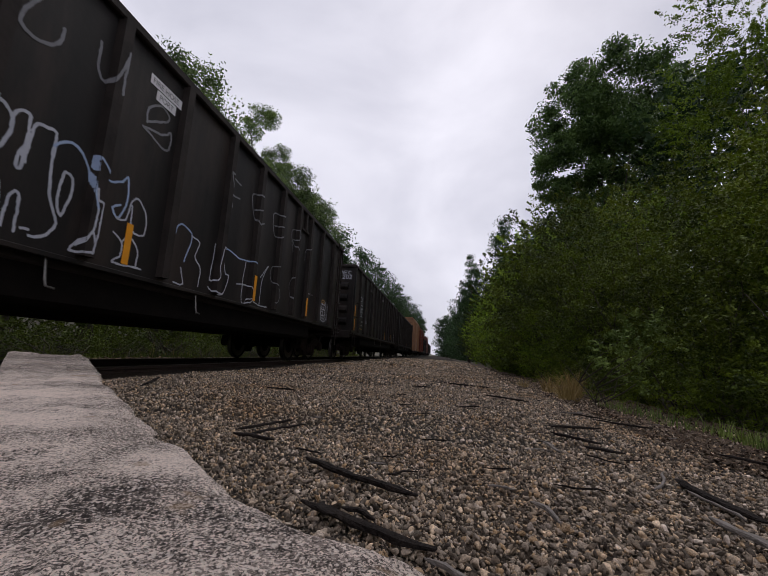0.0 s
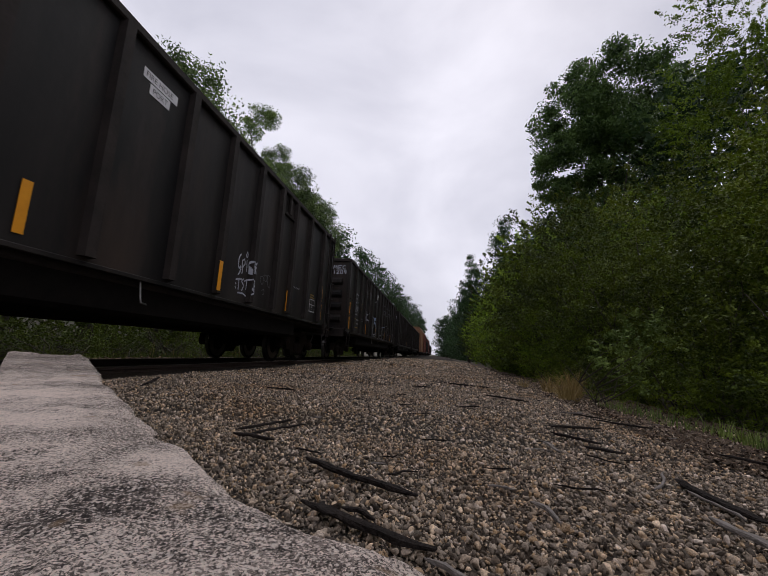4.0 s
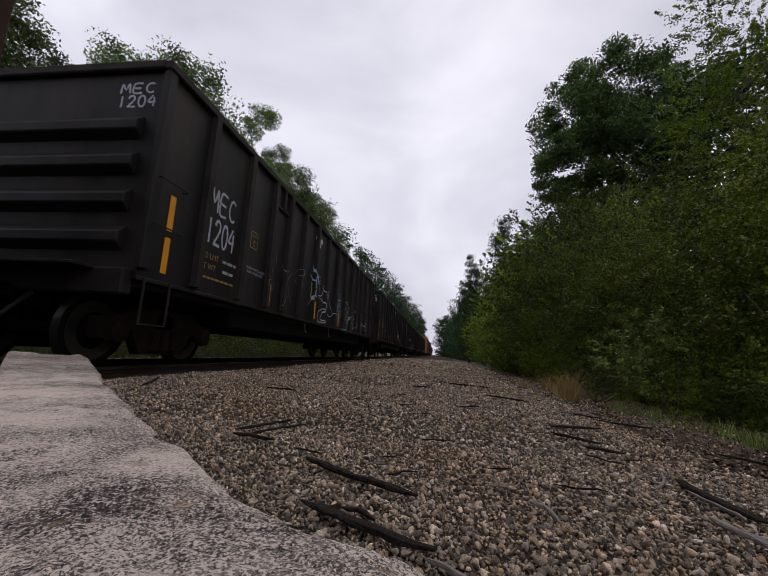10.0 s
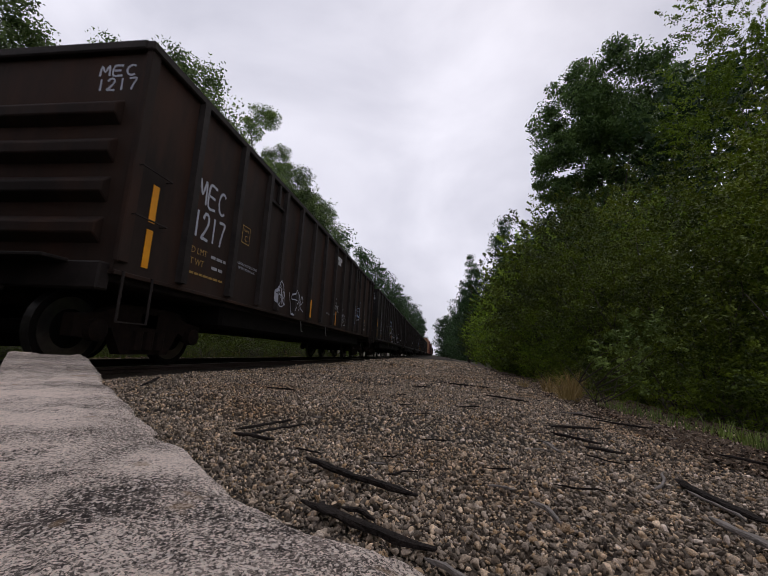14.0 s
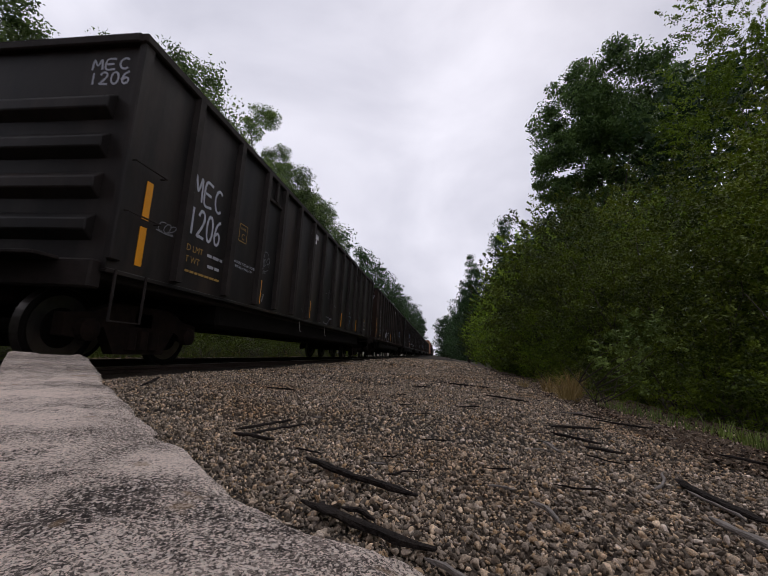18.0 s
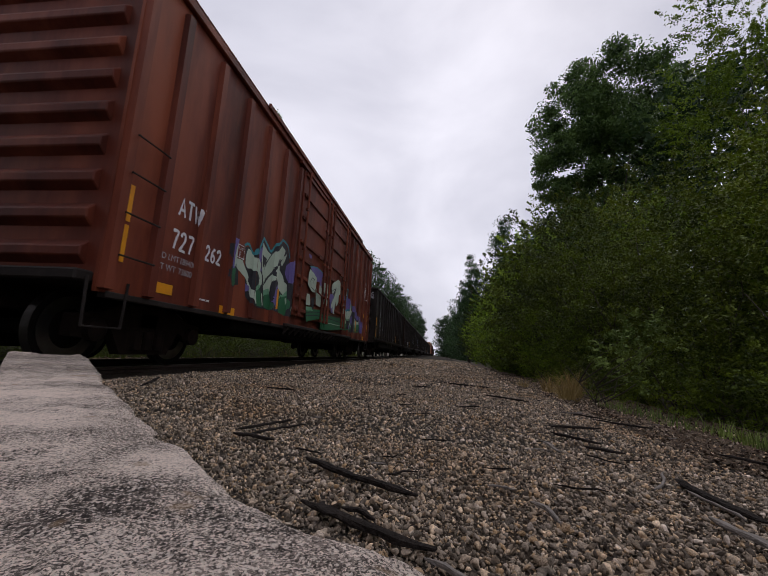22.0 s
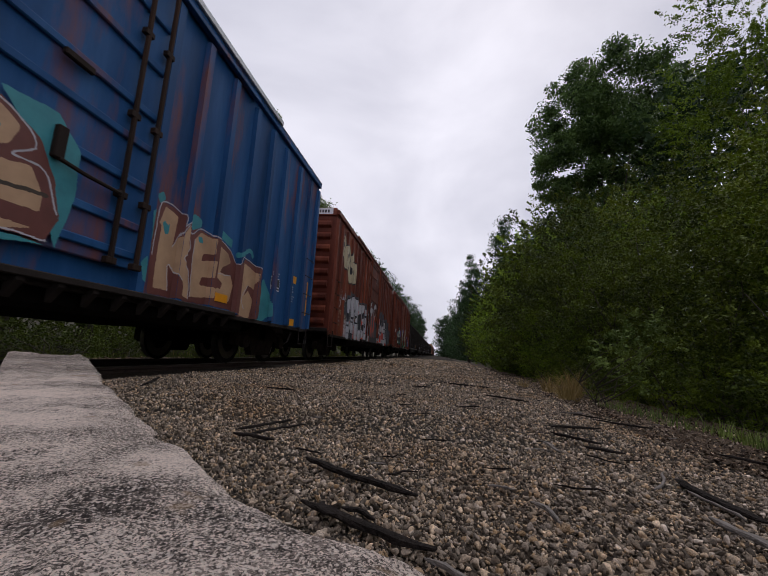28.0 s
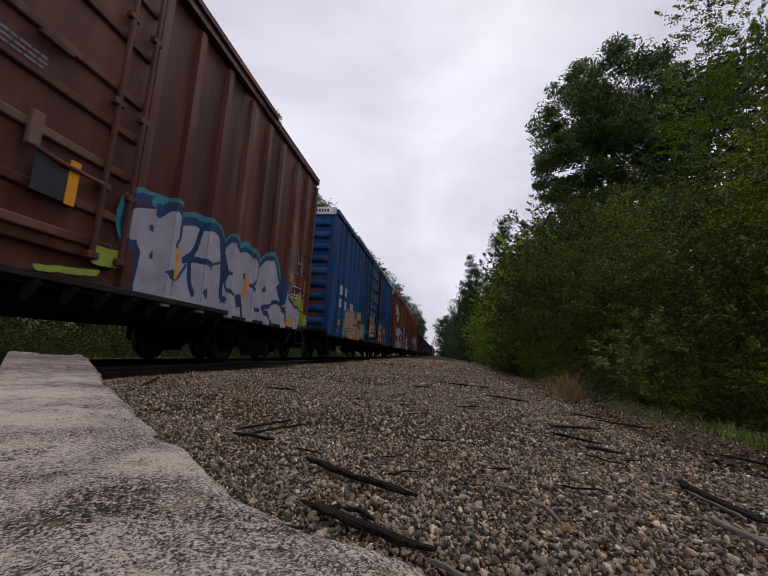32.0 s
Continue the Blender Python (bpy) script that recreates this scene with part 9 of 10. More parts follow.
def sprigs(rng, blobs, per, length):
    """Leaf points along twigs that grow outwards and upwards in the outer parts of a few ellipsoids."""
    pts, heads = [], []
    for x, y, z, rx, ry, rz, n in blobs:
        d = rng.normal(size=(n, 3))
        d /= np.linalg.norm(d, axis=1, keepdims=True)
        r = rng.uniform(0.12, 1.0, n) ** 0.45 * rng.uniform(0.72, 1.04, n)
        lumpy = 1 + 0.16 * np.sin(d[:, 0] * 5 + d[:, 2] * 7 + x) * np.sin(d[:, 1] * 6 + y)
        c = np.array([x, y, z]) + d * (r * lumpy)[:, None] * np.array([rx, ry, rz])
        heads.append(c)
        way = d * np.array([1, 1, 0.5]) + np.array([0, 0, 0.75]) + rng.normal(size=(n, 3)) * 0.35
        way /= np.linalg.norm(way, axis=1, keepdims=True)
        k = rng.integers(int(per * 0.6), int(per * 1.4) + 1, n)
        l = np.repeat(length * rng.uniform(0.5, 1.3, n), k)
        t = rng.uniform(0, 1, k.sum()) ** 0.8
        side = rng.normal(size=(k.sum(), 3)) * (0.085 * length * (1.25 - t))[:, None]
        droop = np.zeros((k.sum(), 3))
        droop[:, 2] = -0.25 * l * t * t
        pts.append(np.repeat(c, k, 0) + np.repeat(way, k, 0) * (l * t)[:, None] + side + droop)
    return np.concatenate(pts), np.concatenate(heads)


def tree(name, seed, height, girth, blobs, per, clump, leaf, bark, green, limbs=14, lean=(0, 0), stems=1, twig=0.0):
    """A trunk that tapers, limbs that reach into the crown, and a crown of single leaves."""
    rng = np.random.default_rng(seed)
    pts, heads = sprigs(rng, blobs, per, twig) if twig else clumps(rng, blobs, per, clump)
    pts = pts[pts[:, 2] > 0.05]
    root = new(name)
    bm = bmesh.new()
    for s in range(stems):
        off = rng.normal(size=2) * (0.0 if stems == 1 else 0.35)
        top = np.array([lean[0] + off[0] * 3, lean[1] + off[1] * 3, height * (0.86 if stems == 1 else 0.6)])
        way = [np.array([off[0], off[1], -0.25])]
        for k in range(1, 7):
            f = k / 6
            way.append(np.array([off[0], off[1], 0]) * (1 - f) + top * f + np.append(rng.normal(size=2) * 0.02 * height * f, 0))
        tube(bm, way, [girth * (1.25 - 1.1 * k / 6) if k else girth * 1.5 for k in range(7)], 8)
        for h in heads[rng.permutation(len(heads))[:limbs]]:
            f = np.clip(h[2] / height * 0.75 - 0.12, 0.08, 0.92) * 6
            i = int(f)
            a = way[i] + (way[min(i + 1, 6)] - way[i]) * (f - i)
            h = a + (h - a) * 0.85
            mid = (a + h) / 2 + np.append(rng.normal(size=2) * 0.1, -0.04 * np.linalg.norm(h - a))
            r = girth * (1.1 - 0.16 * f) * 0.38
            tube(bm, [a, mid, h], [max(r, 0.012), max(r * 0.6, 0.009), 0.006], 5)
    part("trunk", bm, bark, root, smooth=True)
    v, f = leaves_at(rng, pts, leaf)
    arrays_mesh("crown", v, f, green, root)
    return root


def plant(ob, x, y, z=-0.4, turn=0, size=1.0):
    ob.matrix_basis = pose(x, y, z, 0, 0, turn) @ Matrix.Scale(size, 4)
    return ob


def again(ob, x, y, z=-0.4, turn=0, size=1.0):
    c = copy_thing(ob, pose(x, y, z, 0, 0, turn))
    c.scale = (size, size, size)
    return c


oak = plant(tree("oak_tree", 11, 23, 0.36, [(0.3, 0, 20, 4.0, 4.0, 2.6, 85), (-2.6, -1, 17.5, 2.8, 3, 2.8, 75), (3.2, -0.5, 17.5, 3.4, 3.2, 3.0, 80), (-3.2, -1, 13.8, 2.4, 2.6, 2.3, 65), (0.5, -1, 15.2, 3.6, 3.4, 2.6, 85), (3.5, -1, 12.5, 3.0, 3.0, 2.4, 65), (0, -0.5, 10.5, 3.8, 3.4, 2.6, 85), (-2.2, -1, 8.5, 2.6, 2.8, 2.2, 60), (-0.5, -1, 6.2, 4.2, 3.2, 2.6, 80)], 215, 0.44, 0.098, M_BARK, L_OAK, 40), 10.8, 26, -1.2)
tagged(oak, "tall full-crowned oak with dark green leaves beside the gravel", "tree", "trees along the track")
birch = plant(tree("birch_tree", 12, 15, 0.09, [(0, 0, 12.2, 2.0, 2.0, 3.0, 240), (-0.6, 0, 8.6, 2.5, 2.4, 2.2, 260), (0.5, 0, 5.5, 2.2, 2.2, 2.0, 160)], 62, 0.3, 0.042, M_BIRCH, L_BIRCH, 12, (0.5, 0), 1, 0.85), 9.4, 12)
tagged(birch, "slender birch with light green leaves above the shrubs", "tree", "trees along the track")


# shrubs that form the green wall beside the gravel
def shrub(seed, h, green, leaf=0.036, per=36):
    return tree("shrub", seed, h, 0.018, [(0, 0, h * 0.66, 1.35, 1.35, h * 0.34, 240), (-0.7, 0.3, h * 0.42, 1.5, 1.5, h * 0.30, 230), (0.6, -0.5, h * 0.36, 1.5, 1.5, h * 0.28, 200), (-0.2, 0, h * 0.14, 1.45, 1.45, h * 0.15, 170)], per, 0.30, leaf, M_BARK, green, 3, (0, 0), 4, 0.62)


kinds = [shrub(21, 5.2, L_DARK, 0.029, 46), shrub(22, 6.0, L_SHRUB, 0.030, 44), shrub(23, 5.0, L_BIRCH, 0.029, 42), shrub(24, 5.2, L_SHRUB, 0.046, 28), shrub(25, 6.0, L_BIRCH, 0.046, 28)]
spots = [(4.9, 5.2, 0, 0.98), (4.5, 7.7, 0, 0.95), (4.45, 10.4, 1, 0.95), (4.5, 13.6, 0, 1.28), (4.8, 17.2, 3, 1.55), (4.8, 21.0, 4, 1.38), (5.0, 25.5, 3, 1.48), (5.3, 30.5, 4, 1.3), (5.4, 36.5, 3, 1.35), (5.3, 43.5, 4, 1.4), (5.4, 51, 3, 1.5),
         (7.3, 3.6, 3, 1.2), (7.4, 6.6, 2, 1.45), (6.9, 9.6, 3, 1.2), (7.0, 14.5, 4, 1.2), (7.4, 19.5, 3, 1.35), (8.0, 25, 4, 1.4)]
bush = tree("shrub", 26, 5.4, 0.03, [(0, 0, 3.6, 1.5, 1.5, 1.8, 110), (-0.5, 0.2, 2.2, 1.7, 1.7, 1.6, 110), (0.3, -0.2, 0.9, 1.9, 1.9, 0.9, 110)], 13, 0.3, 0.085, M_BARK, L_WEED, 3, (0, 0), 3, 0.7)
used = set()
spots += [(3.6, 12.0, 2, 0.45), (3.7, 15.5, 4, 0.5), (3.5, 19.5, 4, 0.45), (4.0, 9.2, 1, 0.35), (3.8, 24.0, 3, 0.5), (4.0, 29, 4, 0.55)]
for i, (x, y, k, s) in enumerate(spots):
    t = plant(kinds[k], x, y, -0.4, 0, s) if k not in used else again(kinds[k], x, y, -0.4, i * 77 % 360, s)
    used.add(k)
    tagged(t, "dense green shrub growing at the edge of the gravel", "shrub", "shrubs along the gravel")
sapling = plant(tree("sapling", 61, 1.6, 0.010, [(0.05, 0, 1.25, 0.42, 0.35, 0.30, 26), (-0.2, 0.1, 0.85, 0.40, 0.35, 0.28, 20), (0.15, 0, 0.50, 0.40, 0.35, 0.25, 14)], 34, 0.2, 0.036, M_BARK, L_SPRIG, 4, (0.1, 0), 2, 0.34), 2.72, 6.0, -0.30, 0, 0.9)
tagged(sapling, "young willow with light grey-green leaves before the shrubs", "sapling")
# taller trees farther off on the same side
thin = plant(tree("ash_tree", 31, 18, 0.16, [(0, 0, 15.6, 0.9, 0.9, 2.2, 26), (-0.7, 0, 13.4, 1.2, 1.2, 1.6, 30), (0.8, 0, 11.6, 1.5, 1.5, 1.6, 36), (0, 0, 8.8, 2.2, 2.2, 2.4, 70), (0, 0, 5, 2.6, 2.6, 3, 80)], 90, 0.36, 0.085, M_BARK, L_FAR, 34), 7.0, 45)
tagged(thin, "thin-crowned tree behind the shrubs", "tree", "trees along the track")
far0 = plant(tree("maple_tree", 32, 14, 0.22, [(0, 0, 9.5, 3.6, 3.6, 4.2, 150), (0, 0, 5, 4, 4, 3.6, 110), (0, 0, 1.6, 3.6, 3.6, 1.8, 60)], 32, 0.55, 0.18, M_BARK, L_FAR, 12), 6.6, 62)
tagged(far0, "rounded dark green tree in the distance", "tree", "trees along the track")
for i, (x, y, s) in enumerate([(5.6, 80, 1.0), (6.4, 95, 1.1), (5.8, 115, 1.0), (5.2, 140, 1.0), (5.5, 170, 1.1), (5.5, 210, 1.2), (12, 50, 1.3), (13, 66, 1.4), (13, 36, 1.2), (14, 20, 1.2), (13, 12, 1.0), (3.2, 180, 1.35), (2.6, 240, 1.8)]):
    tagged(again(far0, x, y, -0.4, i * 67, s), "rounded dark green tree in the distance", "tree", "trees along the track")
tagged(again(thin, 4.4, 60, -0.4, 120, 0.95), "thin-crowned tree with sparse leaves", "tree", "trees along the track")
# trees beyond the train
left = plant(tree("maple_tree", 41, 16, 0.25, [(0, 0, 13.6, 1.9, 1.9, 2.0, 90), (-1.3, 0.5, 11.2, 1.9, 1.9, 1.9, 80), (1.4, -0.4, 10.6, 2.0, 2.0, 2.0, 80), (0, 0, 7.5, 3.2, 3.2, 2.8, 110), (0, 0, 4, 3.2, 3.2, 3, 70)], 84, 0.42, 0.086, M_BARK, L_MAPLE, 18), -14.5, 18.2, -0.4, 0, 1.08)
tagged(left, "leafy maple standing beyond the train", "tree", "trees beyond the train")
left2 = plant(tree("poplar_tree", 42, 18, 0.18, [(0.2, 0, 16.4, 1.3, 1.3, 1.6, 30), (-1.2, 0, 14.2, 1.4, 1.4, 1.3, 26), (1.3, 0.3, 12.6, 1.5, 1.5, 1.4, 30), (-0.8, -0.4, 10.6, 1.8, 1.8, 1.6, 34), (0, 0, 7, 2.6, 2.6, 2.6, 50)], 160, 0.30, 0.066, M_BARK, L_MAPLE, 24), -14.5, 26.3, -0.4, 0, 1.09)
tagged(left2, "open-crowned poplar standing beyond the train", "tree", "trees beyond the train")
low = plant(tree("maple_tree", 43, 16, 0.25, [(0, 0, 13.2, 2.2, 2.2, 2.6, 60), (-1.3, 0.5, 10.6, 2.2, 2.2, 2.2, 50), (1.4, -0.4, 9.6, 2.4, 2.4, 2.2, 50), (0, 0, 6, 3.4, 3.4, 4, 70)], 32, 0.42, 0.17, M_BARK, L_FAR, 10), -15, 54, -0.4, 0, 1.15)
tagged(low, "leafy maple standing beyond the train", "tree", "trees beyond the train")
for i, (x, y, s, src) in enumerate([(-14.5, 14.4, 0.90, 0), (-14.5, 11.2, 0.71, 0), (-14.3, 8.8, 0.76, 0), (-14.5, 6.2, 0.72, 0), (-14.5, 21.8, 0.97, 0), (-14.5, 30.0, 1.0, 1), (-14.5, 34.2, 1.18, 0), (-14.5, 40.0, 1.15, 0), (-15, 46, 1.07, 1), (-14.5, 66, 1.2, 2), (-14, 80, 1.25, 2), (-13, 96, 1.25, 2),
                                    (-12.5, 115, 1.3, 2), (-12, 135, 1.3, 2), (-11.5, 160, 1.35, 2), (-11.5, 190, 1.4, 2), (-11, 225, 1.4, 2), (-18, 40, 1.1, 2), (-19, 60, 1.2, 2), (-19, 26, 0.9, 2), (-19, 15, 0.8, 2), (-17, 5, 0.8, 2)]):
    tagged(again((left, left2, low)[src], x, y, -0.4, i * 53, s), ("leafy maple", "open-crowned poplar", "leafy maple")[src] + " standing beyond the train", "tree", "trees beyond the train")
# undergrowth that closes the view beyond the train
rng_u = np.random.default_rng(91)
pu, _ = clumps(rng_u, [(-15.5 + rng_u.uniform(-1.2, 1.2), q, 1.2 + rng_u.uniform(-0.3, 1.2), 1.6, 2.2, 2.4, 30) for q in np.arange(-20, 70, 2.1)], 42, 0.42)
pu = pu[pu[:, 2] > -0.4]
vu, fu = leaves_at(rng_u, pu, 0.13)
pr, _ = clumps(rng_u, [(10.0 + rng_u.uniform(-1.0, 1.6), q, 1.6 + rng_u.uniform(-0.4, 1.8), 1.5, 2.0, 2.3, 15) for q in np.arange(2, 52, 2.0)], 40, 0.42)
pr = pr[pr[:, 2] > -0.4]
vr, fr = leaves_at(rng_u, pr, 0.13)
tagged(arrays_mesh("undergrowth", vr, fr, L_FAR), "dark green undergrowth behind the shrubs", "undergrowth", kind="stuff")
tagged(arrays_mesh("undergrowth", vu, fu, L_SHRUB), "dense green undergrowth at the edge of the wood", "undergrowth", kind="stuff")

# ---------- stones of the gravel bed ----------
def stone_shapes(rng, level, n):
    """A few lumpy, slightly flattened stones of unit size."""
    out = []
    for k in range(n):
        bm = bmesh.new()
        bmesh.ops.create_icosphere(bm, subdivisions=level, radius=1.0)
        v = np.array([q.co for q in bm.verts])
        f = np.array([[q.index for q in face.verts] for face in bm.faces])
        bm.free()
        d = rng.normal(size=(13, 3))
        d /= np.linalg.norm(d, axis=1, keepdims=True)
        cut = rng.uniform(0.36, 0.72, 13)
        for a, c in zip(d, cut):
            over = v @ a - c
            v = v - np.where(over > 0, over, 0)[:, None] * a
        v *= np.array([1.0, rng.uniform(0.50, 0.95), rng.uniform(0.40, 0.80)]) * 1.45
        v += rng.normal(size=v.shape) * (0.012 if level > 1 else 0.07)
        out.append((v, f))
    return out


def stone_places(rng, x0, x1, y0, y1, per_m2, r0, r1):
    n = int((x1 - x0) * (y1 - y0) * per_m2)
    xy = np.stack([rng.uniform(x0, x1, n), rng.uniform(y0, y1, n)], 1)
    # the wedge that lies before the block, off the ties and off the verge
    keep = (xy[:, 1] > 0.32 - 0.92 * xy[:, 0]) | (xy[:, 0] < -2.9)
    keep &= np.abs(xy[:, 0]) < 0.62 + 1.25 * xy[:, 1] + 0.3
    xy = xy[keep]
    r = np.exp(rng.uniform(np.log(r0), np.log(r1), len(xy)))
    return xy, r


def turns(rng, n):
    """Random turns, mostly about the upright axis."""
    a, b, c = rng.uniform(0, 6.283, n), rng.normal(size=n) * 0.7, rng.normal(size=n) * 0.7
    ca, sa, cb, sb, cc, sc = np.cos(a), np.sin(a), np.cos(b), np.sin(b), np.cos(c), np.sin(c)
    return np.stack([np.stack([ca * cb, ca * sb * sc - sa * cc, ca * sb * cc + sa * sc], 1), np.stack([sa * cb, sa * sb * sc + ca * cc, sa * sb * cc - ca * sc], 1), np.stack([-sb, cb * sc, cb * cc], 1)], 1)


def stones(name, rng, shapes, xy, r, label, rise=0.0):
    rot = turns(rng, len(xy))
    z = np.array([bed_z(x, y) for x, y in xy]) + r * rng.uniform(-0.2, 1.05, len(xy)) + rise
    pick = rng.integers(0, len(shapes), len(xy))
    vs, fs, base = [], [], 0
    for k, (v, f) in enumerate(shapes):
        i = np.nonzero(pick == k)[0]
        w = np.einsum("nij,vj->nvi", rot[i], v) * r[i][:, None, None] + np.stack([xy[i, 0], xy[i, 1], z[i]], 1)[:, None, :]
        vs.append(w.reshape(-1, 3))
        fs.append((f[None] + (base + np.arange(len(i)) * len(v))[:, None, None]).reshape(-1, 3))
        base += len(i) * len(v)
    ob = arrays_mesh(name, np.concatenate(vs), np.concatenate(fs), M_STONE, bed, smooth=False)
    return tagged(ob, label, kind="stuff")


rng = np.random.default_rng(77)
fine, plain = stone_shapes(rng, 2, 8), stone_shapes(rng, 1, 8)
OCTA = np.array([(1, 0, 0), (-1, 0, 0), (0, 1, 0), (0, -1, 0), (0, 0, 1), (0, 0, -1)], float)
OCTF = np.array([(0, 2, 4), (2, 1, 4), (1, 3, 4), (3, 0, 4), (2, 0, 5), (1, 2, 5), (3, 1, 5), (0, 3, 5)])
chips = [(OCTA * np.array([1.2, 0.9, 0.7]) + rng.normal(size=(6, 3)) * 0.22, OCTF) for k in range(8)]
GREY_MIX = "mixed grey and tan ballast stones"
xy, r = stone_places(rng, -1.3, 2.2, 0.7, 1.75, 1350, 0.0075, 0.018)
stones("near_stones", rng, fine, xy, r, GREY_MIX)
xy, r = stone_places(rng, -1.3, 2.2, 0.7, 1.75, 3400, 0.004, 0.009)
stones("stones", rng, plain, xy, r, GREY_MIX)
xy, r = stone_places(rng, -2.5, 3.0, 1.75, 2.6, 2300, 0.005, 0.015)
stones("stones", rng, plain, xy, r, GREY_MIX)
xy, r = stone_places(rng, -3.7, 2.9, 2.6, 6.5, 640, 0.007, 0.019)
stones("stones", rng, plain, xy, r, GREY_MIX)
xy, r = stone_places(rng, -2.5, 3.0, 0.6, 2.6, 4200, 0.003, 0.008)
stones("stone_chips", rng, chips, xy, r * 1.1, "small stone chips between the ballast stones")
xy, r = stone_places(rng, -3.7, 2.9, 2.6, 6.5, 1000, 0.006, 0.012)
stones("stone_chips", rng, chips, xy, r * 1.1, "small stone chips between the ballast stones")
xy, r = stone_places(rng, 1.9, 2.9, 2.4, 7.0, 190, 0.006, 0.015)
stones("stones", rng, plain, xy, r, "scattered stones in the litter of the verge", 0.012)
xy, r = stone_places(rng, -3.75, 2.6, 6.5, 16.0, 360, 0.012, 0.027)
stones("far_stones", rng, chips, xy, r, GREY_MIX)
xy, r = stone_places(rng, -3.75, 2.4, 16.0, 42.0, 65, 0.033, 0.06)
stones("far_stones", rng, chips, xy, r, GREY_MIX)
xy = np.stack([rng.uniform(-8.5, -6.4, 5200), 1.5 + rng.uniform(0, 1, 5200) ** 1.5 * 40], 1)
stones("far_stones", rng, chips, xy, rng.uniform(0.015, 0.035, 5200), GREY_MIX)
xy = np.stack([rng.uniform(-3.7, 2.9, 9000), rng.uniform(-9.0, 2.6, 9000)], 1)
off_block = (xy[:, 1] < -0.55) | (xy[:, 0] > 1.2) | (xy[:, 1] < -1.35 - 1.25 * xy[:, 0])
xy = xy[off_block & ~((xy[:, 1] > 0.32 - 0.92 * xy[:, 0]) & (xy[:, 1] > 0.6) & (xy[:, 0] < 2.2))]
stones("far_stones", rng, chips, xy, rng.uniform(0.012, 0.032, len(xy)), GREY_MIX)
# the stones that lie nearest, each one a piece of its own
protos = [arrays_mesh("stone", v, f, M_PEBBLE, bed, smooth=False) for v, f in fine]
for i, p in enumerate(protos):
    p.matrix_basis = pose(-0.05 + 0.16 * i, 1.28 + 0.05 * (i % 3), bed_z(0, 1.3) + 0.012, 8, 5, 60 * i) @ Matrix.Scale(0.016, 4)
for i in range(292):
    x, y = random.uniform(-0.55, 1.5), random.uniform(1.1, 2.3)
    if y < 0.55 - 0.9 * x + 0.1:
        x = abs(x)
    s = random.uniform(0.008, 0.019)
    same_mesh("stone", protos[i % 8], bed, pose(x, y, bed_z(x, y) + s * random.uniform(0.3, 0.9), random.uniform(-25, 25), random.uniform(-25, 25), random.uniform(0, 360)) @ Matrix.Scale(s, 4))


# ---------- broken wood on the stones ----------
def splinter(a, b, w, h, mat, label, seed, lift=0.015, tilt=0.0):
    """A split piece of wood between two points on the stones: uneven width, frayed ends."""
    rnd = random.Random(seed)
    p, q = Vector((a[0], a[1], bed_z(*a) + lift + h / 2 + 0.012)), Vector((b[0], b[1], bed_z(*b) + lift + h / 2 + 0.012 + tilt))
    d = (q - p)
    side = Vector((-d.y, d.x, 0)).normalized()
    n = max(5, int(d.length / 0.05))
    bm = bmesh.new()
    rings = []
    for k in range(n + 1):
        f = k / n
        taper = min(1.0, 0.35 + 4 * min(f, 1 - f)) * rnd.uniform(0.70, 1.15)
        c = p + d * f + side * (0.012 * math.sin(f * 5 + seed) + rnd.uniform(-0.004, 0.004)) + Vector((0, 0, rnd.uniform(-0.003, 0.003)))
        ww, hh = w / 2 * taper, h / 2 * min(1.0, taper + 0.1)
        rings.append([bm.verts.new(c + side * sx * ww * rnd.uniform(0.85, 1.1) + Vector((0, 0, sz * hh * rnd.uniform(0.8, 1.1)))) for sx, sz in ((-1, -1), (0, -1.1), (1, -1), (1.05, 0.1), (0.8, 1), (0.05, 1.15), (-0.8, 0.95), (-1.05, 0))])
    for u, v in zip(rings, rings[1:]):
        for k in range(8):
            bm.faces.new((u[k], u[(k + 1) % 8], v[(k + 1) % 8], v[k]))
    bm.faces.new(rings[0][::-1])
    bm.faces.new(rings[-1])
    bmesh.ops.recalc_face_normals(bm, faces=bm.faces[:])
    return tagged(link_mesh("wood_splinter", bm, mat), label, "wood piece", "broken wood on the gravel")


DARK, GREY = "rotten black piece of tie lying on gravel", "grey weathered stick lying on gravel"
splinter((-0.44, 1.335), (0.01, 1.14), 0.042, 0.016, M_DEADWOOD, DARK, 1, 0.016)
splinter((-0.372, 1.335), (-0.298, 1.240), 0.034, 0.008, M_DEADWOOD, "short black chip of wood on a rotten plank", 2, 0.030)
splinter((-0.29, 1.33), (-0.17, 1.28), 0.022, 0.012, M_DEADWOOD, "short black chip of wood on a rotten plank", 12, 0.022)
splinter((-0.589, 1.834), (-0.068, 1.493), 0.034, 0.018, M_DEADWOOD, DARK, 3, 0.022)
splinter((-1.153, 2.222), (-0.959, 2.659), 0.024, 0.014, M_DEADWOOD, DARK, 4, 0.02)
splinter((-1.104, 2.131), (-0.838, 2.056), 0.028, 0.015, M_DEADWOOD, DARK, 5, 0.02)
splinter((-1.024, 2.10), (-0.866, 2.589), 0.020, 0.012, M_DEADWOOD, DARK, 6, 0.02)
splinter((0.885, 3.41), (1.338, 3.618), 0.030, 0.018, M_DEADWOOD, DARK, 7, 0.022)
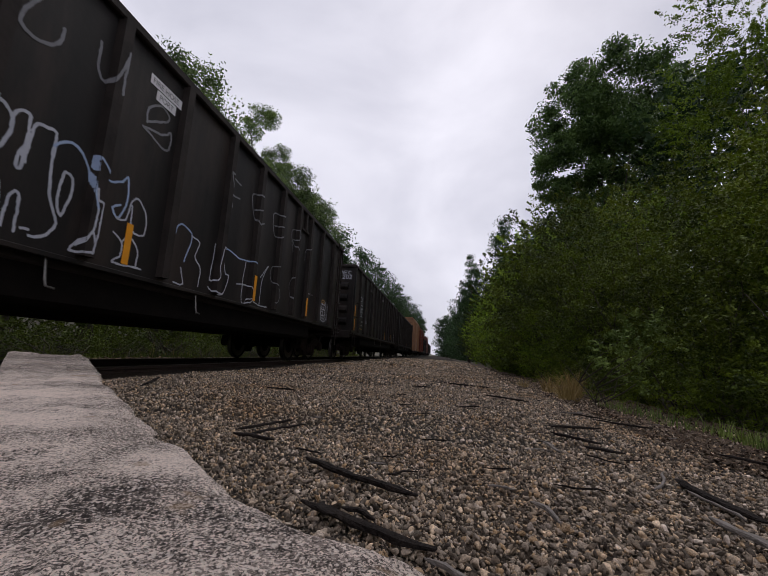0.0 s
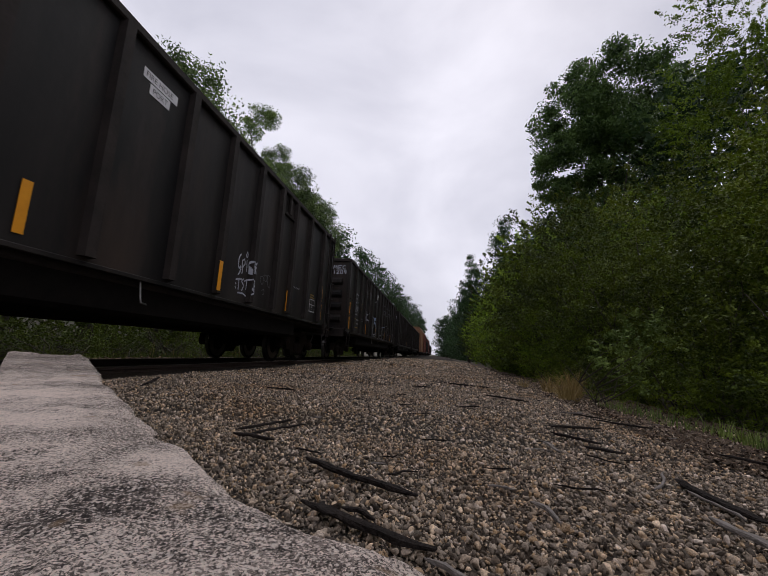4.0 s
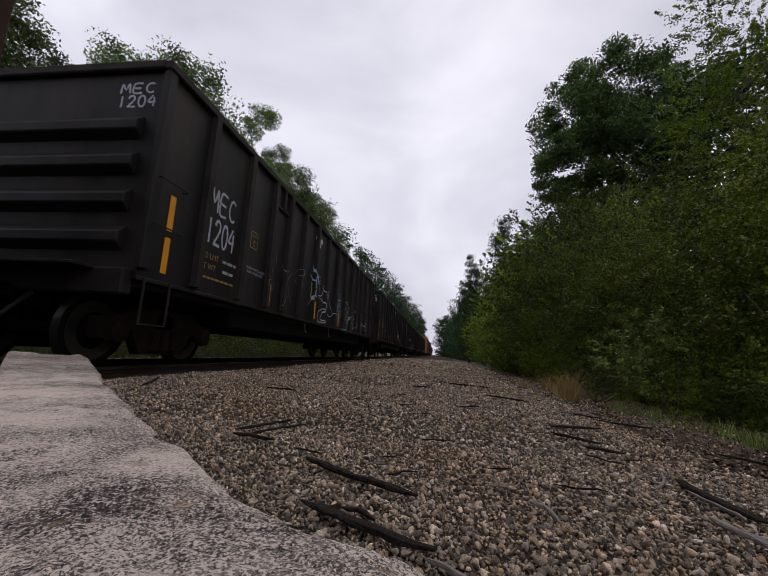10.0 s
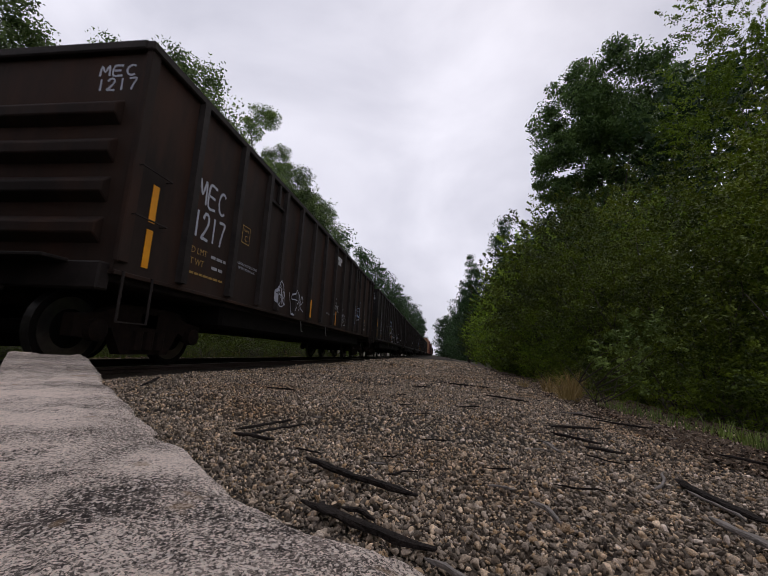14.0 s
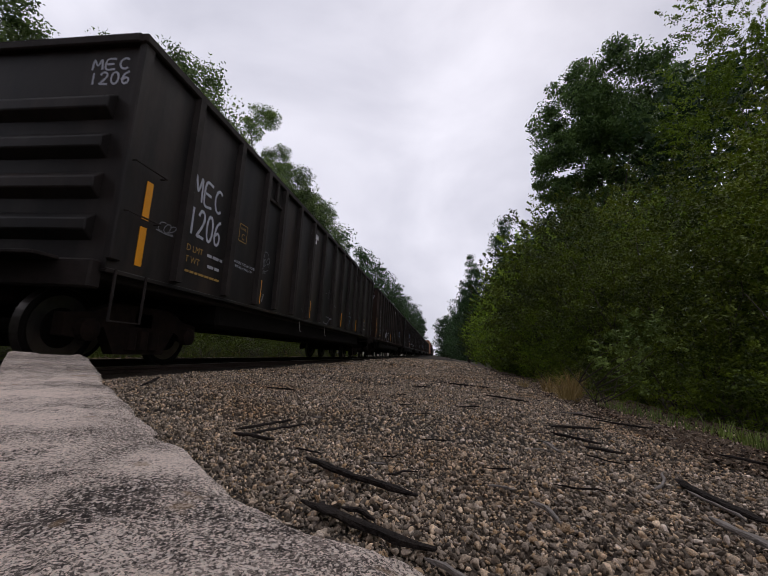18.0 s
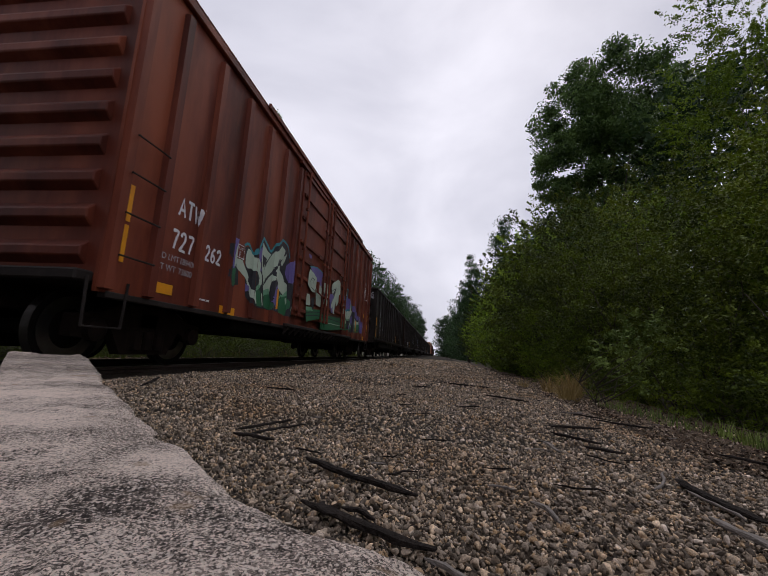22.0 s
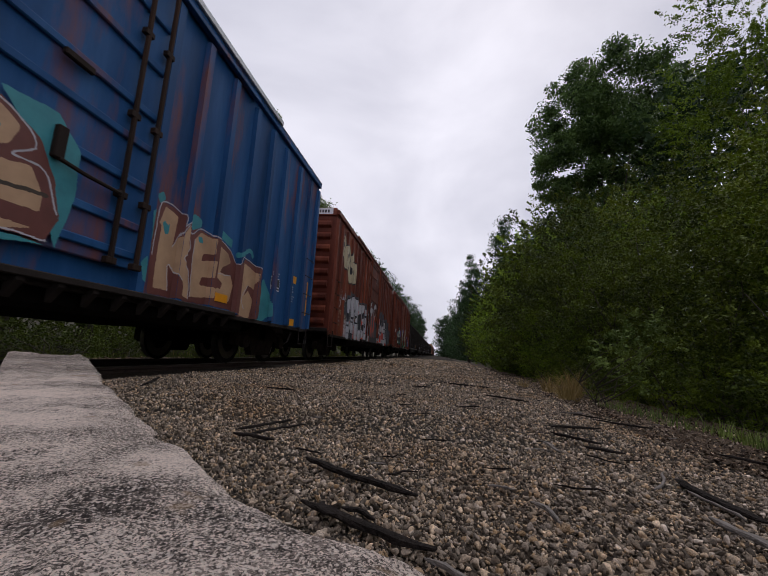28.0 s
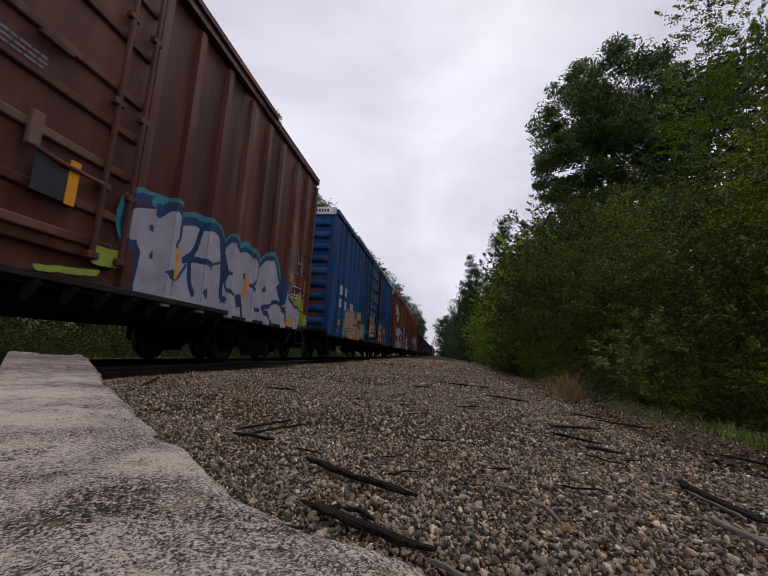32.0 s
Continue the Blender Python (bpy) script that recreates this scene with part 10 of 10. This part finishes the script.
splinter((0.812, 3.13), (1.066, 2.892), 0.028, 0.016, M_DEADWOOD, DARK, 27, 0.02)
splinter((0.92, 2.78), (1.12, 2.66), 0.025, 0.015, M_DEADWOOD, DARK, 8)
splinter((1.153, 2.206), (1.159, 1.686), 0.050, 0.016, M_DEADWOOD, "split dark plank half sunk in gravel", 9)
splinter((1.10, 2.0), (1.11, 1.70), 0.014, 0.010, M_OLDWOOD, "split grey plank half sunk in gravel", 29)
splinter((0.975, 1.654), (0.992, 1.38), 0.034, 0.014, M_OLDWOOD, GREY, 10, 0.02)
splinter((1.168, 2.32), (0.949, 1.97), 0.014, 0.010, M_OLDWOOD, GREY, 11)
splinter((0.66, 2.75), (0.72, 2.5), 0.019, 0.010, M_OLDWOOD, GREY, 13)
splinter((1.344, 4.712), (1.713, 4.556), 0.037, 0.015, M_DEADWOOD, DARK, 14)
splinter((1.55, 4.35), (2.05, 4.25), 0.031, 0.015, M_DEADWOOD, DARK, 15)
splinter((0.62, 5.6), (1.15, 5.4), 0.037, 0.018, M_DEADWOOD, DARK, 16)
splinter((0.2, 4), (0.42, 4.15), 0.025, 0.013, M_DEADWOOD, DARK, 17)
splinter((1.3, 4.6), (1.42, 4.2), 0.019, 0.015, M_OLDWOOD, GREY, 18, 0.02, 0.06)
splinter((1.9, 3.1), (2.2, 2.95), 0.031, 0.015, M_DEADWOOD, DARK, 19)
splinter((0.1, 7.6), (0.9, 7.2), 0.074, 0.025, M_DEADWOOD, DARK, 20)
splinter((-0.4, 6.3), (-0.1, 6.4), 0.031, 0.015, M_DEADWOOD, DARK, 21)
splinter((-2.9, 3.6), (-3.3, 4.4), 0.031, 0.015, M_DEADWOOD, DARK, 22)
splinter((-1.9, 4.3), (-1.6, 4.35), 0.031, 0.015, M_DEADWOOD, DARK, 23)
splinter((0.36, 1.62), (0.41, 1.45), 0.016, 0.012, M_OLDWOOD, GREY, 24)
splinter((-0.02, 1.08), (0.1, 1.03), 0.015, 0.012, M_OLDWOOD, GREY, 25)


for k in range(34):
    x, y, a, l = random.uniform(-1.0, 2.2), 1.7 + 4.6 * random.random() ** 1.3, random.uniform(-0.9, 0.9), random.uniform(0.06, 0.22)
    if y > 0.6 - 0.92 * x:
        splinter((x, y), (x + l * math.cos(a), y + l * math.sin(a)), random.uniform(0.006, 0.014), 0.007, M_DEADWOOD if k % 3 else M_OLDWOOD, "thin dry twig lying on gravel", 60 + k, 0.012)


# ---------- the verge: earth and litter between gravel and shrubs ----------
vx = [1.7 + 0.09 * i for i in range(20)]
vy = spread(2.4, 60, 0.10, 1.03)
verge = sheet("verge", vx, vy, lambda x, y: bed_z(x, y) + 0.016 - 0.10 * max(0.0, 2.25 + 0.28 * noise.noise((y * 0.55, 3.0, 0.0)) + 0.10 * noise.noise((y * 2.7, 8.0, 0.0)) - x) + 0.012 * noise.noise((x * 7, y * 7, 0.0)), M_LITTER)
tagged(verge, "brown earth and leaf litter along the gravel", "verge", kind="structure")
g_l = np.random.default_rng(404)
pl = np.stack([g_l.uniform(1.75, 3.3, 15000), 2.4 + g_l.uniform(0, 1, 15000) ** 2.4 * 22], 1)
pl = np.concatenate([pl, np.array([[bed_z(x, y) + 0.022] for x, y in pl])], 1)
vl, fl = leaves_at(g_l, pl, 0.022, 2.5)
tagged(arrays_mesh("leaf_litter", vl, fl, M_LITTER), "dry brown leaves scattered on the verge", "leaf litter", kind="stuff")


# ---------- grass, weeds ----------
def blades(name, seed, spots, n, h0, h1, width, green, label, bend=0.35, fan=0.0):
    """Grass: each blade is two bent quads. spots: x0, x1, y0, y1, share."""
    g = np.random.default_rng(seed)
    tot = sum(s[4] for s in spots)
    xy = np.concatenate([np.stack([g.uniform(a, b, int(n * s / tot)), g.uniform(c, d, int(n * s / tot))], 1) for a, b, c, d, s in spots])
    k = len(xy)
    h = g.uniform(h0, h1, k) * g.uniform(0.7, 1.2, k)
    ang = g.uniform(0, 6.283, k)
    side = np.stack([np.cos(ang), np.sin(ang), np.zeros(k)], 1) * (width * g.uniform(0.6, 1.4, k))[:, None]
    tip = np.stack([np.cos(ang + 1.4), np.sin(ang + 1.4), np.zeros(k)], 1) * (h * bend * g.uniform(0.1, 1.4, k))[:, None]
    tip[:, :2] += (xy - xy.mean(axis=0)) * fan * g.uniform(0.2, 1.6, (k, 1))
    root = np.concatenate([xy, np.full((k, 1), -0.42)], 1)
    root[:, 2] = np.array([(-0.40 if x > 2.75 or x < -8.5 else bed_z(x, y)) for x, y in xy]) - 0.02
    up = np.zeros((k, 3))
    up[:, 2] = h
    mid = root + up * 0.6 + tip * 0.35
    end = root + up + tip
    v = np.stack([root - side, root + side, mid + side * 0.8, mid - side * 0.8, end + side * 0.1, end - side * 0.1], 1).reshape(-1, 3)
    b = np.arange(k)[:, None] * 6
    f = np.concatenate([b + np.array([0, 1, 2, 3]), b + np.array([3, 2, 4, 5])])
    return tagged(arrays_mesh(name, v, f, green), label, "grass", kind="stuff")


blades("grass", 301, [(2.9, 3.4, 3.5, 4.5, 0.6), (3.0, 4.4, 4.3, 14, 1), (3.0, 3.8, 14, 40, 1)], 3800, 0.04, 0.19, 0.004, L_GRASS, "green grass at the foot of the shrubs")
blades("grass", 305, [(2.65, 3.0, 3.4, 4.6, 1), (2.8, 4.6, 3.8, 7.5, 6), (2.8, 4.4, 7.0, 12.0, 3)], 6000, 0.03, 0.19, 0.0035, L_HERB, "shaded green grass and herbs under the shrubs", 0.6)
blades("grass", 306, [(2.55, 3.1, 3.25, 4.4, 3), (2.3, 2.7, 4.4, 6.5, 1)], 1500, 0.04, 0.20, 0.0035, L_SPRIG, "bright green grass at the edge of the verge", 0.5)
for i, (x, y, n, h) in enumerate([(2.02, 6.7, 150, 0.34), (2.16, 7.2, 170, 0.44), (2.34, 7.5, 170, 0.50), (2.5, 8.0, 150, 0.42), (2.2, 8.4, 110, 0.40), (2.7, 8.8, 110, 0.44), (2.45, 9.6, 90, 0.40), (3.05, 5.9, 90, 0.36), (2.9, 6.8, 60, 0.30), (1.95, 9.6, 60, 0.26)]):
    blades("dry_grass", 310 + i, [(x - 0.11, x + 0.11, y - 0.16, y + 0.16, 1)], n, 0.3 * h, 1.15 * h, 0.0032, L_STRAW, "tuft of dry straw-coloured grass by the gravel", 0.5, fan=1.3)
blades("grass", 303, [(-12.5, -8.4, -1, 14, 6), (-12, -8.4, 14, 45, 4)], 22000, 0.12, 0.5, 0.006, L_BANK, "tall green grass on the bank beyond the track", 0.5)
blades("dry_grass", 304, [(-11.0, -8.2, 3, 40, 3)], 420, 0.3, 0.8, 0.006, L_STRAW, "dry grass stems beyond the track")


def weed(seed, h, green, leaf):
    return tree("weed", seed, h, 0.008, [(0, 0, h * 0.6, 0.45, 0.45, h * 0.42, 22), (0, 0, h * 0.25, 0.5, 0.5, h * 0.25, 14)], 28, 0.10, leaf, M_BARK, green, 8, (0, 0), 3)


w0 = plant(weed(51, 1.0, L_WEED, 0.032), -9.4, 8.0)
w1 = plant(weed(52, 0.8, L_WEED, 0.028), -9.0, 11.0)
for i, w in enumerate((w0, w1)):
    tagged(w, "low leafy weed on the bank beyond the track", "weed", "weeds beyond the track")
for i in range(76):
    w = again((w0, w1)[i % 2], -9.0 - random.random() * 3.0, 1.0 + i * 0.48 + random.uniform(-0.6, 0.6), -0.40, i * 57, random.uniform(0.8, 1.5))
    tagged(w, "low leafy weed on the bank beyond the track", "weed", "weeds beyond the track")
low_shrub = tree("shrub", 27, 1.5, 0.014, [(0, 0, 0.75, 0.85, 0.85, 0.55, 120), (0.3, -0.2, 0.35, 0.9, 0.9, 0.35, 90)], 34, 0.2, 0.024, M_BARK, L_SHRUB, 3, (0, 0), 4, 0.36)
for i, (x, y, k) in enumerate([(3.75, 4.4, 0.9), (3.55, 5.6, 0.8), (3.9, 6.6, 1.0), (3.35, 7.9, 0.7), (3.7, 9.3, 0.95), (4.6, 4.2, 1.2), (3.5, 11.0, 0.8), (5.4, 5.0, 1.3), (3.6, 13.4, 0.9), (3.4, 16.5, 0.9), (3.5, 21, 1.0)]):
    tagged((plant if i == 0 else again)(low_shrub, x, y, -0.42, i * 83, k), "low dark green shrub under the hedge", "shrub", "shrubs along the gravel")
for i in range(20):
    s = (plant if i == 0 else again)(bush, -11.8 - random.random() * 1.2, -3.0 + i * 2.0, -0.4, i * 71, random.uniform(0.40, 0.60))
    tagged(s, "green shrub on the bank beyond the train", "shrub", "shrubs beyond the train")


# ---------- what moves: the train runs away along the track, its wheels turn ----------
def motions():
    turn = math.degrees(SPEED / 0.455)
    ticks = [0.16 * k for k in range(200)] + [32.0]
    for car, y in cars:
        walk(car, [(0.0, pose(TRACK_X, y, 0)), (32.0, pose(TRACK_X, y + SPEED * 32.0, 0))])
        for bogie in car.children:
            if bogie.name.startswith("truck"):
                for axle in bogie.children:
                    place = axle.location.copy()
                    walk(axle, [(t, pose(place.x, place.y, place.z, -turn * t)) for t in ticks])


motions()
